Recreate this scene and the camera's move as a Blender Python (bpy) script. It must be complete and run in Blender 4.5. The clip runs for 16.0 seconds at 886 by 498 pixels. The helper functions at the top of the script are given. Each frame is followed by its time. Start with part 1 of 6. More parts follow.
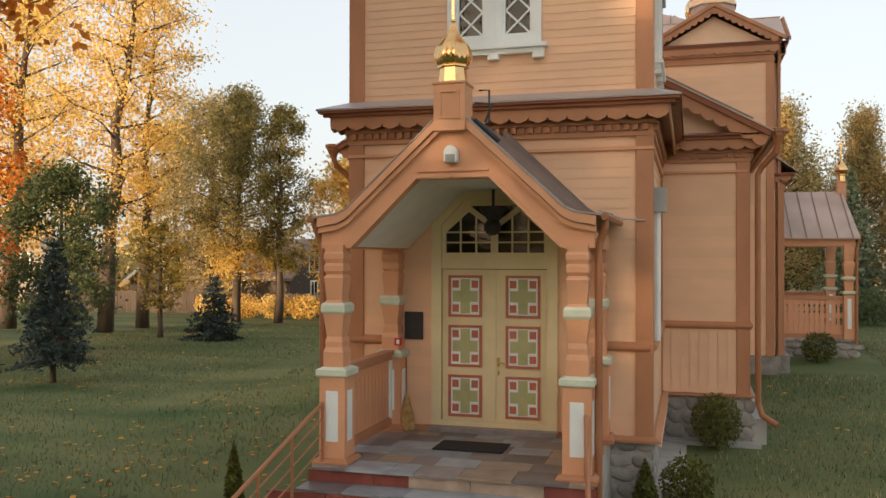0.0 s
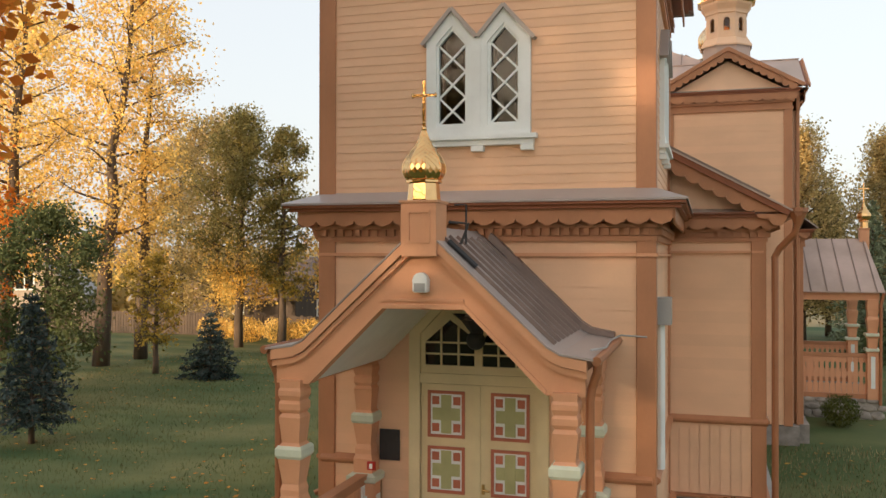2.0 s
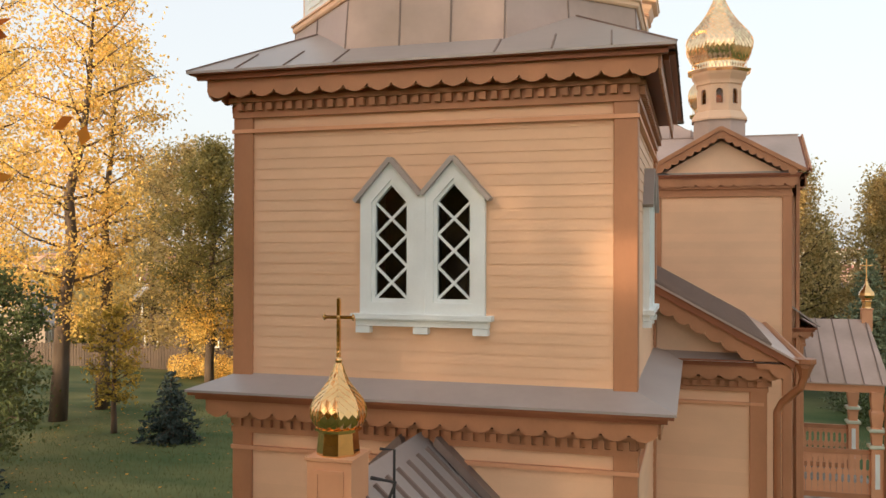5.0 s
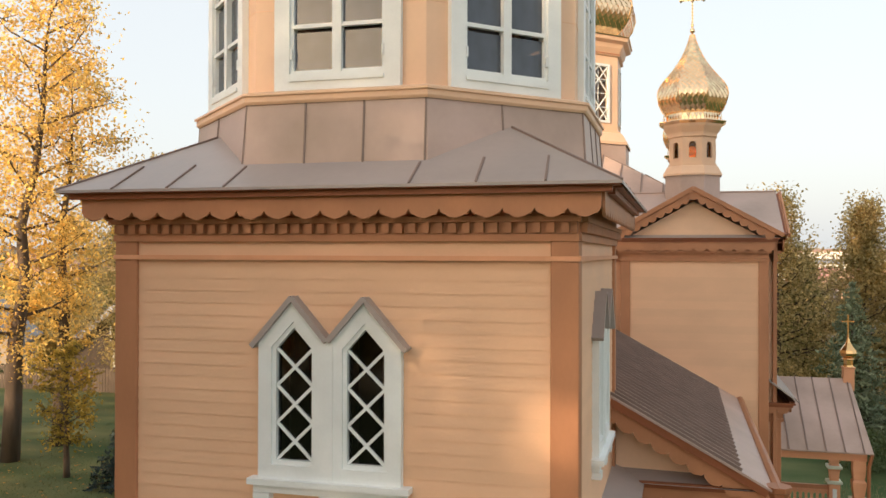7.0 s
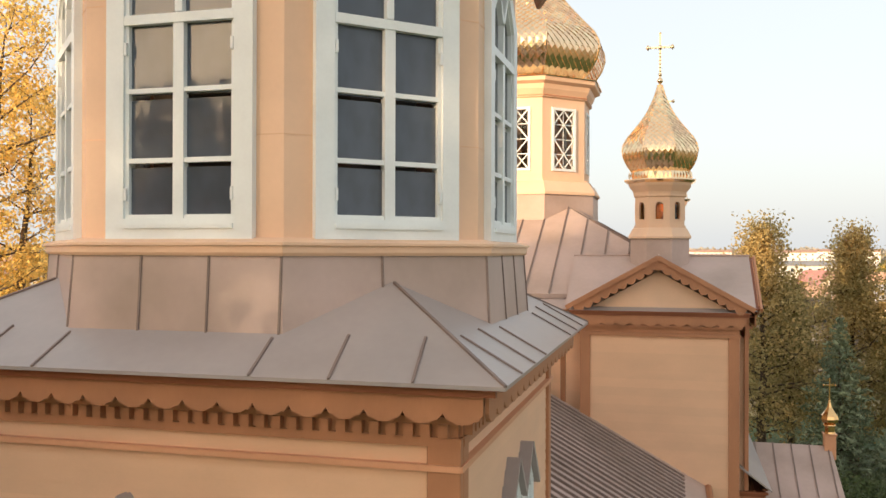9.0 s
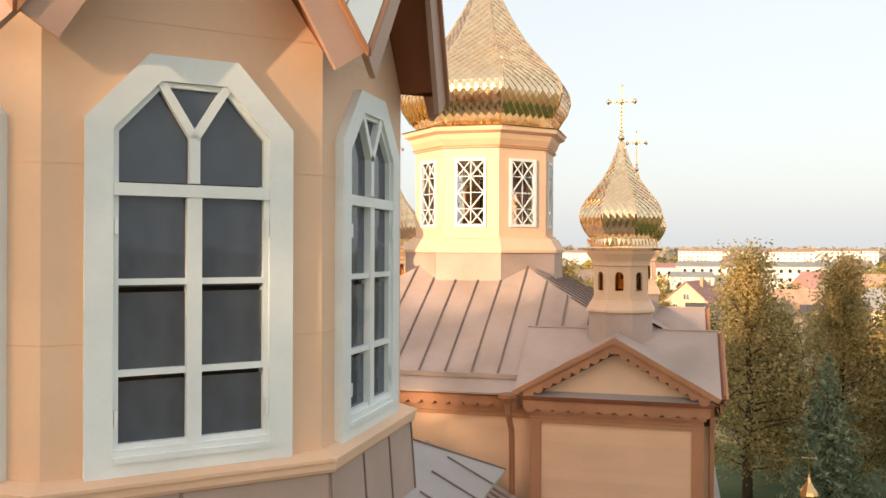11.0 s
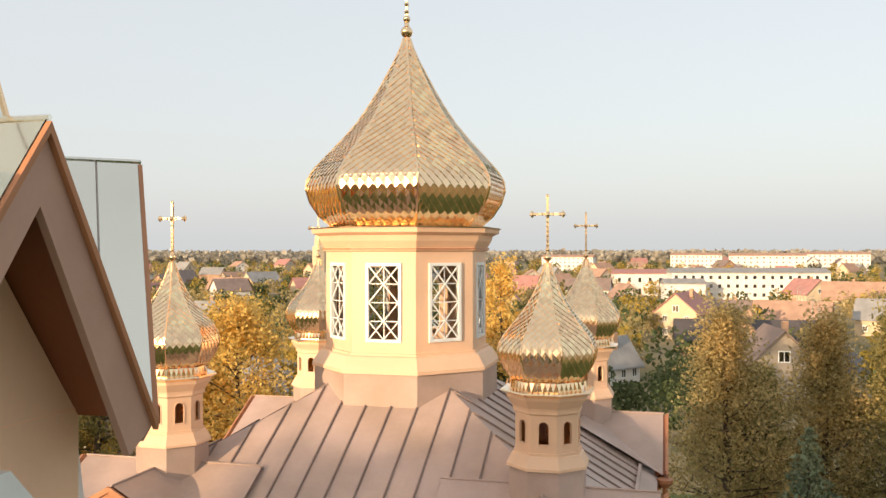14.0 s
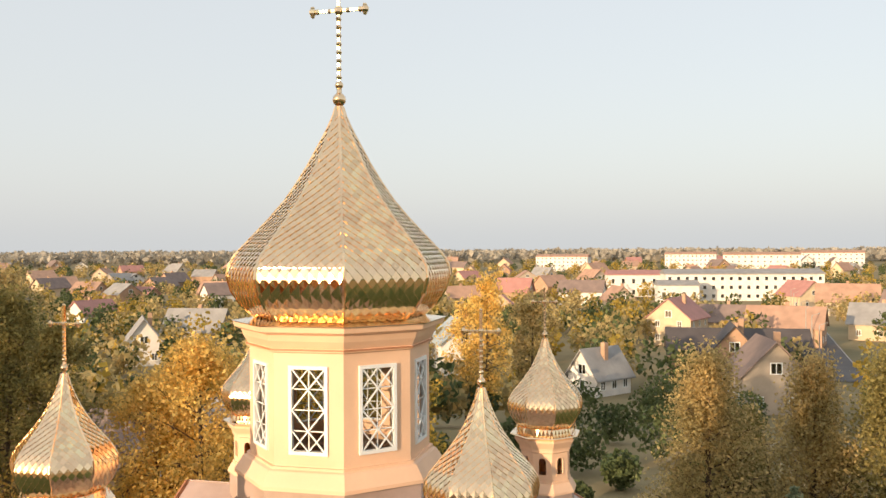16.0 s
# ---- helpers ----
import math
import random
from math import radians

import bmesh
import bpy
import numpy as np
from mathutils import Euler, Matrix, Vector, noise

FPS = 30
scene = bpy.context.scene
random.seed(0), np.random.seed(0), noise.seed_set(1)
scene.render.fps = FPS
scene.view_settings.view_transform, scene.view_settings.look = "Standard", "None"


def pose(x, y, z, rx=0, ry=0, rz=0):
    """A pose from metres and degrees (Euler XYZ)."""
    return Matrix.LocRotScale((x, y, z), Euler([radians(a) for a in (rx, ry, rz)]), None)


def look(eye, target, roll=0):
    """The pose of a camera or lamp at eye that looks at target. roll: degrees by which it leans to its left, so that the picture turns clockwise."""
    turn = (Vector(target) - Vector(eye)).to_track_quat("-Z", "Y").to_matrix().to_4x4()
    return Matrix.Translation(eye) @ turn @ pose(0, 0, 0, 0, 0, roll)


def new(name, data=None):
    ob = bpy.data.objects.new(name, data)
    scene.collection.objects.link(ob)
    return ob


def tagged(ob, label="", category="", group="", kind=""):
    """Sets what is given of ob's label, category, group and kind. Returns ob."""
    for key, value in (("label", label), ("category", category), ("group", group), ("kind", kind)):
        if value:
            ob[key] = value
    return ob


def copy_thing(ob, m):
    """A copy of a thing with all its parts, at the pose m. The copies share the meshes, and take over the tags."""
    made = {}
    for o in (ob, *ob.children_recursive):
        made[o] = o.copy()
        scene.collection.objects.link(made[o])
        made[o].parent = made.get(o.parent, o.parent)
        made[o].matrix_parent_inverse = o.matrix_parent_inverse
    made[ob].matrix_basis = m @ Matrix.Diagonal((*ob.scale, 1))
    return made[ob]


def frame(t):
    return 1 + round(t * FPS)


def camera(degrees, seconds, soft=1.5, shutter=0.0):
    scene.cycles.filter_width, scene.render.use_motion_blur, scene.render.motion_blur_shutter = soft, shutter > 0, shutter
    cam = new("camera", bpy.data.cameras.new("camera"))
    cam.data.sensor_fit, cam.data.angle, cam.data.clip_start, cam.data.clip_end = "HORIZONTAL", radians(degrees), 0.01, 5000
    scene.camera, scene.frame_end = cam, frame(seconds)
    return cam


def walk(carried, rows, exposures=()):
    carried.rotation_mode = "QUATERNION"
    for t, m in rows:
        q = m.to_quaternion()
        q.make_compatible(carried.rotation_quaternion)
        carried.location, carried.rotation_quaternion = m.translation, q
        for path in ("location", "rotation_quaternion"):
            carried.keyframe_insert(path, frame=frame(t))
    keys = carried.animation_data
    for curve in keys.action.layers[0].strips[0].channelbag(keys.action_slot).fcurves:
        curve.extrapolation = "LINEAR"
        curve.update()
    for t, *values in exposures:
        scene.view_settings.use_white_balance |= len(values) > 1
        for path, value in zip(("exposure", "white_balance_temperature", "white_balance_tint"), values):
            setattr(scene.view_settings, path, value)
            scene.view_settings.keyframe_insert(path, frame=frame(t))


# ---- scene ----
cam = camera(53.9, 16.0)
PATH = [
    (0, (2.555, -0.030, 3.408), (2.010, 1.894, 3.425), 0.10),
    (0.5, (2.627, 0.277, 3.755), (2.066, 2.197, 3.772), 0.08),
    (1, (2.660, 0.590, 4.103), (2.089, 2.506, 4.119), 0.07),
    (1.5, (2.641, 0.918, 4.455), (2.069, 2.834, 4.471), 0.07),
    (2, (2.647, 1.277, 4.808), (2.069, 3.192, 4.823), 0.09),
    (2.5, (2.652, 1.627, 5.155), (2.069, 3.540, 5.169), 0.09),
    (3, (2.610, 1.936, 5.492), (2.034, 3.851, 5.505), 0.09),
    (3.5, (2.593, 2.244, 5.826), (2.019, 4.160, 5.841), 0.10),
    (4, (2.592, 2.563, 6.164), (2.023, 4.480, 6.179), 0.12),
    (4.75, (2.611, 3.051, 6.675), (2.050, 4.971, 6.689), 0.15),
    (5.5, (2.631, 3.535, 7.193), (2.086, 5.460, 7.204), 0.18),
    (6.25, (2.730, 4.068, 7.698), (2.199, 5.996, 7.709), 0.16),
    (6.75, (2.821, 4.431, 8.034), (2.295, 6.361, 8.044), 0.15),
    (7.25, (2.916, 4.799, 8.370), (2.394, 6.730, 8.380), 0.15),
    (7.75, (3.027, 5.175, 8.706), (2.509, 7.107, 8.715), 0.16),
    (8.25, (3.163, 5.561, 9.040), (2.646, 7.493, 9.048), 0.16),
    (9, (3.414, 6.153, 9.540), (2.898, 8.086, 9.546), 0.16),
    (9.75, (3.651, 6.748, 10.045), (3.135, 8.680, 10.046), 0.23),
    (10.5, (3.880, 7.366, 10.547), (3.365, 9.298, 10.547), 0.24),
    (11, (4.033, 7.787, 10.880), (3.519, 9.720, 10.879), 0.22),
    (11.5, (4.188, 8.217, 11.215), (3.675, 10.150, 11.213), 0.20),
    (12, (4.337, 8.651, 11.549), (3.827, 10.585, 11.546), 0.14),
    (12.5, (4.477, 9.091, 11.874), (3.972, 11.026, 11.872), -0.04),
    (13, (4.606, 9.559, 12.206), (4.104, 11.495, 12.207), -0.14),
    (13.5, (4.728, 10.052, 12.563), (4.227, 11.988, 12.565), -0.11),
    (14, (4.846, 10.548, 12.944), (4.346, 12.484, 12.948), -0.07),
    (14.5, (4.958, 11.035, 13.337), (4.464, 12.973, 13.340), -0.12),
    (15, (5.085, 11.507, 13.732), (4.596, 13.447, 13.735), -0.20),
    (15.5, (5.240, 11.959, 14.140), (4.751, 13.899, 14.141), -0.26),
    (16, (5.408, 12.402, 14.560), (4.918, 14.341, 14.559), -0.32),
]
walk(cam, [(t, look(eye, target, roll)) for t, eye, target, roll in PATH], [(0, 0.64), (4, 0.70), (8, 0.68), (11.5, 0.64), (13.5, 0.48), (16, 0.42)])

# ---------- world and light ----------
SUN_AZ, SUN_EL = 27.0, 9.0   # degrees: towards -x from -y, and above the horizon
world = bpy.data.worlds.new("sky")
scene.world = world
world.use_nodes = True
wn = world.node_tree.nodes
sky = wn.new("ShaderNodeTexSky")
sky.sky_type = 'NISHITA'
sky.sun_disc = False
sky.sun_elevation = radians(SUN_EL + 5)
sky.sun_rotation = radians(180 + SUN_AZ)
sky.altitude, sky.air_density, sky.dust_density, sky.ozone_density = 100, 1.0, 4.0, 1.0
wn["Background"].inputs["Strength"].default_value = 1.0
veil = wn.new("ShaderNodeMix")   # high thin haze whitens the clear sky
veil.data_type, veil.blend_type = 'RGBA', 'ADD'
veil.inputs[0].default_value = 1.0
dim = wn.new("ShaderNodeMix")
dim.data_type, dim.blend_type = 'RGBA', 'MULTIPLY'
dim.inputs[0].default_value = 1.0
dim.inputs[7].default_value = (0.052, 0.047, 0.042, 1)
world.node_tree.links.new(sky.outputs["Color"], dim.inputs[6])
world.node_tree.links.new(dim.outputs[2], veil.inputs[6])
veil.inputs[7].default_value = (0.46, 0.472, 0.48, 1)
world.node_tree.links.new(veil.outputs[2], wn["Background"].inputs["Color"])
sun = new("sun", bpy.data.lights.new("sun", 'SUN'))
sun.data.energy, sun.data.angle, sun.data.color = 4.2, radians(0.55), (1.0, 0.71, 0.45)
SUN_FROM = Vector((-math.sin(radians(SUN_AZ)) * math.cos(radians(SUN_EL)), -math.cos(radians(SUN_AZ)) * math.cos(radians(SUN_EL)), math.sin(radians(SUN_EL))))
sun.matrix_world = look(SUN_FROM * 60, (0, 0, 0))

# ---------- materials ----------
def mat(name, base, rough=0.6, metal=0.0, vary=0.12, scale=3.0, fine=40.0, bump=0.15, stretch=(1, 1, 1), second=None, island=0.0, obj=0.0, spec=0.4):
    """A surface with variation at two scales, fine relief, and a shift from piece to piece."""
    m = bpy.data.materials.new(name)
    m.use_nodes = True
    nt = m.node_tree
    n, l = nt.nodes, nt.links
    bsdf = n["Principled BSDF"]
    bsdf.inputs["Roughness"].default_value = rough
    bsdf.inputs["Metallic"].default_value = metal
    bsdf.inputs["Specular IOR Level"].default_value = spec
    co = n.new("ShaderNodeNewGeometry")
    mp = n.new("ShaderNodeMapping")
    mp.inputs["Scale"].default_value = stretch
    l.new(co.outputs["Position"], mp.inputs["Vector"])
    big, small = n.new("ShaderNodeTexNoise"), n.new("ShaderNodeTexNoise")
    big.inputs["Scale"].default_value, small.inputs["Scale"].default_value = scale, fine
    big.inputs["Detail"].default_value, small.inputs["Detail"].default_value = 5, 3
    l.new(mp.outputs["Vector"], big.inputs["Vector"])
    l.new(mp.outputs["Vector"], small.inputs["Vector"])
    ramp = n.new("ShaderNodeMix")
    ramp.data_type = 'RGBA'
    a = [max(0, c * (1 - vary)) for c in base]
    b = [min(1, c * (1 + vary)) for c in (second or base)]
    ramp.inputs[6].default_value, ramp.inputs[7].default_value = (*a, 1), (*b, 1)
    mr = n.new("ShaderNodeMapRange")
    mr.inputs["From Min"].default_value, mr.inputs["From Max"].default_value = 0.3, 0.7
    l.new(big.outputs["Fac"], mr.inputs["Value"])
    l.new(mr.outputs["Result"], ramp.inputs[0])
    out = ramp.outputs[2]
    hsv = n.new("ShaderNodeHueSaturation")
    add = n.new("ShaderNodeMath")
    add.operation = 'MULTIPLY_ADD'
    add.inputs[1].default_value, add.inputs[2].default_value = vary * 0.8, 1 - vary * 0.4
    l.new(small.outputs["Fac"], add.inputs[0])
    val = add.outputs[0]
    for source, amount in (("island", island), ("object", obj)):
        if amount:
            if source == "island":
                r = co.outputs["Random Per Island"]
            else:
                r = n.new("ShaderNodeObjectInfo").outputs["Random"]
            k = n.new("ShaderNodeMath")
            k.operation = 'MULTIPLY_ADD'
            k.inputs[1].default_value, k.inputs[2].default_value = amount * 2, 1 - amount
            l.new(r, k.inputs[0])
            mu = n.new("ShaderNodeMath")
            mu.operation = 'MULTIPLY'
            l.new(val, mu.inputs[0])
            l.new(k.outputs[0], mu.inputs[1])
            val = mu.outputs[0]
    l.new(val, hsv.inputs["Value"])
    l.new(out, hsv.inputs["Color"])
    l.new(hsv.outputs["Color"], bsdf.inputs["Base Color"])
    if bump:
        bp = n.new("ShaderNodeBump")
        bp.inputs["Strength"].default_value, bp.inputs["Distance"].default_value = bump, 0.01
        l.new(small.outputs["Fac"], bp.inputs["Height"])
        l.new(bp.outputs["Normal"], bsdf.inputs["Normal"])
    rr = n.new("ShaderNodeMapRange")
    rr.inputs["To Min"].default_value, rr.inputs["To Max"].default_value = max(0.03, rough - 0.08), min(1, rough + 0.08)
    l.new(big.outputs["Fac"], rr.inputs["Value"])
    l.new(rr.outputs["Result"], bsdf.inputs["Roughness"])
    return m


def leafy(name, a, b, rough=0.6, through_light=0.35):
    """Leaves: colour from leaf to leaf, some light passing through."""
    m = mat(name, a, rough, vary=0.1, scale=0.6, fine=9.0, bump=0, second=b, island=0.35, spec=0.12)
    nt = m.node_tree
    tr, mx = nt.nodes.new("ShaderNodeBsdfTranslucent"), nt.nodes.new("ShaderNodeMixShader")
    bsdf = nt.nodes["Principled BSDF"]
    nt.links.new(bsdf.inputs["Base Color"].links[0].from_socket, tr.inputs["Color"])
    mx.inputs[0].default_value = through_light
    nt.links.new(bsdf.outputs[0], mx.inputs[1])
    nt.links.new(tr.outputs[0], mx.inputs[2])
    nt.links.new(mx.outputs[0], nt.nodes["Material Output"].inputs["Surface"])
    return m


PEACH = mat("peach_paint", (0.80, 0.50, 0.31), 0.55, vary=0.06, scale=1.1, fine=30, bump=0.12, stretch=(1, 1, 2), obj=0.03)
PEACH_PLAIN = mat("peach_paint_panel", (0.81, 0.54, 0.355), 0.5, vary=0.07, scale=1.1, fine=22, bump=0.06)
BROWN = mat("brown_paint", (0.46, 0.21, 0.105), 0.5, vary=0.12, scale=2.2, fine=35, bump=0.1, stretch=(1, 1, .5))
FASCIA = mat("bargeboard_paint", (0.50, 0.31, 0.235), 0.5, vary=0.1, scale=2.0, fine=30, bump=0.08)
DARK = mat("dark_brown_paint", (0.27, 0.088, 0.036), 0.5, vary=0.12, scale=2.0, fine=30, bump=0.1)
PORCH = mat("porch_paint", (0.69, 0.345, 0.19), 0.5, vary=0.08, scale=1.6, fine=28, bump=0.08)
WHITE = mat("white_paint", (0.81, 0.84, 0.82), 0.45, vary=0.06, scale=2.5, fine=40, bump=0.08)
MINT = mat("pale_green_paint", (0.62, 0.66, 0.52), 0.5, vary=0.08, scale=5, fine=40)
CREAM = mat("cream_paint", (0.74, 0.62, 0.37), 0.42, vary=0.07, scale=2.5, fine=45, bump=0.08)
OLIVE = mat("olive_paint", (0.42, 0.42, 0.20), 0.45, vary=0.1, scale=5, fine=45)
RED = mat("red_paint", (0.48, 0.15, 0.085), 0.5, vary=0.1, scale=5, fine=45)
ROOF = mat("brown_grey_roof_sheet", (0.42, 0.31, 0.245), 0.45, vary=0.13, scale=0.9, fine=14, bump=0.05, second=(0.47, 0.35, 0.30), spec=0.5)
ROOF_GREY = mat("grey_roof_sheet", (0.36, 0.31, 0.285), 0.35, vary=0.12, scale=0.9, fine=14, bump=0.05, spec=0.5)
# seams darkened to stand for their shadow sides; the flashing itself is dark brown
SEAM = mat("shaded_seam_and_flashing", (0.22, 0.16, 0.135), 0.5, vary=0.15, scale=3, fine=20)
GOLD = mat("gilt_sheet", (1.0, 0.70, 0.43), 0.13, metal=1.0, vary=0.08, scale=3, fine=18, bump=0.04, island=0.13)
GOLD_PIECE = mat("gilt_shingle", (1.0, 0.71, 0.445), 0.13, metal=1.0, vary=0.05, scale=3, fine=18, bump=0.04, obj=0.05)
# gilt darkened in colour for the dark trees that the porch cupolas mirror
GOLD_DIM = mat("dark_mirroring_gilt", (0.80, 0.50, 0.22), 0.07, metal=1.0, vary=0.12, scale=6, fine=30, bump=0.08)
STEEL = mat("bright_tin_sheet", (0.80, 0.78, 0.68), 0.05, metal=0.9, vary=0.06, scale=0.5, fine=1.0, bump=1.0)
COPPER = mat("brown_pipe_paint", (0.36, 0.15, 0.07), 0.4, vary=0.1, scale=3, fine=30)
STONE = mat("fieldstone", (0.30, 0.27, 0.24), 0.85, vary=0.35, scale=4, fine=30, bump=0.5, obj=0.15)
MORTAR = mat("mortar", (0.36, 0.33, 0.29), 0.9, vary=0.2, scale=5, fine=40, bump=0.4)
GRANITE = mat("granite_tile", (0.20, 0.17, 0.165), 0.38, vary=0.2, scale=6, fine=120, bump=0.05, obj=0.35)
GRANITE_RED = mat("red_granite_tile", (0.22, 0.06, 0.045), 0.35, vary=0.2, scale=6, fine=120, bump=0.05, obj=0.15)
GRANITE_BLUE = mat("blue_grey_stone_tile", (0.27, 0.285, 0.30), 0.42, vary=0.22, scale=5, fine=110, bump=0.05, obj=0.25)
GRANITE_TAN = mat("tan_stone_tile", (0.34, 0.255, 0.19), 0.45, vary=0.22, scale=5, fine=110, bump=0.05, obj=0.2)
CONCRETE = mat("concrete", (0.38, 0.36, 0.33), 0.9, vary=0.15, scale=2, fine=50, bump=0.3)
RUBBER = mat("black_rubber", (0.015, 0.015, 0.016), 0.8, vary=0.2, scale=8, fine=90, bump=0.3)
DARKMETAL = mat("dark_metal", (0.03, 0.03, 0.032), 0.5, vary=0.2, scale=8, fine=60)
# dark tone that stands for unlit rooms behind glass and door
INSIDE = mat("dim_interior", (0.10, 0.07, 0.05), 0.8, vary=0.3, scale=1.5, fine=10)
GREYBOX = mat("grey_plastic", (0.35, 0.35, 0.34), 0.45, vary=0.05)
BRASS = mat("old_brass", (0.5, 0.34, 0.13), 0.35, metal=1.0, vary=0.15, scale=10, fine=80)


def glass(name, tint=(0.05, 0.055, 0.06), rough=0.04, ior=1.55, reflection_tint=0.0):
    m = bpy.data.materials.new(name)
    m.use_nodes = True
    nt = m.node_tree
    n, l = nt.nodes, nt.links
    gl, tr, mx, fr = n.new("ShaderNodeBsdfGlossy"), n.new("ShaderNodeBsdfTransparent"), n.new("ShaderNodeMixShader"), n.new("ShaderNodeFresnel")
    gl.inputs["Roughness"].default_value = rough
    tr.inputs["Color"].default_value = (*tint, 1)
    fr.inputs["IOR"].default_value = ior
    no, bp = n.new("ShaderNodeTexNoise"), n.new("ShaderNodeBump")
    no.inputs["Scale"].default_value = 1.7
    bp.inputs["Strength"].default_value, bp.inputs["Distance"].default_value = 0.1, 0.03
    l.new(no.outputs["Fac"], bp.inputs["Height"])
    l.new(bp.outputs["Normal"], gl.inputs["Normal"])
    l.new(fr.outputs[0], mx.inputs[0])
    if reflection_tint:   # blue-grey diffuse coat that stands for the reflection in the pane
        df, md, nd = n.new("ShaderNodeBsdfDiffuse"), n.new("ShaderNodeMixShader"), n.new("ShaderNodeMapRange")
        df.inputs["Color"].default_value = (0.19, 0.225, 0.28, 1)
        nd.inputs["To Min"].default_value, nd.inputs["To Max"].default_value = reflection_tint * .6, reflection_tint * 1.4
        l.new(no.outputs["Fac"], nd.inputs["Value"])
        l.new(nd.outputs[0], md.inputs[0])
        l.new(tr.outputs[0], md.inputs[1])
        l.new(df.outputs[0], md.inputs[2])
        l.new(md.outputs[0], mx.inputs[1])
    else:
        l.new(tr.outputs[0], mx.inputs[1])
    l.new(gl.outputs[0], mx.inputs[2])
    l.new(mx.outputs[0], n["Material Output"].inputs["Surface"])
    return m


GLASS = glass("dark_window_glass", (0.35, 0.36, 0.37))
GLASS_BELFRY = glass("belfry_window_glass", (0.2, 0.21, 0.22), 0.05, 1.62, .40)
GLASS_CLEAR = glass("clear_window_glass", (0.85, 0.87, 0.88))
GLASS_AMBER = glass("amber_window_glass", (0.75, 0.42, 0.12))

# ---------- building helpers ----------
def thing(name, loc, label, category, group="", kind=""):
    ob = new(name)
    ob.location = loc
    ob.empty_display_size = 0.2
    return tagged(ob, label, category, group, kind)


def root_place(ob):
    p = Vector((0, 0, 0))
    while ob:
        p += ob.location
        ob = ob.parent
    return p


def mesh_of(name, bm, material, smooth=False):
    bmesh.ops.recalc_face_normals(bm, faces=bm.faces[:])
    me = bpy.data.meshes.new(name)
    bm.to_mesh(me)
    bm.free()
    for m in (material if isinstance(material, (list, tuple)) else (material,)):
        me.materials.append(m)
    if smooth:
        me.shade_smooth()
    return me


def part(name, bm, material, parent=None, label="", smooth=False):
    """One mesh object, given in world places, under a thing or a part."""
    me = mesh_of(name, bm, material, smooth)
    if parent:
        me.transform(Matrix.Translation(-root_place(parent)))
    ob = new(name, me)
    ob.parent = parent
    if label:
        ob["label"] = label
    return ob


def piece(name, me, place, parent, turn=0.0):
    """An object on a shared mesh, at a world place."""
    ob = new(name, me)
    ob.parent = parent
    ob.location = Vector(place) - root_place(parent)
    if turn:
        ob.rotation_euler = (0, 0, turn)
    return ob


def box(bm, x0, x1, y0, y1, z0, z1, m=None):
    v = [bm.verts.new((x, y, z)) for z in (z0, z1) for y in (y0, y1) for x in (x0, x1)]
    if m is not None:
        for q in v:
            q.co = m @ q.co
    for f in ((0, 2, 3, 1), (4, 5, 7, 6), (0, 1, 5, 4), (2, 6, 7, 3), (0, 4, 6, 2), (1, 3, 7, 5)):
        bm.faces.new([v[i] for i in f])
    return v


def prism(bm, outline, a, b, m=None):
    """A closed 2D outline (u, w) drawn out from a to b along the third axis: (u, a..b, w)."""
    lo = [bm.verts.new((u, a, w)) for u, w in outline]
    hi = [bm.verts.new((u, b, w)) for u, w in outline]
    if m is not None:
        for q in lo + hi:
            q.co = m @ q.co
    k = len(outline)
    bm.faces.new(lo)
    bm.faces.new(hi[::-1])
    for i in range(k):
        bm.faces.new((lo[i], hi[i], hi[(i + 1) % k], lo[(i + 1) % k]))


def rings(bm, levels, sides, cx=0.0, cy=0.0, half=True, cap=True):
    """Rings of (radius, z), joined; half: a flat faces the axes, and the radius is the apothem."""
    rows = []
    k = 1 / math.cos(math.pi / sides) if half else 1
    for r, z in levels:
        rows.append([bm.verts.new((cx + r * k * math.sin(2 * math.pi * (i + (0.5 if half else 0)) / sides), cy - r * k * math.cos(2 * math.pi * (i + (0.5 if half else 0)) / sides), z)) for i in range(sides)])
    for a, b in zip(rows, rows[1:]):
        for i in range(sides):
            bm.faces.new((a[i], a[(i + 1) % sides], b[(i + 1) % sides], b[i]))
    if cap:
        bm.faces.new(rows[0][::-1])
        bm.faces.new(rows[-1])
    return rows


def tube(bm, pts, r, sides=8, r1=None):
    """A round bar along points."""
    pts = [Vector(p) for p in pts]
    rows = []
    for i, p in enumerate(pts):
        d = (pts[min(i + 1, len(pts) - 1)] - pts[max(i - 1, 0)]).normalized()
        u = d.orthogonal().normalized() if i == 0 else (u - d * u.dot(d)).normalized()
        w = d.cross(u)
        rr = r if r1 is None else r + (r1 - r) * i / (len(pts) - 1)
        rows.append([bm.verts.new(p + (u * math.cos(2 * math.pi * k / sides) + w * math.sin(2 * math.pi * k / sides)) * rr) for k in range(sides)])
    for a, b in zip(rows, rows[1:]):
        for i in range(sides):
            bm.faces.new((a[i], a[(i + 1) % sides], b[(i + 1) % sides], b[i]))
    bm.faces.new(rows[0][::-1])
    bm.faces.new(rows[-1])


def ball(bm, c, r, u=10, v=6):
    bmesh.ops.create_uvsphere(bm, u_segments=u, v_segments=v, radius=r, matrix=Matrix.Translation(c))


def facing(px, py, deg):
    """Local x along a wall, -y out of it, standing at (px, py) and facing deg (0: towards -y, 90: towards +x)."""
    return Matrix.Translation((px, py, 0)) @ Matrix.Rotation(radians(deg), 4, 'Z')


BM = bmesh.new
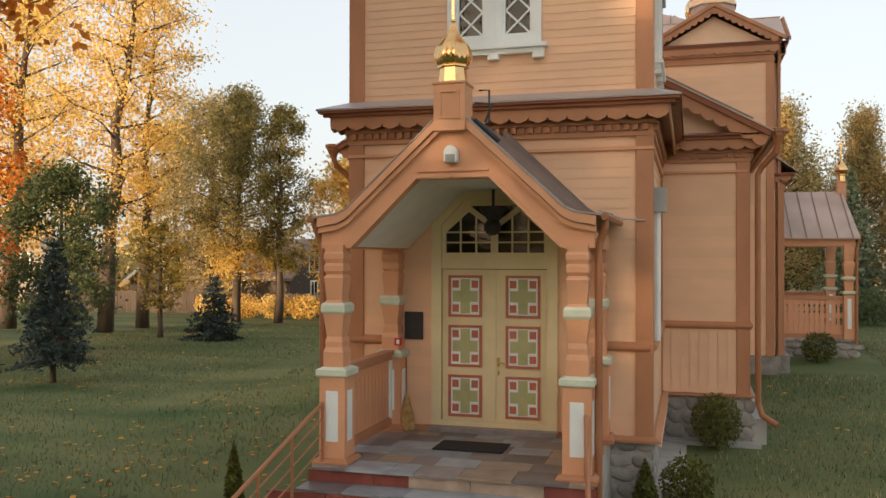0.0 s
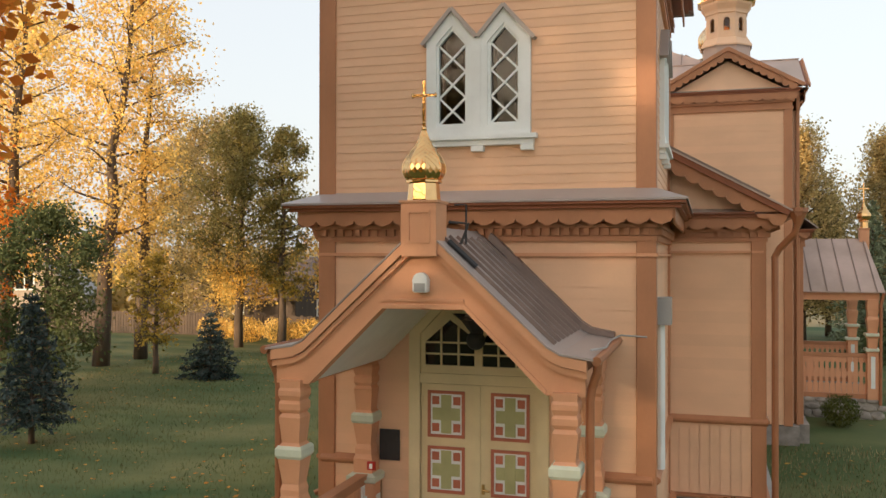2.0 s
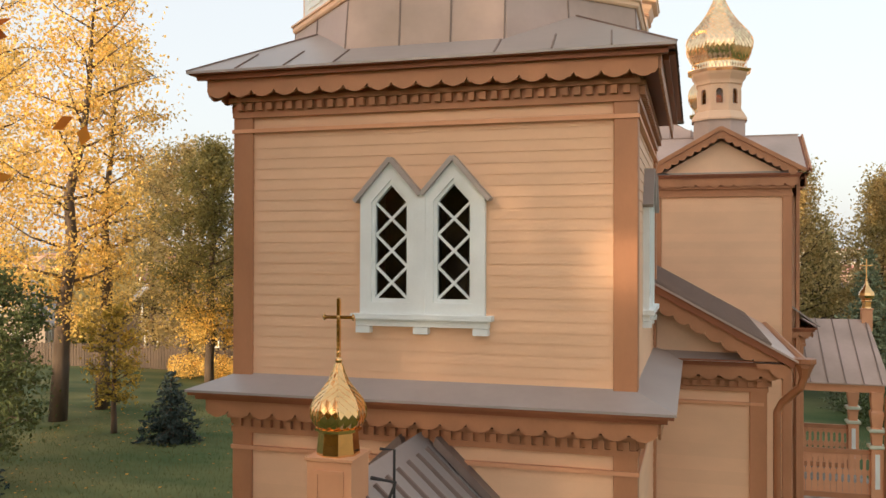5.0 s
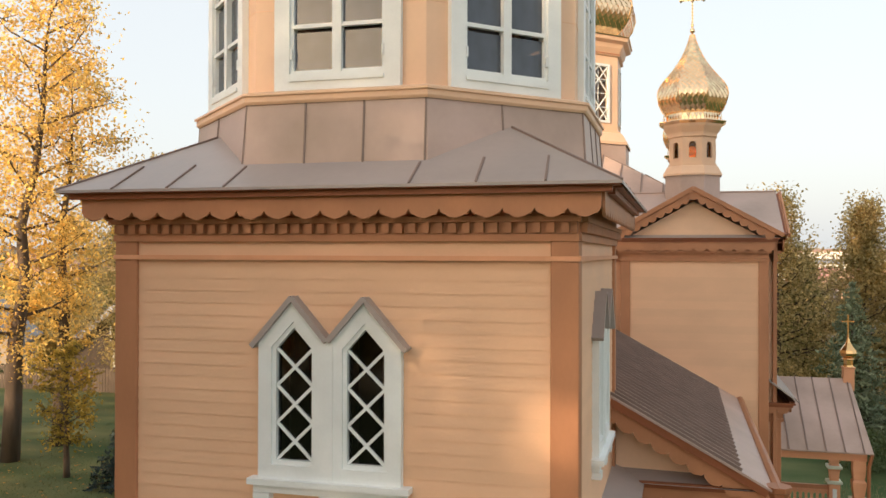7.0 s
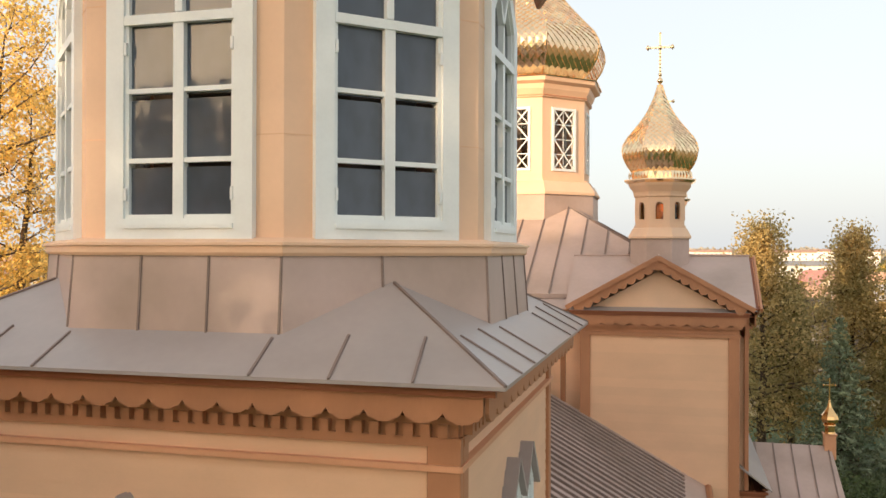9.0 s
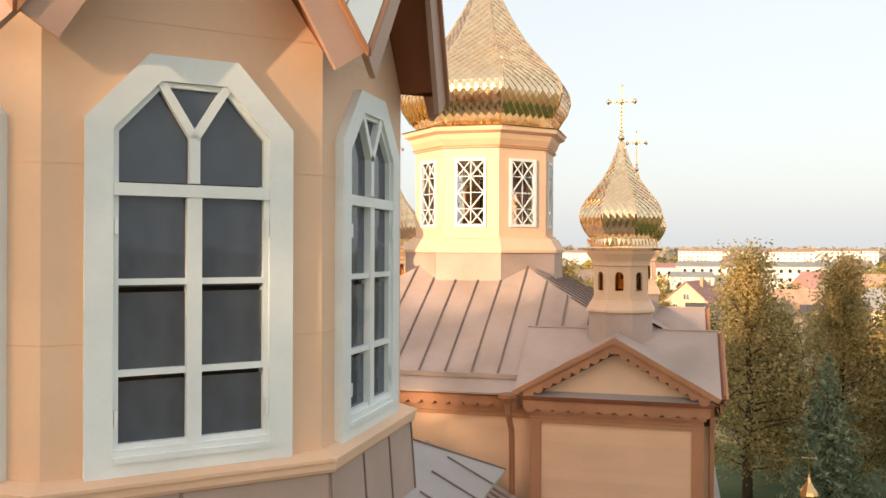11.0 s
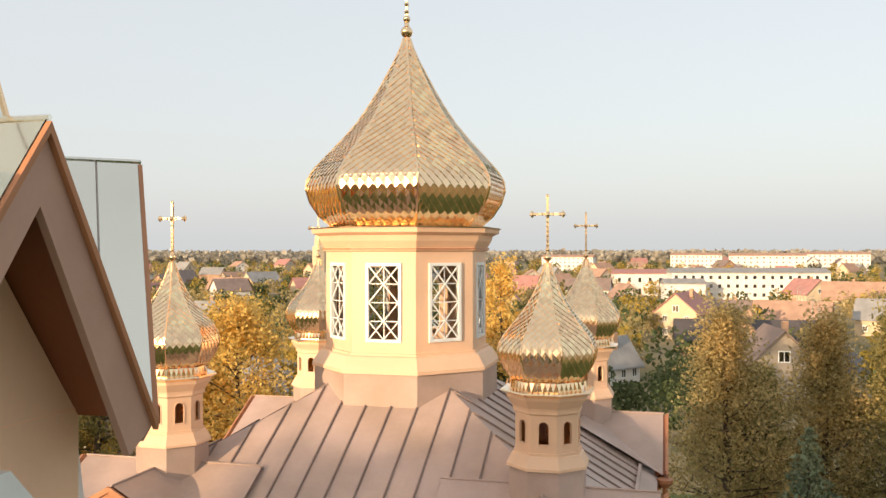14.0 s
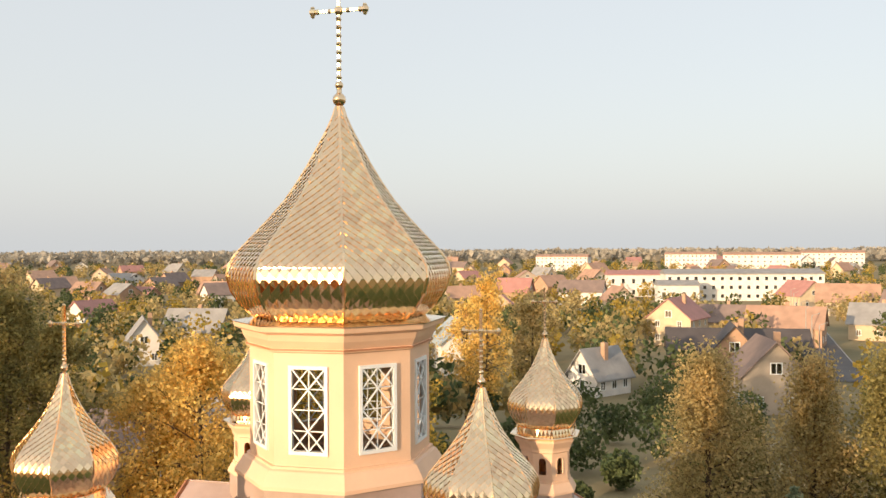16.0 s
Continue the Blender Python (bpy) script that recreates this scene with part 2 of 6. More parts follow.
STEEL.node_tree.nodes["Bump"].inputs["Distance"].default_value = 0.13
STEEL.node_tree.nodes["Noise Texture.001"].inputs["Detail"].default_value = 1.0


# ---------- walls, cornices, windows ----------
BOARD = {}


def board_mesh(length, h, upright=False):
    key = (round(length, 2), h, upright)
    if key not in BOARD:
        bm = BM()
        L = length / 2
        if upright:
            prism(bm, [(-h / 2 + .004, 0), (h / 2 - .004, 0), (h / 2 - .004, length), (-h / 2 + .004, length)], -0.02, 0.0)
        else:
            v = [bm.verts.new(p) for p in ((-L, -.012, 0), (L, -.012, 0), (L, -.0115, h * .06), (-L, -.0115, h * .06), (-L, -.005, h), (L, -.005, h), (L, .004, h), (-L, .004, h), (-L, .004, 0), (L, .004, 0))]
            for f in ((0, 1, 2, 3), (3, 2, 5, 4), (4, 5, 6, 7), (8, 9, 1, 0), (7, 6, 9, 8)):
                bm.faces.new([v[i] for i in f])
            bm.faces.new([v[i] for i in (0, 3, 4, 7, 8)])
            bm.faces.new([v[i] for i in (1, 9, 6, 5, 2)])
        BOARD[key] = mesh_of("board", bm, PEACH)
    return BOARD[key]


def clad(parent, M, deg, u0, u1, z0, z1, holes=(), pitch=0.185, name="wall", thick=0.16):
    """A wall with boards on it, with openings cut through wall and boards."""
    bm = BM()
    cuts = sorted(holes)
    u = u0
    for a, b, c, d in cuts:
        box(bm, u, a, 0.006, thick, z0, z1, M)
        box(bm, a, b, 0.006, thick, z0, c, M)
        box(bm, a, b, 0.006, thick, d, z1, M)
        u = b
    box(bm, u, u1, 0.006, thick, z0, z1, M)
    wall = part(name, bm, PEACH_PLAIN, parent)
    n = max(1, round((z1 - z0) / pitch))
    h = (z1 - z0) / n
    for i in range(n):
        za, zb = z0 + i * h, z0 + i * h + h
        spans, u = [], u0
        for a, b, c, d in cuts:
            if za < d - .02 and zb > c + .02:
                spans.append((u, a))
                u = b
        spans.append((u, u1))
        for a, b in spans:
            if b - a > .03:
                piece("board", board_mesh(b - a, round(h, 4)), M @ Vector(((a + b) / 2, 0, za)), wall, radians(deg))
    return wall


def upright_boards(parent, M, deg, u0, u1, z0, z1, pitch=0.16, name="lower_wall"):
    bm = BM()
    box(bm, u0, u1, 0.006, .16, z0, z1, M)
    wall = part(name, bm, PEACH_PLAIN, parent)
    n = max(1, round((u1 - u0) / pitch))
    w = (u1 - u0) / n
    for i in range(n):
        piece("board", board_mesh(round(z1 - z0, 3), round(w, 4), True), M @ Vector((u0 + (i + .5) * w, 0, z0)), wall, radians(deg))
    return wall


def scallop(u0, u1, top, low, pitch=0.25, steps=4):
    """A board's outline whose lower edge runs in broad shallow arcs between pointed notches."""
    n = max(1, round((u1 - u0) / pitch))
    p = (u1 - u0) / n
    out = [(u1, top), (u0, top)]
    for i in range(n):
        a = u0 + i * p
        out += [(a, low + .05), (a + p * .07, low + .022), (a + p * .13, low + .004), (a + p * .18, low + .008)]
        for k in range(1, steps):
            t = k / steps
            out.append((a + p * (.18 + .64 * t), low + .006 - .028 * math.sin(math.pi * t)))
        out += [(a + p * .82, low + .008), (a + p * .87, low + .004), (a + p * .93, low + .022)]
    out.append((u1, low + .05))
    return out


def dentil_mesh():
    if "dentil" not in BOARD:
        bm = BM()
        box(bm, -.031, .031, -.105, -.051, 0, .08)
        BOARD["dentil"] = mesh_of("dentil", bm, BROWN)
    return BOARD["dentil"]


def cornice(parent, M, u0, u1, z, out=0.38, dentils=True, h=0.42, pitch=0.25, ends=True):
    """From z upward: moulding, dentils, scalloped fascia, eave board. ends: run on round the corners."""
    k = 1 if ends else 0
    turn = M.to_euler().z
    bm = BM()
    box(bm, u0 - .05 * k, u1 + .05 * k, -.06, 0.02, z, z + .06, M)
    part("bed_moulding", bm, BROWN, parent)
    bm = BM()
    box(bm, u0 - .03 * k, u1 + .03 * k, -.05, 0.02, z + .062, z + h - .002, M)
    frieze = part("frieze", bm, BROWN, parent)
    bm = BM()
    box(bm, u0 - .07 * k, u1 + .07 * k, -.112, -.0505, z + .155, z + .20, M)
    part("crown_moulding", bm, BROWN, parent)
    if dentils:
        n = round((u1 - u0) / .115)
        for i in range(n):
            piece("dentil", dentil_mesh(), M @ Vector((u0 + (u1 - u0) * (i + .5) / n, 0, z + .07)), frieze, turn)
    bm = BM()
    e = out * .62 - (0 if ends else .027)
    prism(bm, scallop(u0 - e, u1 + e, z + h - .01, z + .205, pitch), -out * .62 - .025, -out * .62, M)
    part("scalloped_fascia", bm, BROWN, parent)
    bm = BM()
    box(bm, u0 - out * .62 * k, u1 + out * .62 * k, -out * .62 + .002, -.052, z + h - .07, z + h - .04, M)
    part("soffit", bm, DARK, parent)
    bm = BM()
    box(bm, u0 - out * .85 * k, u1 + out * .85 * k, -out * .85, -out * .62 - .03, z + h - .05, z + h - .004, M)
    part("eave_moulding", bm, DARK, parent)
    bm = BM()
    box(bm, u0 - out * k, u1 + out * k, -out, -out * .62, z + h - .003, z + h + .028, M)
    part("eave_board", bm, DARK, parent)


def post_board(parent, M, u0, u1, z0, z1, out=.045, material=BROWN, name="corner_board"):
    bm = BM()
    box(bm, u0, u1, -out, .03, z0, z1, M)
    bmesh.ops.bevel(bm, geom=bm.edges[:], offset=.008, segments=1, affect='EDGES')
    return part(name, bm, material, parent)


def belt(parent, M, u0, u1, z, name="belt_moulding"):
    bm = BM()
    prism(bm, [(-.09, 0), (-.09, .03), (-.05, .06), (.0, .09), (.0, -.04), (-.05, -.04)], u0, u1, M @ Matrix(((0, 1, 0, 0), (1, 0, 0, 0), (0, 0, 1, z), (0, 0, 0, 1))))
    return part(name, bm, BROWN, parent)


def frame_strip(bm, outline, w, d0, d1, M):
    """A flat frame of width w that follows a closed outline inwards."""
    k = len(outline)
    pts = [Vector((a, b)) for a, b in outline]
    area = sum(pts[i].x * pts[(i + 1) % k].y - pts[(i + 1) % k].x * pts[i].y for i in range(k))
    s = 1 if area > 0 else -1
    inner = []
    for i in range(k):
        e0, e1 = (pts[i] - pts[i - 1]).normalized(), (pts[(i + 1) % k] - pts[i]).normalized()
        n0, n1 = Vector((-e0.y, e0.x)) * s, Vector((-e1.y, e1.x)) * s
        b = (n0 + n1)
        inner.append(pts[i] + b * (w / max(.3, b.dot(n0))))
    rows = []
    for ring, d in ((pts, d0), (pts, d1), (inner, d1), (inner, d0)):
        rows.append([bm.verts.new(M @ Vector((p.x, d, p.y))) for p in ring])
    for a in range(4):
        A, B = rows[a], rows[(a + 1) % 4]
        for i in range(k):
            bm.faces.new((A[i], B[i], B[(i + 1) % k], A[(i + 1) % k]))
    return [(p.x, p.y) for p in inner]


def bar(bm, a, b, w, d0, d1, M):
    """A flat bar in the wall's plane from a to b."""
    a, b = Vector(a), Vector(b)
    e = (b - a).normalized()
    n = Vector((-e.y, e.x)) * w / 2
    q = [a + n, a - n, b - n, b + n]
    prism(bm, [(p.x, p.y) for p in q], d0, d1, M)


def pane(outline, d, M, parent, material, label=""):
    pts = [M @ Vector((u, d, w)) for u, w in outline]
    if (pts[1] - pts[0]).cross(pts[2] - pts[1]).dot(M.to_3x3() @ Vector((0, -1, 0))) < 0:
        pts.reverse()   # the glass looks outwards
    o = root_place(parent)
    me = bpy.data.meshes.new("pane")
    me.from_pydata([p - o for p in pts], [], [tuple(range(len(pts)))])
    me.materials.append(material)
    ob = new("pane", me)
    ob.parent = parent
    if label:
        ob["label"] = label
    ob.visible_shadow = False
    return ob


def twin_window(parent, M, z0):
    """Paired lancets with diagonal glazing bars, hood mouldings and a bracketed sill. Width about 1.4."""
    win = part("window", (lambda b: (box(b, -.045, .045, -.085, .05, z0 + .004, z0 + 1.19, M), b)[1])(BM()), WHITE, parent, "white twin lancet window with diagonal glazing bars")
    for s in (-1, 1):
        c = s * .326
        o = [(c - .323, z0), (c + .323, z0), (c + .323, z0 + 1.18), (c, z0 + 1.53), (c - .323, z0 + 1.18)]
        bm = BM()
        inner = frame_strip(bm, o, .122, -.075, .02, M)
        inner2 = frame_strip(bm, [(u, w) for u, w in inner], .035, -.05, .02, M)
        part("window_frame", bm, WHITE, win)
        bm = BM()
        for side in (-1, 1):
            bar(bm, (c + side * (.375 if side == s else .32), z0 + (1.135 if side == s else 1.195)), (c, z0 + 1.56), .045, -.125 - .003 * side - .001 * s, -.004 * side, M)
        part("hood_moulding", bm, ROOF_GREY, win)
        lo, hi = inner2[0][1], inner2[2][1]
        half = (inner2[1][0] - inner2[0][0]) / 2
        n = 3
        step = (hi - lo) / n
        for i in range(n):
            za, zb = lo + i * step, lo + (i + 1) * step
            for q in ((za, zb), (zb, za)):
                a, b = [c - half, q[0]], [c + half, q[1]]
                top = hi + .0
                if max(q) > top:
                    f = (top - min(q)) / (max(q) - min(q))
                    if q[1] > q[0]:
                        b = [a[0] + (b[0] - a[0]) * f, top]
                    else:
                        a = [b[0] + (a[0] - b[0]) * f, top]
                bm = BM()
                bar(bm, a, b, .026, -.028 - .002 * (q[1] > q[0]), -.008, M)
                part("glazing_bar", bm, WHITE, win)
        pane(inner2, 0.0, M, win, GLASS)
    bm = BM()
    box(bm, -.73, .73, -.13, .02, z0 - .05, z0 + .003, M)
    box(bm, -.69, .69, -.085, .02, z0 - .12, z0 - .051, M)
    part("window_sill", bm, WHITE, win)
    for c in (-.61, 0, .61):
        bm = BM()
        box(bm, c - .075, c + .075, -.10, .02, z0 - .19, z0 - .125, M)
        part("sill_bracket", bm, WHITE, win)
    # dark sheet put behind the glass for the unlit room
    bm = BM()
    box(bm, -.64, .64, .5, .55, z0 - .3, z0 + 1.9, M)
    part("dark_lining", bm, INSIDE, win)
    return win


# ---------- bell tower ----------
TX, TY, TA = 0.0, 13.61, 2.06
tower = thing("bell_tower", (TX, TY, 1.0), "peach wooden bell tower with brown scalloped cornices", "tower")
FACES = [(facing(TX, TY - TA, 0), 0), (facing(TX + TA, TY, 90), 90), (facing(TX, TY + TA, 180), 180), (facing(TX - TA, TY, 270), 270)]
for M, deg in FACES:
    if deg == 180:
        continue
    w = TA - .18
    holes = [(-.79, .79, 1.03, 4.42)] if deg == 0 else []
    if deg == 0:
        clad(tower, M, deg, -w, -.80, 1.07, 4.985, (), pitch=.135, name="lower_wall")
        clad(tower, M, deg, .80, w, 1.07, 4.985, (), pitch=.135, name="lower_wall")
        clad(tower, M, deg, -.80, .80, 4.285, 4.985, (), pitch=.135, name="lower_wall")
        for s in (-1, 1):
            bm = BM()
            prism(bm, [(s * .80, 3.88), (s * .80, 4.284), (s * .43, 4.284)], .0, .16, M)
            part("wall_corner", bm, PEACH, tower)
    else:
        clad(tower, M, deg, -w, w, 2.29, 4.985, (), pitch=.135, name="lower_wall")
        upright_boards(tower, M, deg, -w, w, 1.07, 2.2)
        belt(tower, M, -TA, TA, 2.22)
    if deg == 0:
        belt(tower, M, 1.45, TA, 2.22)
        belt(tower, M, -TA, -1.45, 2.22)
    clad(tower, M, deg, -w, w, 5.56, 8.305, ([(-.63, -.46, 6.24, 7.40), (-.46, -.19, 6.24, 7.585), (-.19, .19, 6.24, 7.40), (.19, .46, 6.24, 7.585), (.46, .63, 6.24, 7.40)] if deg != 180 else ()), pitch=.1101, name="upper_wall")
    front = deg in (0, 180)
    for s in (-1, 1):
        a, b = sorted((s * w, s * (TA + (.045 if front else -.032))))
        post_board(tower, M, a, b, 1.05, 4.985)
        post_board(tower, M, a, b, 5.58, 8.305)
    cornice(tower, M, -TA, TA, 4.98, ends=front)
    cornice(tower, M, -TA, TA, 8.30, ends=front)
    bm = BM()
    box(bm, -TA - .05, TA + .05, -.06, 0, 4.80, 4.84, M)
    part("frieze_moulding", bm, PORCH, tower)
    bm = BM()
    box(bm, -TA - .05, TA + .05, -.06, 0, 8.14, 8.18, M)
    part("frieze_moulding", bm, PORCH, tower)
    twin_window(tower, M, 6.26)
bm = BM()
box(bm, -TA + .01, TA - .01, TY + TA - .2, TY + TA - .05, 5.0, 8.3)
part("rear_wall", bm, PEACH_PLAIN, tower)
bm = BM()
rings(bm, [(TA + .40, 5.43), (TA + .40, 5.455), (TA + .01, 5.60), (TA - .1, 5.60), (TA - .1, 5.43)], 4, TX, TY, cap=False)
part("skirt_roof", bm, ROOF_GREY, tower, "grey sheet-metal skirt roof")
bm = BM()
rings(bm, [(TA + .02, .2), (TA + .02, 1.05)], 4, TX, TY)
part("foundation", bm, MORTAR, tower, "grey stone foundation")
bm = BM()
rings(bm, [(TA + .03, 1.02), (TA + .14, 1.02), (TA + .14, 1.05), (TA + .05, 1.09)], 4, TX, TY, cap=False)
part("water_table", bm, BROWN, tower)
# broach roof between square and octagon
OA = 1.92
bm = BM()
e, zt = TA + .40, 8.75
rings(bm, [(e, zt - .025), (e, zt), (1.35, zt + (e - 1.35) * .55)], 4, TX, TY, cap=False)
broach = part("broach_roof", bm, ROOF_GREY, tower, "grey sheet-metal roof with standing seams")
PA = 2.04   # apothem of the sheet-metal plinth at the roof
for M, deg in FACES:
    for i in range(-4, 4):
        u = (i + .5) * .53
        reach = e - max(PA, PA * math.sqrt(2) - abs(u), abs(u) + .01)
        if reach > .05:
            bm = BM()
            a, b = M @ Vector((u * 1.02, -(e - TA), zt + .004)), M @ Vector((u, -(e - TA) + reach, zt + reach * .55 + .004))
            tube(bm, [a, b], .012, 4)
            part("seam", bm, SEAM, broach)
for k in range(4):
    R = Matrix.Translation((TX, TY, 0)) @ Matrix.Rotation(radians(90 * k), 4, 'Z')
    bm = BM()
    tube(bm, [R @ Vector((e, -e, zt + .004)), R @ Vector((PA * .707, -PA * .707, zt + (e - PA * .707) * .55 + .006))], .013, 4)
    part("hip_seam", bm, SEAM, broach)
bm = BM()
rings(bm, [(PA + .03, 8.7), (PA, 9.0), (PA - .04, 9.53)], 8, TX, TY, cap=False)
plinth = part("octagon_plinth", bm, ROOF, tower, "brown sheet-metal band under the belfry")
for k in range(8):
    M = facing(TX, TY, 45 * k)
    for u in ((-.27, .27, .82) if k % 2 == 0 else (-.08, .82)):
        bm = BM()
        tube(bm, [M @ Vector((u, -PA - .025, 8.75)), M @ Vector((u, -PA - .003, 9.0)), M @ Vector((u, -PA + .037, 9.52))], .011, 4)
        part("seam", bm, SEAM, plinth)
bm = BM()
rings(bm, [(OA + .05, 9.505), (OA + .10, 9.508), (OA + .115, 9.53), (OA + .115, 9.575), (OA + .135, 9.58), (OA + .135, 9.60), (OA + .02, 9.635), (OA - .2, 9.635), (OA - .2, 9.505)], 8, TX, TY, cap=False)
part("belfry_sill_course", bm, PEACH_PLAIN, tower)

GZ, GE, GR = 12.05, 2.26, 13.46   # gable feet, gable overhang (apothem), ridge
TAN = math.tan(math.pi / 8)


def belfry_face(k):
    M = facing(TX, TY, 45 * k) @ Matrix.Translation((0, -OA, 0))
    hw = OA * TAN
    w0 = [(-.585, 9.625), (.585, 9.625), (.585, 11.585), (.25, 11.955), (-.25, 11.955), (-.585, 11.585)]
    bm = BM()
    # wall with the opening, up into the gable
    prism(bm, [(-hw, 9.6), (-.50, 9.6), (-.50, 11.54), (-.50, 12.10), (-hw, 12.10)], 0, .14, M)
    prism(bm, [(hw, 9.6), (.50, 9.6), (.50, 11.54), (.50, 12.10), (hw, 12.10)], 0, .14, M)
    prism(bm, [(-.50, 11.53), (-.23, 11.92), (.23, 11.92), (.50, 11.53), (.50, 12.10), (-.50, 12.10)], 0, .14, M)
    prism(bm, [(-hw, 12.10), (hw, 12.10), (0, 12.10 + hw * 1.41)], 0, .14, M)
    part("belfry_wall", bm, PEACH_PLAIN, tower, "smooth peach panelled wall")
    for z in (10.35, 11.33, 12.14):
        for a, b in ((-hw, -.56), (.56, hw)) if z < 12 else ((-hw + .02, hw - .02),):
            bm = BM()
            box(bm, a, b, -.003, .0, z, z + .009, M)
            part("panel_joint", bm, PEACH, tower)
    bm = BM()
    inner = frame_strip(bm, w0, .145, -.06, .06, M)
    frame_strip(bm, [(u * 1.0, z) for u, z in inner], .03, -.035, .05, M)
    win = part("window", bm, WHITE, tower, "white belfry window with a faceted head")
    bm = BM()
    box(bm, -.438, .438, -.058, .03, 11.165, 11.235, M)
    part("transom", bm, WHITE, win)
    bm = BM()
    box(bm, -.042, .042, -.05, .02, 9.66, 11.165, M)
    bar(bm, (0, 11.245), (0, 11.52), .06, -.05, .02, M)
    bar(bm, (0, 11.50), (-.22, 11.86), .05, -.05, .02, M)
    bar(bm, (0, 11.50), (.22, 11.86), .05, -.05, .02, M)
    part("mullion", bm, WHITE, win)
    for z in (10.17, 10.672):
        bm = BM()
        box(bm, -.43, .43, -.04, .01, z, z + .035, M)
        part("glazing_bar", bm, WHITE, win)
    bm = BM()
    box(bm, -.438, .438, -.075, .0, 9.70, 9.735, M)
    part("window_sill", bm, WHITE, win)
    for s in (-1, 1):   # hinges on the casements
        for z in (9.9, 10.95):
            bm = BM()
            box(bm, s * .425 - .01, s * .425 + .01, -.062, -.04, z, z + .09, M)
            part("hinge", bm, WHITE, win)
    for a in ((-.42, -.03), (.03, .42)):
        for z in ((9.68, 10.14), (10.17, 10.63), (10.66, 11.185)):
            pane([(a[0], z[0]), (a[1], z[0]), (a[1], z[1]), (a[0], z[1])], 0.0, M, win, GLASS_BELFRY)
    pane([(-.42, 11.245), (.42, 11.245), (.42, 11.5), (.2, 11.82), (-.2, 11.82), (-.42, 11.5)], 0.0, M, win, GLASS_BELFRY)
    # gable: bargeboards, soffit, shining roof planes
    o = GE - OA
    H = GE * TAN
    M = M @ Matrix(((1, 0, 0, 0), (0, 1, -.075, .075 * GZ), (0, 0, 1, 0), (0, 0, 0, 1)))   # the gable leans out towards its peak
    for s in (-1, 1):
        foot, top = Vector((s * H, GZ)), Vector((0, GR))
        e1 = (top - foot).normalized()
        nrm = Vector((-e1.y, e1.x)) * (1 if s > 0 else -1)
        if nrm.y > 0:
            nrm = -nrm
        q = [foot, top, top + Vector((0, -.33)), foot + nrm * .19 + Vector((-s * .03, -.02))]
        bm = BM()
        prism(bm, [(p.x, p.y) for p in q], -o, -o + .04, M)
        part("bargeboard", bm, FASCIA, tower, "dull pinkish-brown bargeboard")
        q = [foot + Vector((0, .02)), top + Vector((0, .02)), top + Vector((0, -.03)), foot + Vector((0, -.03))]
        bm = BM()
        prism(bm, [(p.x, p.y) for p in q], -o - .03, -o - .002, M)
        part("edge_trim", bm, BROWN, tower)
        # soffit
        bm = BM()
        wall_foot = Vector((s * hw, GR - hw * (GR - GZ) / H))
        v = [M @ Vector(p) for p in ((foot.x * .84, -o + .04, foot.y - .16 + .16 * (GR - .02 - foot.y)), (0, -o + .04, GR - .18), (0, .12, GR - .18), (wall_foot.x, .12, wall_foot.y - .16))]
        bm.faces.new([bm.verts.new(p) for p in v])
        r = bmesh.ops.extrude_face_region(bm, geom=bm.faces[:])
        bmesh.ops.translate(bm, verts=[x for x in r["geom"] if isinstance(x, bmesh.types.BMVert)], vec=(0, 0, .03))
        part("soffit", bm, DARK, tower)
        bm = BM()
        steps = 6
        rows = []
        for i in range(steps + 1):
            f = i / steps
            d = GE * (1 - f) + 1.2 * f
            rows.append([bm.verts.new(M @ Vector((s * d * TAN * g, OA - d, GR - (GR - GZ) * (d / GE) * g + .03))) for g in (1, .75, .5, .25, 0)])
        for a, b in zip(rows, rows[1:]):
            for j in range(4):
                bm.faces.new((a[j], a[j + 1], b[j + 1], b[j]))
        rf = part("gable_roof", bm, STEEL, tower, "mirror-bright sheet-metal gable roof", smooth=True)
        for d in (1.72, 2.02):   # folded seams down the sheets
            bm = BM()
            tube(bm, [M @ Vector((s * d * TAN * g, OA - d, GR - (GR - GZ) * (d / GE) * g + .032)) for g in (0, .5, 1)], .006, 4)
            part("seam", bm, ROOF_GREY, rf)
        if s > 0:
            bm = BM()
            tube(bm, [M @ Vector((0, OA - GE - .02, GR + .035)), M @ Vector((0, OA - 1.5, GR + .035))], .014, 5)
            part("ridge_fold", bm, STEEL, rf)


for k in range(8):
    belfry_face(k)
bm = BM()
TENT = [(1.78, 12.9), (1.63, 13.5), (1.38, 14.5), (1.0, 16.0), (.5, 18.0), (.05, 19.8)]
rings(bm, TENT, 8, TX, TY)
spire = part("spire", bm, STEEL, tower, "pale bright sheet-metal tent roof")
for k in range(8):
    a = math.pi / 8 + k * math.pi / 4
    bm = BM()
    tube(bm, [(TX + r / math.cos(math.pi / 8) * math.sin(a), TY - r / math.cos(math.pi / 8) * math.cos(a), z) for r, z in TENT], .016, 4)
    part("hip_seam", bm, GOLD, spire)
    M = facing(TX, TY, 45 * k)
    bm = BM()
    tube(bm, [M @ Vector((0, -r - .004, z)) for r, z in TENT], .008, 4)
    for z in (13.75, 14.6, 15.4):
        r = 1.63 - .25 * (z - 13.5)
        tube(bm, [M @ Vector((-r * TAN, -r - .004, z)), M @ Vector((r * TAN, -r - .004, z))], .008, 4)
    part("sheet_seam", bm, SEAM, spire)
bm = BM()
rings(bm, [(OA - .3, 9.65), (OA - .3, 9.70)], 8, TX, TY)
# added dark box on the floor, for the belfry's unlit inside
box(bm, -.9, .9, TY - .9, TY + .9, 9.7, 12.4)
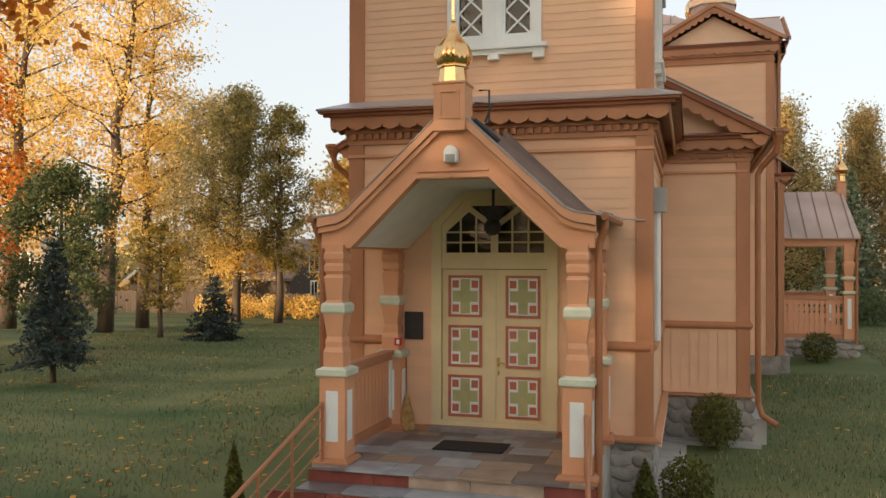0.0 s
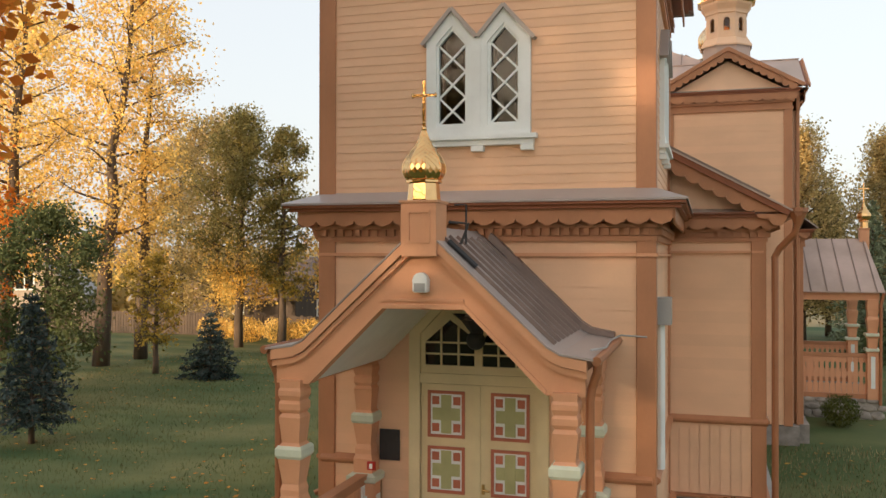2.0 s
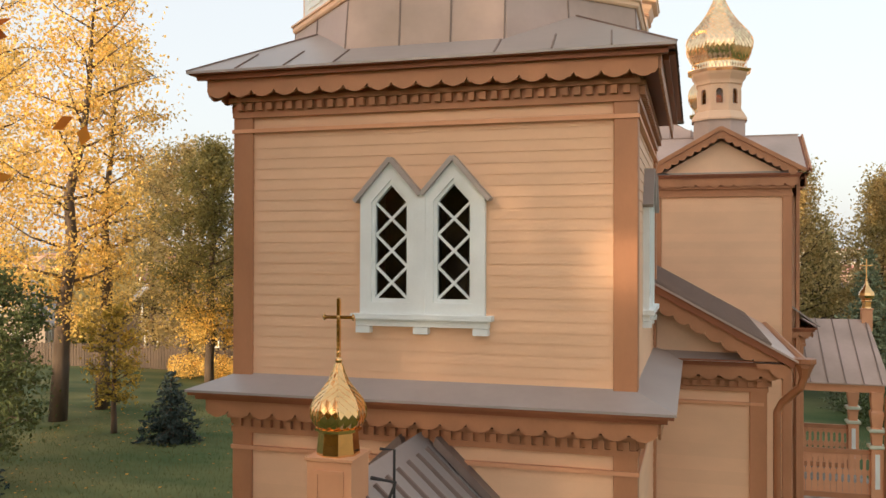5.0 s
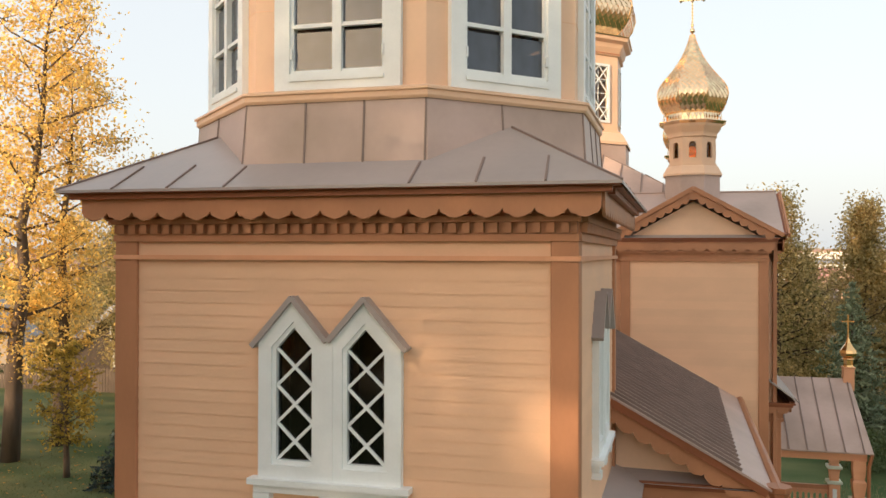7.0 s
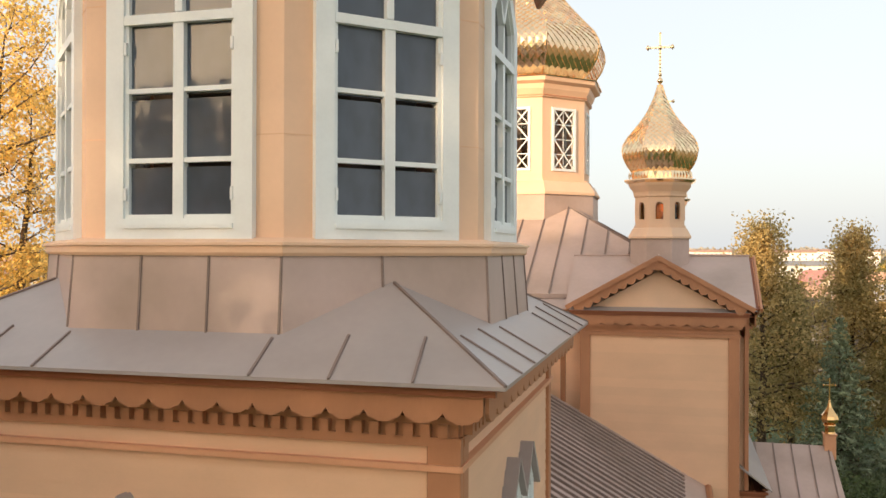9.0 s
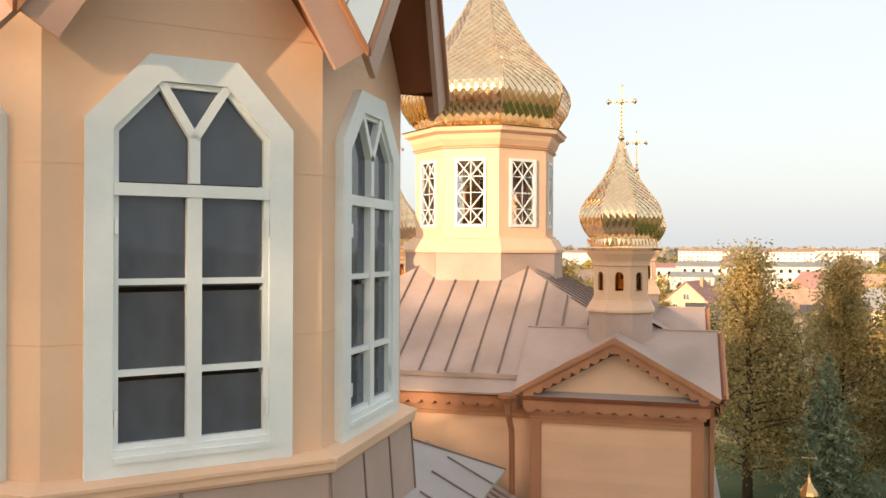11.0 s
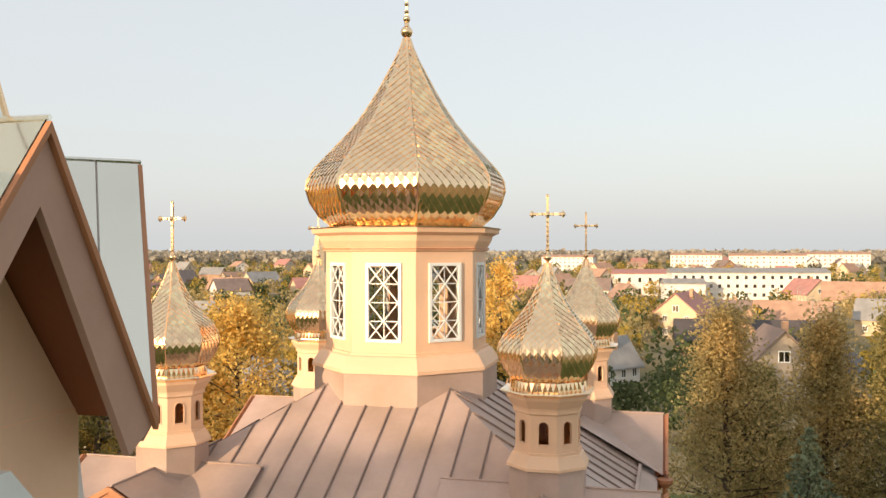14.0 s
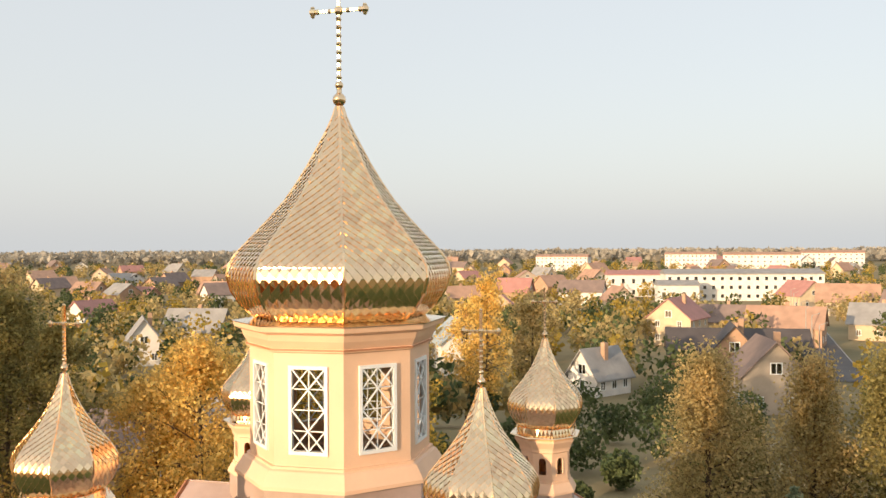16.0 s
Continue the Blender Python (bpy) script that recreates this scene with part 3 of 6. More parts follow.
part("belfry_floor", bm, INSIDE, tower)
# wall-mounted grey cabinet and conduit on the flank
bm = BM()
box(bm, TX + TA + .03, TX + TA + .20, 11.75, 12.05, 4.0, 4.32)
part("cabinet", bm, GREYBOX, tower, "grey metal service cabinet")
bm = BM()
tube(bm, [(TX + TA + .08, 11.86, 4.0), (TX + TA + .08, 11.86, 2.3)], .045, 8)
part("conduit", bm, WHITE, tower)

# sloping weatherboards over the foundation on the flanks
for s in (-1, 1):
    for i in range(9):
        y0 = TY - TA + .02 + i * .45
        bm = BM()
        prism(bm, [(s * (TA + .02), 1.05), (s * (TA + .02), 1.075), (s * (TA + .14), .965), (s * (TA + .14), .94)], y0, min(y0 + .44, 15.5))
        part("weatherboard", bm, PEACH, tower)
ROCK = []
for i in range(6):
    bm = BM()
    bmesh.ops.create_icosphere(bm, subdivisions=2, radius=.5)
    for v in bm.verts:
        v.co *= 1 + .28 * noise.noise(v.co * 2.2 + Vector((i * 7, 0, 0)))
        v.co.y *= .35
    ROCK.append(mesh_of("stone", bm, STONE, True))


def rubble(parent, x0, x1, y, z0, z1, seed, deg=0):
    """Fieldstones set in a foundation face that looks towards -y (or +x at 90 degrees)."""
    r = random.Random(seed)
    z = z0
    while z < z1 - .05:
        h = r.uniform(.14, .24)
        x = x0 + r.uniform(0, .1)
        while x < x1 - .08:
            w = r.uniform(.16, .36)
            ob = piece("stone", r.choice(ROCK), (x + w / 2, y, z + h / 2) if deg == 0 else (y, x + w / 2, z + h / 2), parent, radians(deg))
            ob.scale = (w * 1.05, .16, min(h, z1 - z) * 1.05)
            x += w
        z += h


rubble(tower, -TA, TA, TY - TA - .02, .1, 1.0, 1)
rubble(tower, TY - TA, 15.5, TX + TA + .02, .1, .95, 2, 90)


# ---------- nave ----------
NX, NY0, NY1 = 3.50, 15.64, 21.95
nave = thing("church_nave", (0, 18.8, 1.0), "peach wooden nave with a brown metal gable roof", "church building")
MN = facing(0, NY0, 0)
for s in (-1, 1):
    a, b = sorted((s * 2.08, s * (NX - .18)))
    clad(nave, MN, 0, a, b, 2.29, 5.035)
    upright_boards(nave, MN, 0, a, b, 1.07, 2.2)
    a, b = sorted((s * (NX - .18), s * (NX + .04)))
    post_board(nave, MN, a, b, 1.05, 5.035)
    a, b = sorted((s * 2.08, s * (NX + .06)))
    belt(nave, MN, a, b, 2.22)
    a, b = sorted((s * 2.08, s * NX))
    cornice(nave, MN, a, b, 5.03, out=.34)
    bm = BM()
    box(bm, a, b, -.06, 0, 4.85, 4.89, MN)
    part("frieze_moulding", bm, PORCH, nave)
    bm = BM()
    q = [(s * 2.08, 5.40), (s * 3.7, 5.40), (s * 3.7, 5.45), (s * 2.08, 6.4)]
    prism(bm, q, .0, .12, MN)
    part("tympanum", bm, PEACH_PLAIN, nave)
    bm = BM()
    v = [(s * 2.08, NY0 - .36, 5.46), (s * 3.80, NY0 - .36, 5.46), (s * 3.72, NY0, 5.53), (s * 2.08, NY0, 5.56)]
    bm.faces.new([bm.verts.new(p) for p in v])
    part("pent_roof", bm, ROOF_GREY, nave)
    # raking scalloped fascia
    slope = math.atan2(.55, 1)
    L = 1.82 / math.cos(slope)
    R = MN @ Matrix.Translation((s * 3.86, 0, 5.47)) @ Matrix.Rotation(slope * s, 4, 'Y') @ Matrix.Scale(-s, 4, (1, 0, 0))
    bm = BM()
    prism(bm, scallop(.0, L, .0, -.26, .23), -.34, -.31, R)
    part("raking_fascia", bm, BROWN, nave)
    bm = BM()
    box(bm, 0, L, -.40, -.34, -.07, .03, R)
    part("raking_edge", bm, DARK, nave)
    bm = BM()
    box(bm, 0, L, -.34, .0, -.05, -.02, R)
    part("raking_soffit", bm, DARK, nave)
    # flank walls
    M = facing(s * NX, 0, 90 * s)
    a, b = sorted((s * (NY0 + .18), s * NY1))
    clad(nave, M, 90 * s, a, b, 2.29, 5.0)
    upright_boards(nave, M, 90 * s, a, b, 1.07, 2.2)
    a, b = sorted((s * (NY0 + .031), s * (NY0 + .18)))
    post_board(nave, M, a, b, 1.05, 5.02)
    a, b = sorted((s * NY0, s * NY1))
    belt(nave, M, a, b, 2.22)
    cornice(nave, M, a, b, 5.03, out=.34, ends=False)
    # roof
    bm = BM()
    x0, z0, x1, z1 = s * 3.92, 5.46, 0, 5.46 + 3.92 * .55
    prism(bm, [(x0, z0), (x0, z0 + .03), (x1, z1 + .03), (x1, z1)], NY0 - .42, NY1)
    roof = part("roof", bm, ROOF, nave, "brown-grey standing-seam metal roof")
    n = 27
    for i in range(n):
        y = NY0 - .38 + i * (NY1 - NY0 + .3) / n
        bm = BM()
        up = Vector((0, 0, .03))
        a, b = Vector((s * 3.56, y, 5.46 + .36 * .55)) + up, Vector((0, y, z1)) + up
        box(bm, 0, (b - a).length, -.012, .012, 0, .035, Matrix.Translation(a) @ (b - a).to_track_quat('X', 'Z').to_matrix().to_4x4())
        part("seam", bm, SEAM, roof)
    bm = BM()
    tube(bm, [(s * 3.97, NY0 - .42, 5.47), (s * 3.97, NY1, 5.46)], .065, 8)
    part("gutter", bm, COPPER, nave)
    bm = BM()
    rings(bm, [(.055, 5.28), (.075, 5.34), (.12, 5.46), (.14, 5.47), (.14, 5.53), (.12, 5.53)], 8, s * 3.97, NY0 - .30)
    part("rainwater_head", bm, COPPER, nave)
    bm = BM()
    tube(bm, [(s * 3.97, NY0 - .30, 5.3), (s * 3.93, NY0 - .27, 5.15), (s * 3.72, NY0 - .12, 4.92), (s * 3.66, NY0 - .10, 4.8), (s * 3.66, NY0 - .10, .95), (s * 3.72, NY0 - .14, .75), (s * 3.95, NY0 - .3, .62)], .052, 9)
    part("downpipe", bm, COPPER, nave, "brown painted metal downpipe")
for s in (-1, 1):
    bm = BM()
    a, b = sorted((s * 2.0, s * (NX + .04)))
    box(bm, a, b, NY0 - .05, NY1, .1, 1.03)
    part("foundation", bm, MORTAR, nave, "rubble stone foundation")
    bm = BM()
    a, b = sorted((s * 2.06, s * (NX + .1)))
    box(bm, a, b, NY0 - .14, NY1, 1.031, 1.06)
    part("water_table", bm, BROWN, nave)
rubble(nave, 2.1, NX + .04, NY0 - .06, .15, 1.02, 4)
rubble(nave, NY0, NY1, NX + .05, .2, 1.02, 5, 90)
bm = BM()
prism(bm, [(-2.2, 5.4), (2.2, 5.4), (2.2, 6.35), (0, 7.55), (-2.2, 6.35)], NY0 + .02, NY0 + .14)
part("gable_wall", bm, PEACH_PLAIN, nave)

# ---------- crossing ----------
CX, CY = 0.0, 26.55
CW = 4.42           # half width of the corner pavilions' outer faces
crossing = thing("church_crossing", (CX, CY, 1.0), "peach wooden church crossing with gabled corner pavilions", "church building")
PH = 1.33           # half width of a pavilion face
PC = 3.12           # pavilion centre from the axis
for q in range(4):
    deg = 90 * q
    M = facing(CX, CY, deg) @ Matrix.Translation((0, -(CW + .18), 0))
    # recessed middle
    Mi = M @ Matrix.Translation((0, .30, 0))
    clad(crossing, Mi, deg, -PC + PH - .05, PC - PH + .05, 5.0 if q == 0 else 2.3, 8.05, (), pitch=.15)
    cornice(crossing, Mi, -PC + PH - .1, PC - PH + .1, 8.06, out=.3, dentils=False)
    for s in (-1, 1):
        c = s * PC
        clad(crossing, M, deg, c - PH + .15, c + PH - .15, 5.0, 8.065, (), pitch=.15)
        clad(crossing, M, deg, c - PH + .15, c + PH - .15, 1.07, 5.0, (), pitch=.185, name="lower_wall")
        for t in (-1, 1):
            a, b = sorted((c + t * (PH - .15), c + t * (PH + (.03 if q in (0, 2) else -.035))))
            post_board(crossing, M, a, b, 1.05, 8.065)
        cornice(crossing, M, c - PH, c + PH, 8.06, out=.21, dentils=False, ends=q in (0, 2))
        # little gable
        bm = BM()
        prism(bm, [(c - PH, 8.46), (c + PH, 8.46), (c, 8.46 + PH * .56)], -.01, .1, M)
        part("tympanum", bm, PEACH_PLAIN, crossing)
        bm = BM()
        v = [(c - PH - .22, -.22, 8.51), (c + PH + .22, -.22, 8.51), (c + PH, 0, 8.57), (c - PH, 0, 8.57)]
        bm.faces.new([bm.verts.new(M @ Vector(p)) for p in v])
        part("pent_roof", bm, ROOF_GREY, crossing)
        slope = math.atan2(.56, 1)
        L = 1.60 / math.cos(slope)
        for t in (-1, 1):
            R = M @ Matrix.Translation((c + t * 1.60, -.003 * t, 8.56)) @ Matrix.Rotation(slope * t, 4, 'Y') @ Matrix.Scale(-t, 4, (1, 0, 0))
            bm = BM()
            prism(bm, scallop(.12, L, .0, -.19, .17, 4), -.21, -.185, R)
            part("raking_fascia", bm, BROWN, crossing)
            bm = BM()
            box(bm, 0, L, -.25, -.212, -.05, .03, R)
            part("raking_edge", bm, BROWN, crossing)
            bm = BM()
            box(bm, 0.05, L - .01, -.21, .0, -.04, -.015, R)
            part("raking_soffit", bm, DARK, crossing)
    # side walls of the recess
    bm = BM()
    for s in (-1, 1):
        a, b = sorted((s * (PC - PH - .02), s * (PC - PH + .1)))
        box(bm, a, b, .02, .4, 2.0, 8.1, M)
    part("recess_cheek", bm, PEACH_PLAIN, crossing)
    # main roof plane
    z0 = 8.50
    e = CW + .22
    top = 1.1
    bm = BM()
    v = [(-e, -e, z0), (e, -e, z0), (top, -top, z0 + (e - top) * .575), (-top, -top, z0 + (e - top) * .575)]
    Mr = facing(CX, CY, deg)
    bm.faces.new([bm.verts.new(Mr @ Vector(p)) for p in v])
    rr = bmesh.ops.extrude_face_region(bm, geom=bm.faces[:])
    bmesh.ops.translate(bm, verts=[x for x in rr["geom"] if isinstance(x, bmesh.types.BMVert)], vec=(0, 0, -.03))
    roof = part("roof", bm, ROOF, crossing, "brown-grey standing-seam metal hip roof")
    for i in range(-8, 9):
        u = i * .465 + .2
        reach = e - max(abs(u), 1.62 if abs(u) < .7 else 1.12 if abs(u) < 1.3 else abs(u))
        foot = .36 if abs(u) < 1.7 else 1.5 + (abs(u) - 1.7) * .3
        if reach > foot + .1:
            a, b = Mr @ Vector((u, -e + foot, z0 + foot * .575)), Mr @ Vector((u, -e + reach, z0 + reach * .575))
            bm = BM()
            box(bm, 0, (b - a).length, -.011, .011, 0, .032, Matrix.Translation(a) @ (b - a).to_track_quat('X', 'Z').to_matrix().to_4x4())
            part("seam", bm, SEAM, roof)
    bm = BM()
    box(bm, -1.5, 1.5, -e + .30, -e + .36, z0 + .19, z0 + .27, Mr)
    part("eave_trough", bm, ROOF, crossing)
    for s in (-1, 1):
        bm = BM()
        rings(bm, [(.07, 8.36), (.13, 8.44), (.15, 8.46), (.15, 8.52)], 8, 0, 0)
        bmesh.ops.transform(bm, matrix=Mr @ Matrix.Translation((s * 1.42, -e - .14, 0)), verts=bm.verts[:])
        tube(bm, [Mr @ Vector(p) for p in ((s * 1.42, -e - .14, 8.4), (s * 1.42, -e - .14, 8.2), (s * 1.45, -e + .02, 7.9), (s * 1.45, -e + .06, 7.4), (s * 1.45, -e + .06, 6.6))], .05, 8)
        part("downpipe", bm, COPPER, crossing, "brown metal rainwater head and pipe")
# cross-gabled roofs on the four pavilions
for sx in (-1, 1):
    for sy in (-1, 1):
        c = Vector((CX + sx * PC, CY + sy * PC, 0))
        zr, e, zf = 9.47, 1.62, 8.57
        for k in range(4):
            Mk = Matrix.Translation(c) @ Matrix.Rotation(radians(90 * k), 4, 'Z')
            bm = BM()
            ap, ce = Vector((0, -e, zr)), Vector((0, 0, zr))
            for s in (-1, 1):
                bm.faces.new([bm.verts.new(Mk @ Vector(p)) for p in (ap, (s * e, -e, zf), ce)])
            part("pavilion_roof", bm, ROOF, crossing)
            bm = BM()
            tube(bm, [Mk @ Vector((0, -e - .02, zr + .01)), Mk @ Vector((0, -.4, zr + .01))], .018, 5)
            part("ridge_cap", bm, ROOF, crossing)
bm = BM()
rings(bm, [(CW + .2, .3), (CW + .2, 1.05)], 4, CX, CY)
part("foundation", bm, STONE, crossing)

# south vestibule beside the crossing, with a capped pier
vest = thing("vestibule", (5.0, 24.6, 1.0), "peach board vestibule with a brown bracketed pier", "church building")
MV = facing(4.55, 22.28, 0)
clad(vest, MV, 0, -.4, .05, 1.1, 5.05)
post_board(vest, MV, -.02, .18, 1.05, 5.05)
cornice(vest, MV, -.2, .15, 5.02, out=.26, dentils=False, h=.36)
MV2 = facing(4.72, 0, 90)
clad(vest, MV2, 90, 22.3, 30.6, 1.1, 5.05)
cornice(vest, MV2, 22.3, 30.6, 5.02, out=.26, dentils=False, h=.36, ends=False)
bm = BM()
prism(bm, [(4.3, 5.95), (5.02, 5.42), (5.02, 5.45), (4.3, 5.99)], 22.05, 30.8)
part("roof", bm, ROOF_GREY, vest)
bm = BM()
box(bm, 4.0, 4.85, 22.2, 30.7, .4, 1.06)
part("foundation", bm, STONE, vest)

# ---------- gilded domes ----------
MAIN = [(1.25, 13.30), (1.42, 13.40), (1.66, 13.60), (1.83, 13.85), (1.91, 14.10), (1.89, 14.28), (1.77, 14.48), (1.51, 14.75), (1.20, 15.08), (.92, 15.41), (.70, 15.74), (.53, 16.02), (.37, 16.32), (.22, 16.60), (.12, 16.82), (.055, 17.02)]
SMALL = [(.47, 11.03), (.58, 11.10), (.67, 11.22), (.735, 11.36), (.755, 11.47), (.735, 11.58), (.66, 11.71), (.54, 11.85), (.42, 11.99), (.31, 12.14), (.22, 12.29), (.145, 12.45), (.085, 12.60), (.04, 12.76)]


def shingled(thing_, profile, cx, cy, pw, ds, singles, facets, sheet=GOLD, single=GOLD_PIECE):
    """An eight-sided bulb with ribs, covered in overlapping diamond shingles."""
    bm = BM()
    k = math.cos(math.pi / 8)
    rings(bm, [(r * k, z) for r, z in profile], 8, cx, cy)
    bulb = part("bulb", bm, sheet, thing_, "gilded eight-sided onion bulb", smooth=False)
    for i in range(8):
        a = 2 * math.pi * (i + .5) / 8
        bm = BM()
        tube(bm, [(cx + (r + .004) * math.sin(a), cy - (r + .004) * math.cos(a), z) for r, z in profile], .026 if pw > .12 else .013 if pw > .07 else .006, 5)
        part("rib", bm, sheet, bulb)
    s = [0.0]
    for (r0, z0), (r1, z1) in zip(profile, profile[1:]):
        s.append(s[-1] + math.hypot(r1 - r0, z1 - z0))
    rs, zs = [p[0] for p in profile], [p[1] for p in profile]
    verts, faces = [], []
    made = 0
    rng = random.Random(7)

    def spot(f, t, lat, lift):
        r, z = np.interp(t, s, rs), np.interp(t, s, zs)
        d = .04
        r2, z2 = np.interp(min(t + d, s[-1]), s, rs), np.interp(min(t + d, s[-1]), s, zs)
        r1, z1 = np.interp(max(t - d, 0), s, rs), np.interp(max(t - d, 0), s, zs)
        dr, dz = r2 - r1, z2 - z1
        n = math.hypot(dr, dz) or 1
        nr, nz = dz / n, -dr / n
        w = r * math.sin(math.pi / 8)
        lat = max(-w, min(w, lat))
        a = 2 * math.pi * f / 8
        rad = r * k + nr * lift
        return (cx + rad * math.sin(a) + lat * math.cos(a), cy - rad * math.cos(a) + lat * math.sin(a), z + nz * lift)

    rows = int(s[-1] / ds)
    for f in range(8):
        for row in range(rows):
            t = (row + .5) * ds
            w = np.interp(t, s, rs) * math.sin(math.pi / 8)
            n = int(w / pw) + 2
            for j in range(-n, n + 1):
                c = (j + .5 * (row % 2)) * pw
                if abs(c) > w + pw * .3 or t + ds > s[-1]:
                    continue
                tip = pw * .13 + rng.uniform(0, pw * .02)
                low, high = max(0, t - ds), t + ds
                P = [spot(f, low, c, tip), spot(f, t, c + pw / 2, .004 + rng.uniform(0, pw * .02)), spot(f, high, c, .003), spot(f, t, c - pw / 2, .004 + rng.uniform(0, pw * .02))]
                B = [spot(f, low, c, .001), spot(f, t, c + pw / 2, .001), spot(f, high, c, .001), spot(f, t, c - pw / 2, .001)]
                fa = [(0, 1, 2, 3), (0, 4, 5, 1), (0, 3, 7, 4)]
                if f in facets and made < singles and t > s[-1] * .16:
                    o = root_place(bulb)
                    me = bpy.data.meshes.new("shingle")
                    me.from_pydata([Vector(p) - o for p in P + B], [], fa)
                    me.materials.append(single)
                    ob = new("shingle", me)
                    ob.parent = bulb
                    made += 1
                else:
                    b = len(verts)
                    verts += P + B
                    faces += [tuple(b + i for i in q) for q in fa]
    o = root_place(bulb)
    me = bpy.data.meshes.new("shingles")
    me.from_pydata([Vector(p) - o for p in verts], [], faces)
    me.materials.append(sheet)
    ob = new("shingles", me)
    ob.parent = bulb
    tagged(ob, kind="stuff")
    return bulb


def cross(thing_, cx, cy, z, h, beads=True, gilt=GOLD, arm=.70, stout=.012):
    """A slender cross with knobbed arms on a stem of stacked balls."""
    bm = BM()
    ball(bm, (cx, cy, z), h * .062)
    tube(bm, [(cx, cy, z - h * .1), (cx, cy, z + h * .12)], h * .025, 8)
    ball(bm, (cx, cy, z + h * .13), h * .038)
    part("finial", bm, gilt, thing_, smooth=True)
    bm = BM()
    t = h * (stout if beads else .028)
    box(bm, cx - t, cx + t, cy - t, cy + t, z + h * .05, z + h)
    w = h * .25
    box(bm, cx - w, cx + w, cy - t * .9, cy + t * .9, z + h * arm - t, z + h * arm + t)
    for dx, dz, k in ((-1, 0, .028), (1, 0, .028), (-.82, 0, .02), (.82, 0, .02), (0, 0, .034), (-.35, 0, .018), (.35, 0, .018)):
        ball(bm, (cx + w * dx, cy, z + h * arm + dz), h * k * (1 + stout * 25), 8, 5)
    ball(bm, (cx, cy, z + h), h * .028, 8, 5)
    ball(bm, (cx, cy, z + h * .94), h * .02, 8, 5)
    for dx, dz in ((-1, .035), (-1, -.035), (1, .035), (1, -.035)):   # trefoil ends
        ball(bm, (cx + w * dx, cy, z + h * (arm + dz)), h * .016 * (1 + stout * 25), 6, 4)
    if beads:
        n = int((arm - .16) / .075)
        for i in range(n):
            ball(bm, (cx, cy, z + h * (.2 + .075 * i)), h * .020 * (1 + stout * 25), 6, 4)
    part("cross", bm, gilt, thing_, "gilded cross with knobbed arms")


def crown(thing_, cx, cy, a, z0, z1, n):
    """A gilded cornice with a fringe of points at the bulb's foot."""
    bm = BM()
    rings(bm, [(a * .97, z0 - .02), (a * 1.10, z0 + .03), (a * 1.08, z0 + .05), (a * .86, z0 + .06), (a * .86, z1 - .02), (a * .8, z1)], 8, cx, cy)
    part("gilt_skirt", bm, GOLD, thing_)
    bm = BM()
    for i in range(n):
        f = 2 * math.pi * i / n
        loc = math.pi / 4
        r = a * .93 / math.cos((f + loc / 2) % loc - loc / 2)
        p = Vector((cx + r * math.sin(f), cy - r * math.cos(f), z1 - .01))
        d = Vector((math.cos(f), math.sin(f), 0)) * (math.pi * a / n * .95)
        u = Vector((math.sin(f), -math.cos(f), 0)) * .03
        v = [bm.verts.new(q) for q in (p - d, p + d, p + u - Vector((0, 0, (z1 - z0) * .62)))]
        bm.faces.new(v)
    part("gilt_fringe", bm, GOLD, thing_)


# main dome
dome = thing("main_onion_dome", (CX, CY, 10.2), "large gilded onion dome on an octagonal peach drum", "onion dome")
bm = BM()
rings(bm, [(1.62, 9.9), (1.62, 10.83)], 8, CX, CY, cap=False)
part("sheet_plinth", bm, ROOF, dome, "brown sheet-metal plinth")
bm = BM()
rings(bm, [(1.66, 10.80), (1.66, 10.86), (1.53, 11.08), (1.475, 11.10), (1.475, 11.14), (1.3, 11.14)], 8, CX, CY, cap=False)
part("drum_base", bm, PEACH_PLAIN, dome)
DA = 1.42
for k in range(8):
    M = facing(CX, CY, 45 * k) @ Matrix.Translation((0, -DA, 0))
    hw = DA * TAN
    bm = BM()
    for a, b, c, d in ((-hw, -.30, 11.1, 12.96), (.30, hw, 11.1, 12.96), (-.30, .30, 11.1, 11.36), (-.30, .30, 12.70, 12.96)):
        box(bm, a, b, 0, .1, c, d, M)
    part("drum_wall", bm, PEACH_PLAIN, dome)
    bm = BM()
    inn = frame_strip(bm, [(-.33, 11.33), (.33, 11.33), (.33, 12.73), (-.33, 12.73)], .055, -.03, .06, M)
    win = part("window", bm, WHITE, dome, "white drum window with crossed glazing bars")
    bars = []
    for i in range(2):
        za, zb = 11.38 + i * .65, 11.38 + (i + 1) * .65
        bars += [((-.275, za), (.275, zb), .024, -.02, 0), ((-.275, zb), (.275, za), .024, -.022, -.002)]
    bars += [((0, 11.38), (0, 12.68), .018, .012, .02)] + [((-.275, z), (.275, z), .018, .013, .021) for z in (11.7, 12.03, 12.36)]
    for sgn in (-1, 1):
        bars += [((0, 12.68), (sgn * .275, 12.36), .02, -.018, .002), ((0, 11.38), (sgn * .275, 11.7), .02, -.018, .002)]
    for p0, p1, w_, d0, d1 in bars:
        bm = BM()
        bar(bm, p0, p1, w_, d0, d1, M)
        part("glazing_bar", bm, WHITE, win)
    pane(inn, .03, M, win, GLASS_CLEAR)
bm = BM()
rings(bm, [(DA + .01, 12.93), (DA + .05, 12.95), (DA + .05, 12.99), (DA + .03, 13.0), (DA + .1, 13.12), (DA + .13, 13.22), (DA + .24, 13.27), (DA + .26, 13.36), (DA - .1, 13.40)], 8, CX, CY, cap=False)
part("drum_cornice", bm, PEACH_PLAIN, dome)
bm = BM()
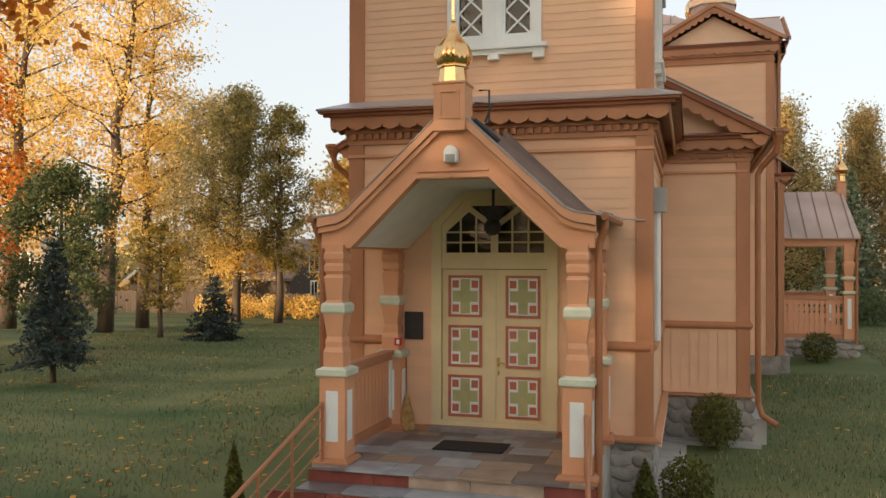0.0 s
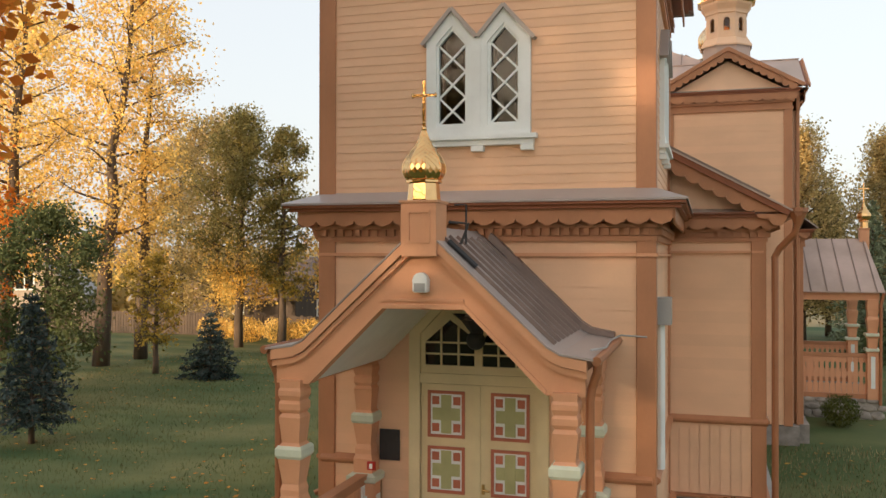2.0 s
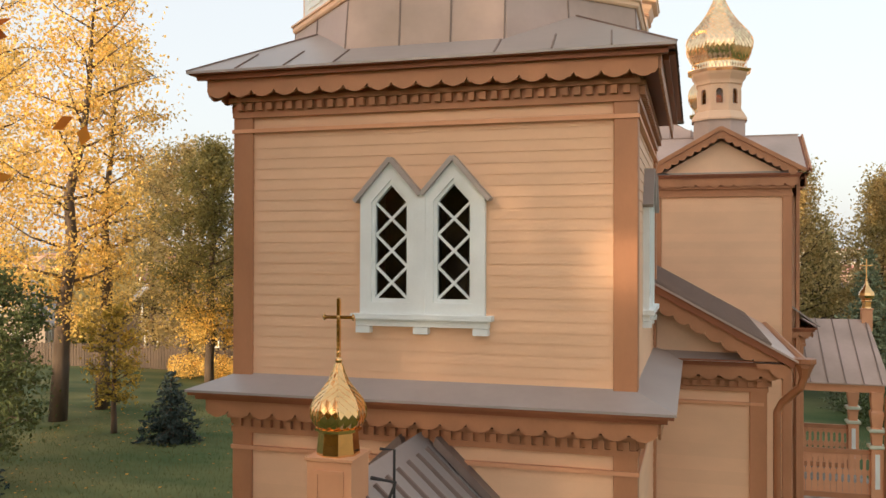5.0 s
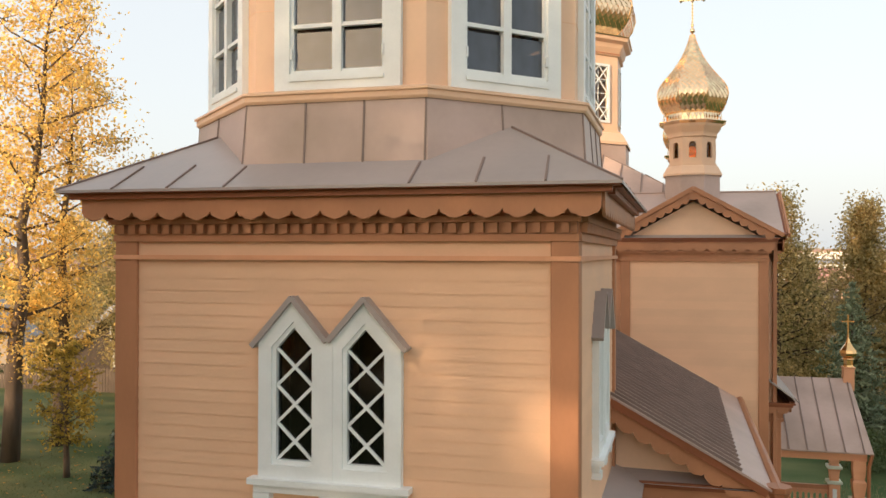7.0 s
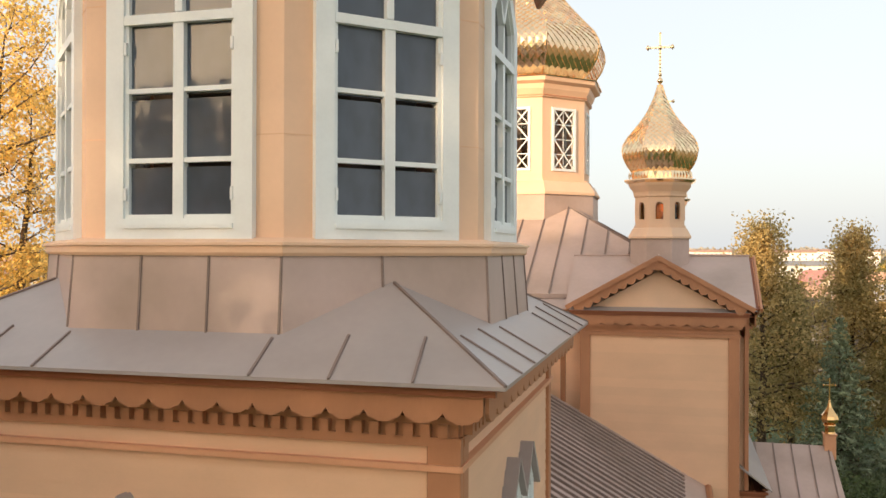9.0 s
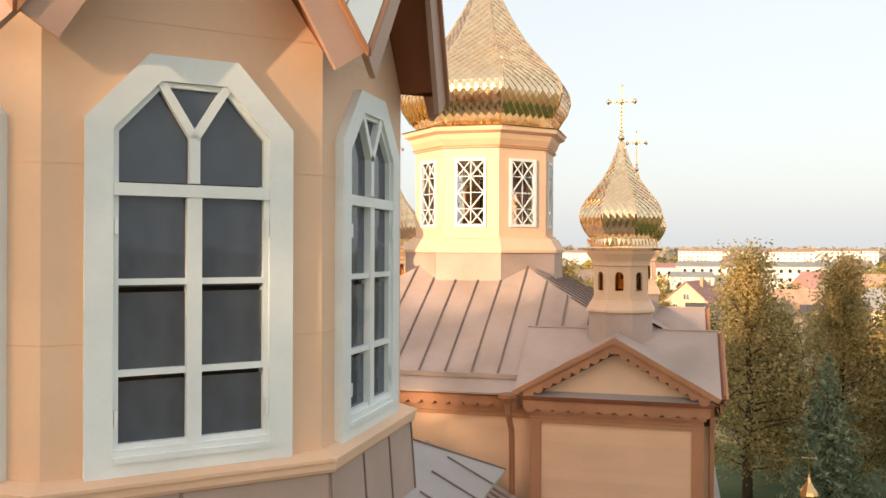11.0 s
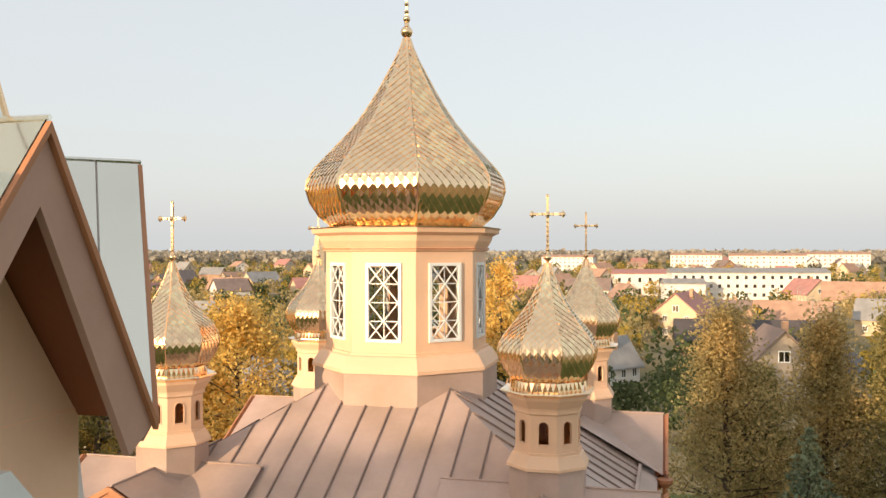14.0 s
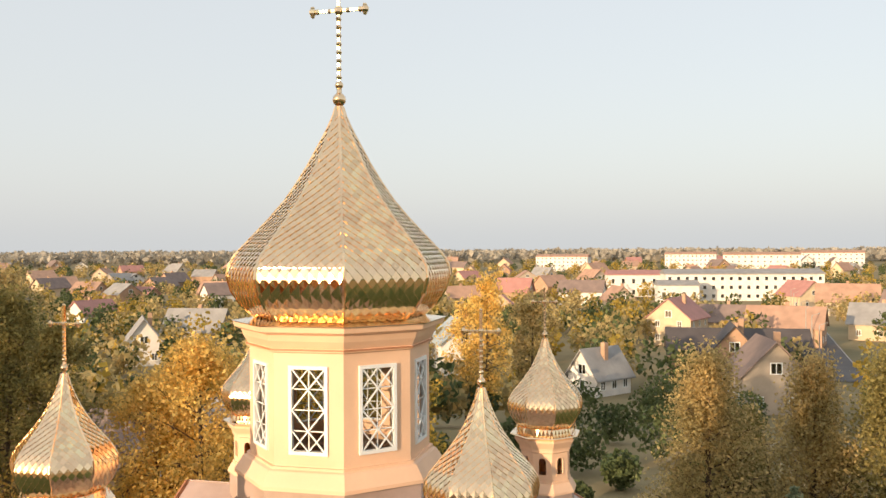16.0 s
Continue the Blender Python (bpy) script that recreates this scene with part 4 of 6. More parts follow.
rings(bm, [(DA + .055, 12.965), (DA + .062, 12.965), (DA + .062, 12.995), (DA + .055, 12.995)], 8, CX, CY, cap=False)
part("cornice_line", bm, BROWN, dome)
bm = BM()
rings(bm, [(DA + .28, 13.355), (DA + .29, 13.37), (DA - .15, 13.42), (DA - .2, 13.36)], 8, CX, CY, cap=False)
part("gilt_flashing", bm, GOLD, dome)
shingled(dome, MAIN, CX, CY, .165, .088, 300, (0, 1))
cross(dome, CX, CY, 17.14, 1.92, arm=.80)
# added dark box that darkens the view through the drum
bm = BM()
box(bm, CX - .10, CX + .10, CY - .10, CY + .10, 10.4, 13.0)
part("interior_shaft", bm, INSIDE, dome)

# small corner dome, built once at the front-right pavilion and copied
sd = thing("small_onion_dome", (PC, CY - PC, 9.3), "small gilded onion dome on a peach octagonal lantern", "onion dome", "corner domes")
sx, sy = PC, CY - PC
bm = BM()
rings(bm, [(.54, 8.9), (.54, 9.82)], 8, sx, sy, cap=False)
part("sheet_plinth", bm, ROOF, sd, "brown sheet-metal plinth")
bm = BM()
rings(bm, [(.58, 9.80), (.58, 9.84), (.50, 9.99), (.48, 10.0), (.48, 10.04), (.4, 10.04)], 8, sx, sy, cap=False)
part("lantern_base", bm, PEACH_PLAIN, sd)
SA = .455
for k in range(8):
    M = facing(sx, sy, 45 * k) @ Matrix.Translation((0, -SA, 0))
    hw = SA * TAN
    bm = BM()
    w, z0, z1 = .085, 10.15, 10.42
    arch = [(w * math.cos(math.pi * i / 6), z1 + w * math.sin(math.pi * i / 6)) for i in range(7)]
    prism(bm, [(-hw, 10.02), (hw, 10.02), (hw, z0), (-hw, z0)], 0, .05, M)
    prism(bm, [(w, z0), (hw, z0), (hw, 10.62), (w, 10.62)], 0, .05, M)
    prism(bm, [(-hw, z0), (-w, z0), (-w, 10.62), (-hw, 10.62)], 0, .05, M)
    for (u0, w0), (u1, w1) in zip(arch, arch[1:]):
        prism(bm, [(u0, w0), (u1, w1), (u1, 10.62), (u0, 10.62)], 0, .05, M)
    part("lantern_wall", bm, PEACH_PLAIN, sd)
    bm = BM()
    ar2 = [(w, z0)] + arch + [(-w, z0)]
    frame_strip(bm, ar2, .014, -.012, .03, M)
    win = part("window", bm, PEACH_PLAIN, sd, "arched amber-glazed lantern window")
    pane(ar2, .035, M, win, GLASS_AMBER)
bm = BM()
rings(bm, [(SA + .005, 10.58), (SA + .03, 10.60), (SA + .03, 10.64), (SA + .04, 10.68), (SA + .12, 10.80), (SA + .13, 10.88), (SA - .1, 10.90)], 8, sx, sy, cap=False)
part("lantern_cornice", bm, PEACH_PLAIN, sd)
crown(sd, sx, sy, SA + .15, 10.87, 11.07, 48)
shingled(sd, SMALL, sx, sy, .105, .056, 90, (0, 1))
cross(sd, sx, sy, 12.84, .92, stout=.019)
for px, py in ((-PC, -PC), (PC, PC), (-PC, PC)):
    copy_thing(sd, Matrix.Translation((CX + px, CY + py, 9.3)))


# ---------- entrance porch ----------
PY = 9.42
porch = thing("entrance_porch", (0, 10.4, 0.2), "gabled peach entrance porch on carved posts", "porch")


def lathe_post(px, py, z0, half=False):
    """Square carved post: panelled pedestal, cap, waisted shaft with a pale collar."""
    post = part("post", (lambda b: (box(b, px - .155, px + .155, py - .155, py + .155, z0 + .06, 2.03), b)[1])(BM()), PORCH, porch)
    lev = [(.15, 2.10), (.155, 2.30), (.13, 2.36), (.135, 2.42), (.115, 2.48), (.155, 2.72), (.16, 2.76), (.155, 2.86), (.12, 2.90), (.145, 3.12), (.15, 3.16), (.12, 3.20), (.15, 3.24), (.15, 3.30), (.13, 3.33), (.155, 3.38), (.155, 3.43), (.14, 3.46), (.145, 3.54)]
    bm = BM()
    rings(bm, [(r * .80, z) for r, z in lev], 4, px, py)
    part("shaft", bm, PORCH, post)
    bm = BM()
    rings(bm, [(.128, 2.74), (.148, 2.77), (.148, 2.84), (.128, 2.87)], 4, px, py)
    part("collar", bm, MINT, post, "pale green collar")
    bm = BM()
    rings(bm, [(.172, 2.02), (.19, 2.04), (.19, 2.10), (.13, 2.13)], 4, px, py)
    part("cap", bm, MINT, post, "pale green pedestal cap")
    for dx, dy in ((0, -1), (1, 0), (-1, 0)):
        bm = BM()
        if dy:
            box(bm, px - .075, px + .075, py - .161, py - .155, z0 + .28, 1.86)
        else:
            x = px + dx * .155
            box(bm, min(x, x + dx * .006), max(x, x + dx * .006), py - .07, py + .07, z0 + .28, 1.86)
        part("panel", bm, WHITE, post, "white painted panel")
    bm = BM()
    rings(bm, [(.22, z0), (.22, z0 + .05), (.18, z0 + .09)], 4, px, py)
    part("foot", bm, BROWN, post)
    return post


for s in (-1, 1):
    lathe_post(s * 1.40, PY, 1.0)
    bm = BM()
    rings(bm, [(.15, .72), (.15, 1.0)], 4, s * 1.40, PY)
    part("pier_block", bm, BROWN, porch)
    bm = BM()
    rings(bm, [(.24, .0), (.24, .66), (.2, .72)], 4, s * 1.42, PY)
    part("stone_pier", bm, GRANITE, porch)
    lathe_post(s * 1.40, 11.40, 1.03)
    # balustrade of cut boards
    M = facing(s * 1.40, 0, 90 * s)
    a, b = sorted((s * (PY + .16), s * 11.24))
    bm = BM()
    box(bm, a, b, -.06, .08, 2.07, 2.13, M)
    box(bm, a, b, -.035, .045, 2.00, 2.07, M)
    rail = part("handrail", bm, BROWN, porch)
    bm = BM()
    box(bm, a, b, -.04, .04, 1.10, 1.22, M)
    part("bottom_rail", bm, BROWN, porch)
    n = 13
    wdt = (b - a) / n
    pick = [(-wdt * .5 + .004, 0), (wdt * .5 - .004, 0), (wdt * .5 - .004, .16), (wdt * .5 - .012, .2), (wdt * .5 - .012, .26), (wdt * .5 - .004, .3), (wdt * .5 - .004, .42), (wdt * .5 - .014, .45), (wdt * .5 - .014, .66), (wdt * .5 - .004, .70), (wdt * .5 - .004, .79), (-wdt * .5 + .004, .79), (-wdt * .5 + .004, .70), (-wdt * .5 + .014, .66), (-wdt * .5 + .014, .45), (-wdt * .5 + .004, .42), (-wdt * .5 + .004, .3), (-wdt * .5 + .012, .26), (-wdt * .5 + .012, .2), (-wdt * .5 + .004, .16)]
    bm = BM()
    prism(bm, pick, -.012, .012)
    me = mesh_of("picket", bm, PORCH)
    for i in range(n):
        piece("picket", me, M @ Vector((a + (i + .5) * wdt, 0, 1.215)), porch, radians(90 * s))
    bm = BM()
    box(bm, s * 1.40 - .045, s * 1.40 + .045, 11.19, 11.25, 1.2, 2.0)
    part("end_strip", bm, WHITE, porch)

# gable front: bargeboards, tympanum, arch edge
EAVE, APEX, EX = 3.78, 5.06, 1.72
k = (APEX - EAVE) / 1.55
for s in (-1, 1):
    bm = BM()
    prism(bm, [(0, 4.96), (s * .18, 4.84), (s * 1.24, 3.86), (s * 1.58, 3.78), (s * 1.58, 3.50), (s * 1.22, 3.50), (s * .42, 4.28), (0, 4.28)], PY - .05, PY + .09)
    part("gable_board", bm, PORCH, porch)
    for d, th, off in ((-.10, .10, .0), (-.06, .06, .11)):
        bm = BM()
        pts = [(0, 5.08 - off), (s * .2, 4.91 - off), (s * 1.24, 3.945 - off), (s * 1.36, 3.885 - off), (s * 1.60, 3.845 - off)]
        out = pts + [(u, w - th) for u, w in pts[::-1]]
        prism(bm, out, PY - .05 + d, PY - .05)
        part("bargeboard", bm, PORCH, porch)
    bm = BM()
    pts = [(0, 4.30), (s * .43, 4.30), (s * 1.22, 3.52)]
    out = [(u, w + .03) for u, w in pts] + [(u + (s * -.015), w - .01) for u, w in pts[::-1]]
    prism(bm, out, PY - .07, PY + .1)
    part("arch_edge", bm, PORCH, porch)
    # ceiling planes
    bm = BM()
    v = [(s * .43, PY + .09, 4.30), (s * 1.22, PY + .09, 3.52), (s * 1.22, 11.52, 3.52), (s * .43, 11.52, 4.30)]
    f = bm.faces.new([bm.verts.new(p) for p in v])
    r = bmesh.ops.extrude_face_region(bm, geom=[f])
    bmesh.ops.translate(bm, verts=[x for x in r["geom"] if isinstance(x, bmesh.types.BMVert)], vec=(0, 0, .03))
    part("sloping_ceiling", bm, WHITE, porch, "white painted sloping porch ceiling")
    bm = BM()
    a, b = sorted((s * 1.24, s * 1.54))
    box(bm, a, b, PY + .1, 11.52, 3.50, 3.68)
    part("wall_plate", bm, PORCH, porch)
    # roof sheet with a kicked eave
    bm = BM()
    prof = [(0, 5.10), (s * .2, 4.935), (s * 1.24, 3.97), (s * 1.36, 3.905), (s * 1.66, 3.865)]
    prism(bm, prof + [(u, w - .02) for u, w in prof[::-1]], PY - .16, 11.53)
    roof = part("roof", bm, ROOF_GREY, porch, "grey-brown standing-seam porch roof")
    for i in range(7):
        y = PY + .12 + i * .28
        bm = BM()
        prism(bm, [(s * .12, 4.99), (s * 1.26, 3.955), (s * 1.29, 3.985), (s * .15, 5.02)], y - .014, y + .014)
        part("seam", bm, SEAM, roof)
    bm = BM()
    prism(bm, [(s * .16, 5.0), (s * 1.24, 3.975), (s * 1.36, 3.91), (s * 1.64, 3.87), (s * 1.64, 3.93), (s * 1.38, 3.98), (s * 1.27, 4.05), (s * .19, 5.08)], 11.36, 11.53)
    part("wall_flashing", bm, SEAM, roof, "dark brown wall flashing")
    bm = BM()
    tube(bm, [(s * 1.69, PY - .12, 3.84), (s * 1.69, 11.4, 3.84)], .045, 8)
    part("gutter", bm, COPPER, porch)
    bm = BM()
    tube(bm, [(s * 1.69, PY + .02, 3.83), (s * 1.68, PY + .02, 3.72), (s * 1.63, PY + .06, 3.58), (s * 1.61, PY + .06, 3.46), (s * 1.61, PY + .06, .75), (s * 1.68, PY + .0, .55), (s * 1.86, PY - .14, .42)], .043, 9)
    part("downpipe", bm, COPPER, porch, "brown painted downpipe")
bm = BM()
box(bm, -.43, .43, PY + .09, 11.52, 4.30, 4.33)
part("flat_ceiling", bm, WHITE, porch)
bm = BM()
box(bm, -.42, .42, PY - .075, PY - .05, 4.36, 4.385)
part("tie_moulding", bm, PORCH, porch)
# pedestal and small cupola
bm = BM()
rings(bm, [(.178, 4.80), (.178, 4.98), (.178, 5.31), (.194, 5.32), (.194, 5.34)], 4, 0, PY - .02)
ped = part("pedestal", bm, PORCH, porch)
bm = BM()
frame_strip(bm, [(-.12, 4.93), (.12, 4.93), (.12, 5.25), (-.12, 5.25)], .03, -.214, -.197, facing(0, PY, 0))
part("pedestal_panel", bm, PORCH, ped)
cup = thing("porch_cupola", (0, PY - .02, 5.34), "small polished gold cupola with a cross", "cupola")
cp = [(.152, 5.34), (.152, 5.355), (.138, 5.51), (.165, 5.52), (.165, 5.54), (.12, 5.545)]
bm = BM()
rings(bm, cp, 8, 0, PY - .02)
part("neck", bm, GOLD_DIM, cup)
shingled(cup, [(.15, 5.54), (.185, 5.575), (.208, 5.63), (.207, 5.69), (.18, 5.755), (.128, 5.82), (.078, 5.885), (.042, 5.96), (.018, 6.03)], 0, PY - .02, .062, .032, 300, (0, 1), GOLD_DIM, GOLD_DIM)
cross(cup, 0, PY - .02, 6.05, .47, False, GOLD_DIM)
# lamp on the gable
lamp = thing("bulkhead_lamp", (0, PY - .12, 4.5), "white rounded outdoor bulkhead lamp, unlit", "lamp")
bm = BM()
arch = [(.075 * math.cos(math.pi * i / 10), 4.57 + .075 * math.sin(math.pi * i / 10)) for i in range(11)]
prism(bm, [(.075, 4.45)] + arch + [(-.075, 4.45)], PY - .16, PY - .055)
bmesh.ops.bevel(bm, geom=bm.edges[:], offset=.012, segments=2, affect='EDGES')
part("housing", bm, WHITE, lamp)
bm = BM()
box(bm, -.055, .055, PY - .166, PY - .158, 4.46, 4.54)
part("lens", bm, GREYBOX, lamp)
# black metal bracket on the roof
br = thing("roof_bracket", (.35, PY + .25, 4.95), "black metal stay on the porch roof", "bracket")
bm = BM()
tube(bm, [(.22, PY + .1, 4.95), (.50, PY + .1, 4.70)], .03, 6)
tube(bm, [(.34, PY + .1, 4.92), (.42, PY + .1, 5.12), (.22, PY + .1, 5.14)], .016, 6)
tube(bm, [(.34, PY + .3, 4.92), (.34, PY + .3, 5.32), (.22, PY + .3, 5.32)], .012, 6)
part("stay", bm, DARKMETAL, br)
# cable from the eave to the wall
cab = thing("cable", (1.9, 11.3, 3.9), "thin grey cable along the porch eave", "cable")
bm = BM()
tube(bm, [(1.60, PY + .2, 3.91), (1.70, 10.0, 3.90), (1.66, 10.8, 3.90), (1.72, 11.4, 3.9), (2.0, 11.5, 3.88)], .011, 5)
part("wire", bm, GREYBOX, cab)

# floor, steps
steps = thing("porch_steps", (0, 9.0, .1), "grey and red granite porch floor and steps", "steps", kind="structure")
bm = BM()
box(bm, -1.56, 1.56, 9.12, 11.54, .0, 1.0)
box(bm, -1.62, 1.62, 8.78, 9.12, .0, .83)
box(bm, -1.95, 1.95, 8.42, 8.78, .0, .66)
box(bm, -1.95, 1.95, 8.06, 8.42, .0, .49)
box(bm, -1.95, 1.95, 7.70, 8.06, .0, .32)
box(bm, -1.95, 1.95, 7.34, 7.70, .0, .15)
core = part("core", bm, MORTAR, steps)
rng = random.Random(3)
for j in range(6):
    x, row = -1.56, 9.10 + j * .40
    while x < 1.55:
        w = min(rng.choice((.3, .4, .5, .6)), 1.56 - x)
        if w < .12:
            break
        bm = BM()
        box(bm, x + .003, x + w - .003, row + (-.04 if j == 0 else .003), min(row + .397, 11.53), 1.0, 1.03 + rng.uniform(0, .002))
        part("tile", bm, rng.choice((GRANITE, GRANITE, GRANITE_BLUE, GRANITE_BLUE, GRANITE_TAN)), steps)
        x += w
for i, (y, z, hw) in enumerate(((8.78, .83, 1.62), (8.42, .66, 1.95), (8.06, .49, 1.95), (7.70, .32, 1.95), (7.34, .15, 1.95))):
    for what in ("tread", "riser"):
        x = -hw
        while x < hw - .01:
            w = min(rng.choice((.4, .55, .7, .8)), hw - x)
            bm = BM()
            if what == "tread":
                box(bm, x + .003, x + w - .003, y - .03, y + .337, z, z + .03)
            else:
                box(bm, x + .003, x + w - .003, y + .318, y + .338, z + .032, z + .166)
            part(what, bm, rng.choice((GRANITE, GRANITE_BLUE, GRANITE_BLUE)) if what == "tread" else rng.choice((GRANITE_RED, GRANITE_RED, GRANITE_TAN, GRANITE)), steps)
            x += w
door_mat = thing("doormat", (-.05, 10.5, 1.03), "black rubber doormat on granite tiles", "doormat")
bm = BM()
box(bm, -.50, .38, 10.26, 10.80, 1.033, 1.047)
bmesh.ops.bevel(bm, geom=bm.edges[:], offset=.005, segments=1, affect='EDGES')
part("mat", bm, RUBBER, door_mat)
for s in (-1, 1):
    hr = thing("stair_handrail", (s * 1.62, 8.4, .3), "rusty brown tubular stair handrail", "handrail", "stair handrails")
    TUBE = COPPER
    a, b = Vector((s * 1.50, PY - .2, 1.72)), Vector((s * 1.75, 7.35, .95))
    bm = BM()
    tube(bm, [a, b, b + Vector((0, -.05, -.1))], .024, 8)
    part("top_rail", bm, TUBE, hr)
    for i in (1, 2, 3):
        bm = BM()
        tube(bm, [a + Vector((0, 0, -.17 * i)), b + Vector((0, 0, -.17 * i))], .011, 6)
        part("mid_rail", bm, TUBE, hr)
    for f, zf in ((0.0, .98), (.33, .7), (.66, .5), (1.0, .15)):
        p = a.lerp(b, f)
        bm = BM()
        tube(bm, [p, (p.x, p.y, max(.1, zf - .05))], .018, 8)
        part("post", bm, TUBE, hr)

# ---------- church door ----------
door = thing("church_door", (0, 11.5, 1.03), "cream double door with painted cross panels, closed", "door")
MD = facing(0, 11.53, 0)
bm = BM()
o = [(-.87, 1.03), (.87, 1.03), (.87, 3.90), (.47, 4.32), (-.47, 4.32), (-.87, 3.90)]
frame_strip(bm, o, .14, -.05, .16, MD)
part("door_frame", bm, CREAM, door)
bm = BM()
box(bm, -.80, .80, -.03, .06, 3.24, 3.36, MD)
part("transom_bar", bm, CREAM, door)
bm = BM()
box(bm, -.88, .88, -.19, .02, 1.03, 1.098, MD)
part("threshold", bm, GRANITE, door, "worn stone threshold")
# fanlight panel with two glazed quadrants
bm = BM()
prism(bm, [(-.76, 3.36), (.76, 3.36), (.76, 3.46), (-.76, 3.46)], .01, .05, MD)
prism(bm, [(-.05, 3.46), (.05, 3.46), (.05, 3.80), (0, 3.76), (-.05, 3.80)], .01, .05, MD)
prism(bm, [(-.34, 4.10), (.34, 4.10), (.34, 4.27), (-.34, 4.27)], .01, .05, MD)
for s in (-1, 1):
    prism(bm, [(s * .76, 3.46), (s * .68, 3.46), (s * .68, 3.74), (s * .36, 4.02), (s * .05, 3.80), (s * .07, 3.90), (s * .341, 4.10), (s * .341, 4.27), (s * .44, 4.27), (s * .76, 3.93)], .01, .05, MD)
part("fanlight_panel", bm, CREAM, door)
pane([(-.32, 4.10), (.32, 4.10), (0, 3.80)], .04, MD, door, GLASS)
for s in (-1, 1):
    pane([(s * .05, 3.46), (s * .68, 3.46), (s * .68, 3.74), (s * .36, 4.02), (s * .05, 3.80)], .04, MD, door, GLASS)
    bm = BM()
    for u in (.25, .47):
        bar(bm, (s * u, 3.46), (s * u, 3.94), .022, .0, .03, MD)
    for z in (3.60, 3.74):
        bar(bm, (s * .05, z), (s * .68, z), .022, .0, .03, MD)
    part("glazing_bars", bm, CREAM, door)
    # leaf
    leaf = part("door_leaf", (lambda b: (box(b, min(0, s * .725) + .004, max(0, s * .725) - .004, .0, .05, 1.05, 3.23, MD), b)[1])(BM()), CREAM, door)
    c = s * .40
    for z in (1.22, 1.90, 2.58):
        bm = BM()
        frame_strip(bm, [(c - .235, z), (c + .235, z), (c + .235, z + .57), (c - .235, z + .57)], .035, -.025, .0, MD)
        part("panel_frame", bm, RED, leaf, "red panel moulding")
        bm = BM()
        box(bm, c - .199, c + .199, -.006, .0, z + .036, z + .534, MD)
        part("panel_field", bm, WHITE, leaf, "white panel field")
        bm = BM()
        box(bm, c - .065, c + .065, -.012, -.007, z + .05, z + .52, MD)
        box(bm, c - .175, c - .066, -.012, -.007, z + .21, z + .36, MD)
        box(bm, c + .066, c + .175, -.012, -.007, z + .21, z + .36, MD)
        part("cross_motif", bm, OLIVE, leaf, "olive painted cross")
        for du in (-1, 1):
            for zz in (z + .07, z + .40):
                bm = BM()
                a = c + du * .135
                box(bm, a - .045, a + .045, -.011, -.007, zz, zz + .10, MD)
                part("corner_square", bm, RED, leaf)
    for z in (1.3, 2.1, 2.95):
        bm = BM()
        box(bm, s * .712 - .012, s * .712 + .012, -.012, 0, z, z + .13, MD)
        part("hinge", bm, CREAM, leaf)
bm = BM()
box(bm, -.03, .03, -.02, .0, 1.05, 3.23, MD)
part("astragal", bm, CREAM, door)
bm = BM()
box(bm, .05, .085, -.016, 0, 1.92, 2.04, MD)
box(bm, .058, .078, -.016, 0, 1.80, 1.86, MD)
tube(bm, [MD @ Vector((.07, -.01, 1.98)), MD @ Vector((.07, -.05, 1.98)), MD @ Vector((.16, -.055, 1.97))], .012, 6)
part("door_handle", bm, BRASS, door, "brass lever handle and plate")
# dark sheet put behind door and fanlight as the unlit inside
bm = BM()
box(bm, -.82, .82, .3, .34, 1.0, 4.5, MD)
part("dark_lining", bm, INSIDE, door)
# dark lamp under the porch ceiling
pl = thing("porch_lantern", (.05, 10.9, 4.0), "dark round lantern hanging in the porch", "lamp")
bm = BM()
bmesh.ops.create_uvsphere(bm, u_segments=14, v_segments=9, radius=.115, matrix=Matrix.Translation((.03, 11.3, 3.80)))
part("globe", bm, DARKMETAL, pl, smooth=True)
bm = BM()
rings(bm, [(.05, 3.86), (.17, 4.02), (.19, 4.05), (.02, 4.06), (.02, 4.31)], 10, .04, 11.3)
part("bracket", bm, DARKMETAL, pl)
# notice plaque, alarm box, broom
plq = thing("wall_plaque", (-1.12, 11.5, 2.3), "dark blank notice plaque beside the door", "plaque")
bm = BM()
box(bm, -1.26, -1.0, 11.49, 11.52, 2.26, 2.64)
part("plate", bm, DARKMETAL, plq)
ab = thing("fire_alarm_box", (-1.34, 11.2, 2.14), "small red fire alarm call box", "alarm box")
bm = BM()
box(bm, -1.40, -1.30, 11.36, 11.40, 2.14, 2.24)
bmesh.ops.translate(bm, verts=bm.verts[:], vec=(.10, -.19, .06))
part("case", bm, mat("alarm_red", (.5, .03, .02), .4), ab)
bm = BM()
box(bm, -1.27, -1.23, 11.163, 11.169, 2.22, 2.28)
part("window", bm, WHITE, ab)
bro = thing("broom", (-1.22, 11.35, 1.03), "straw broom standing in the corner", "broom")
bm = BM()
tube(bm, [(-1.20, 11.40, 1.45), (-1.24, 11.50, 2.0)], .012, 6)
part("handle", bm, mat("broom_wood", (.3, .17, .08), .7), bro)
bm = BM()
rings(bm, [(.12, 1.04), (.10, 1.2), (.05, 1.40), (.025, 1.5)], 10, -1.19, 11.37)
part("bristles", bm, mat("straw", (.42, .26, .10), .9, vary=.3, scale=20, fine=120, bump=.6), bro)

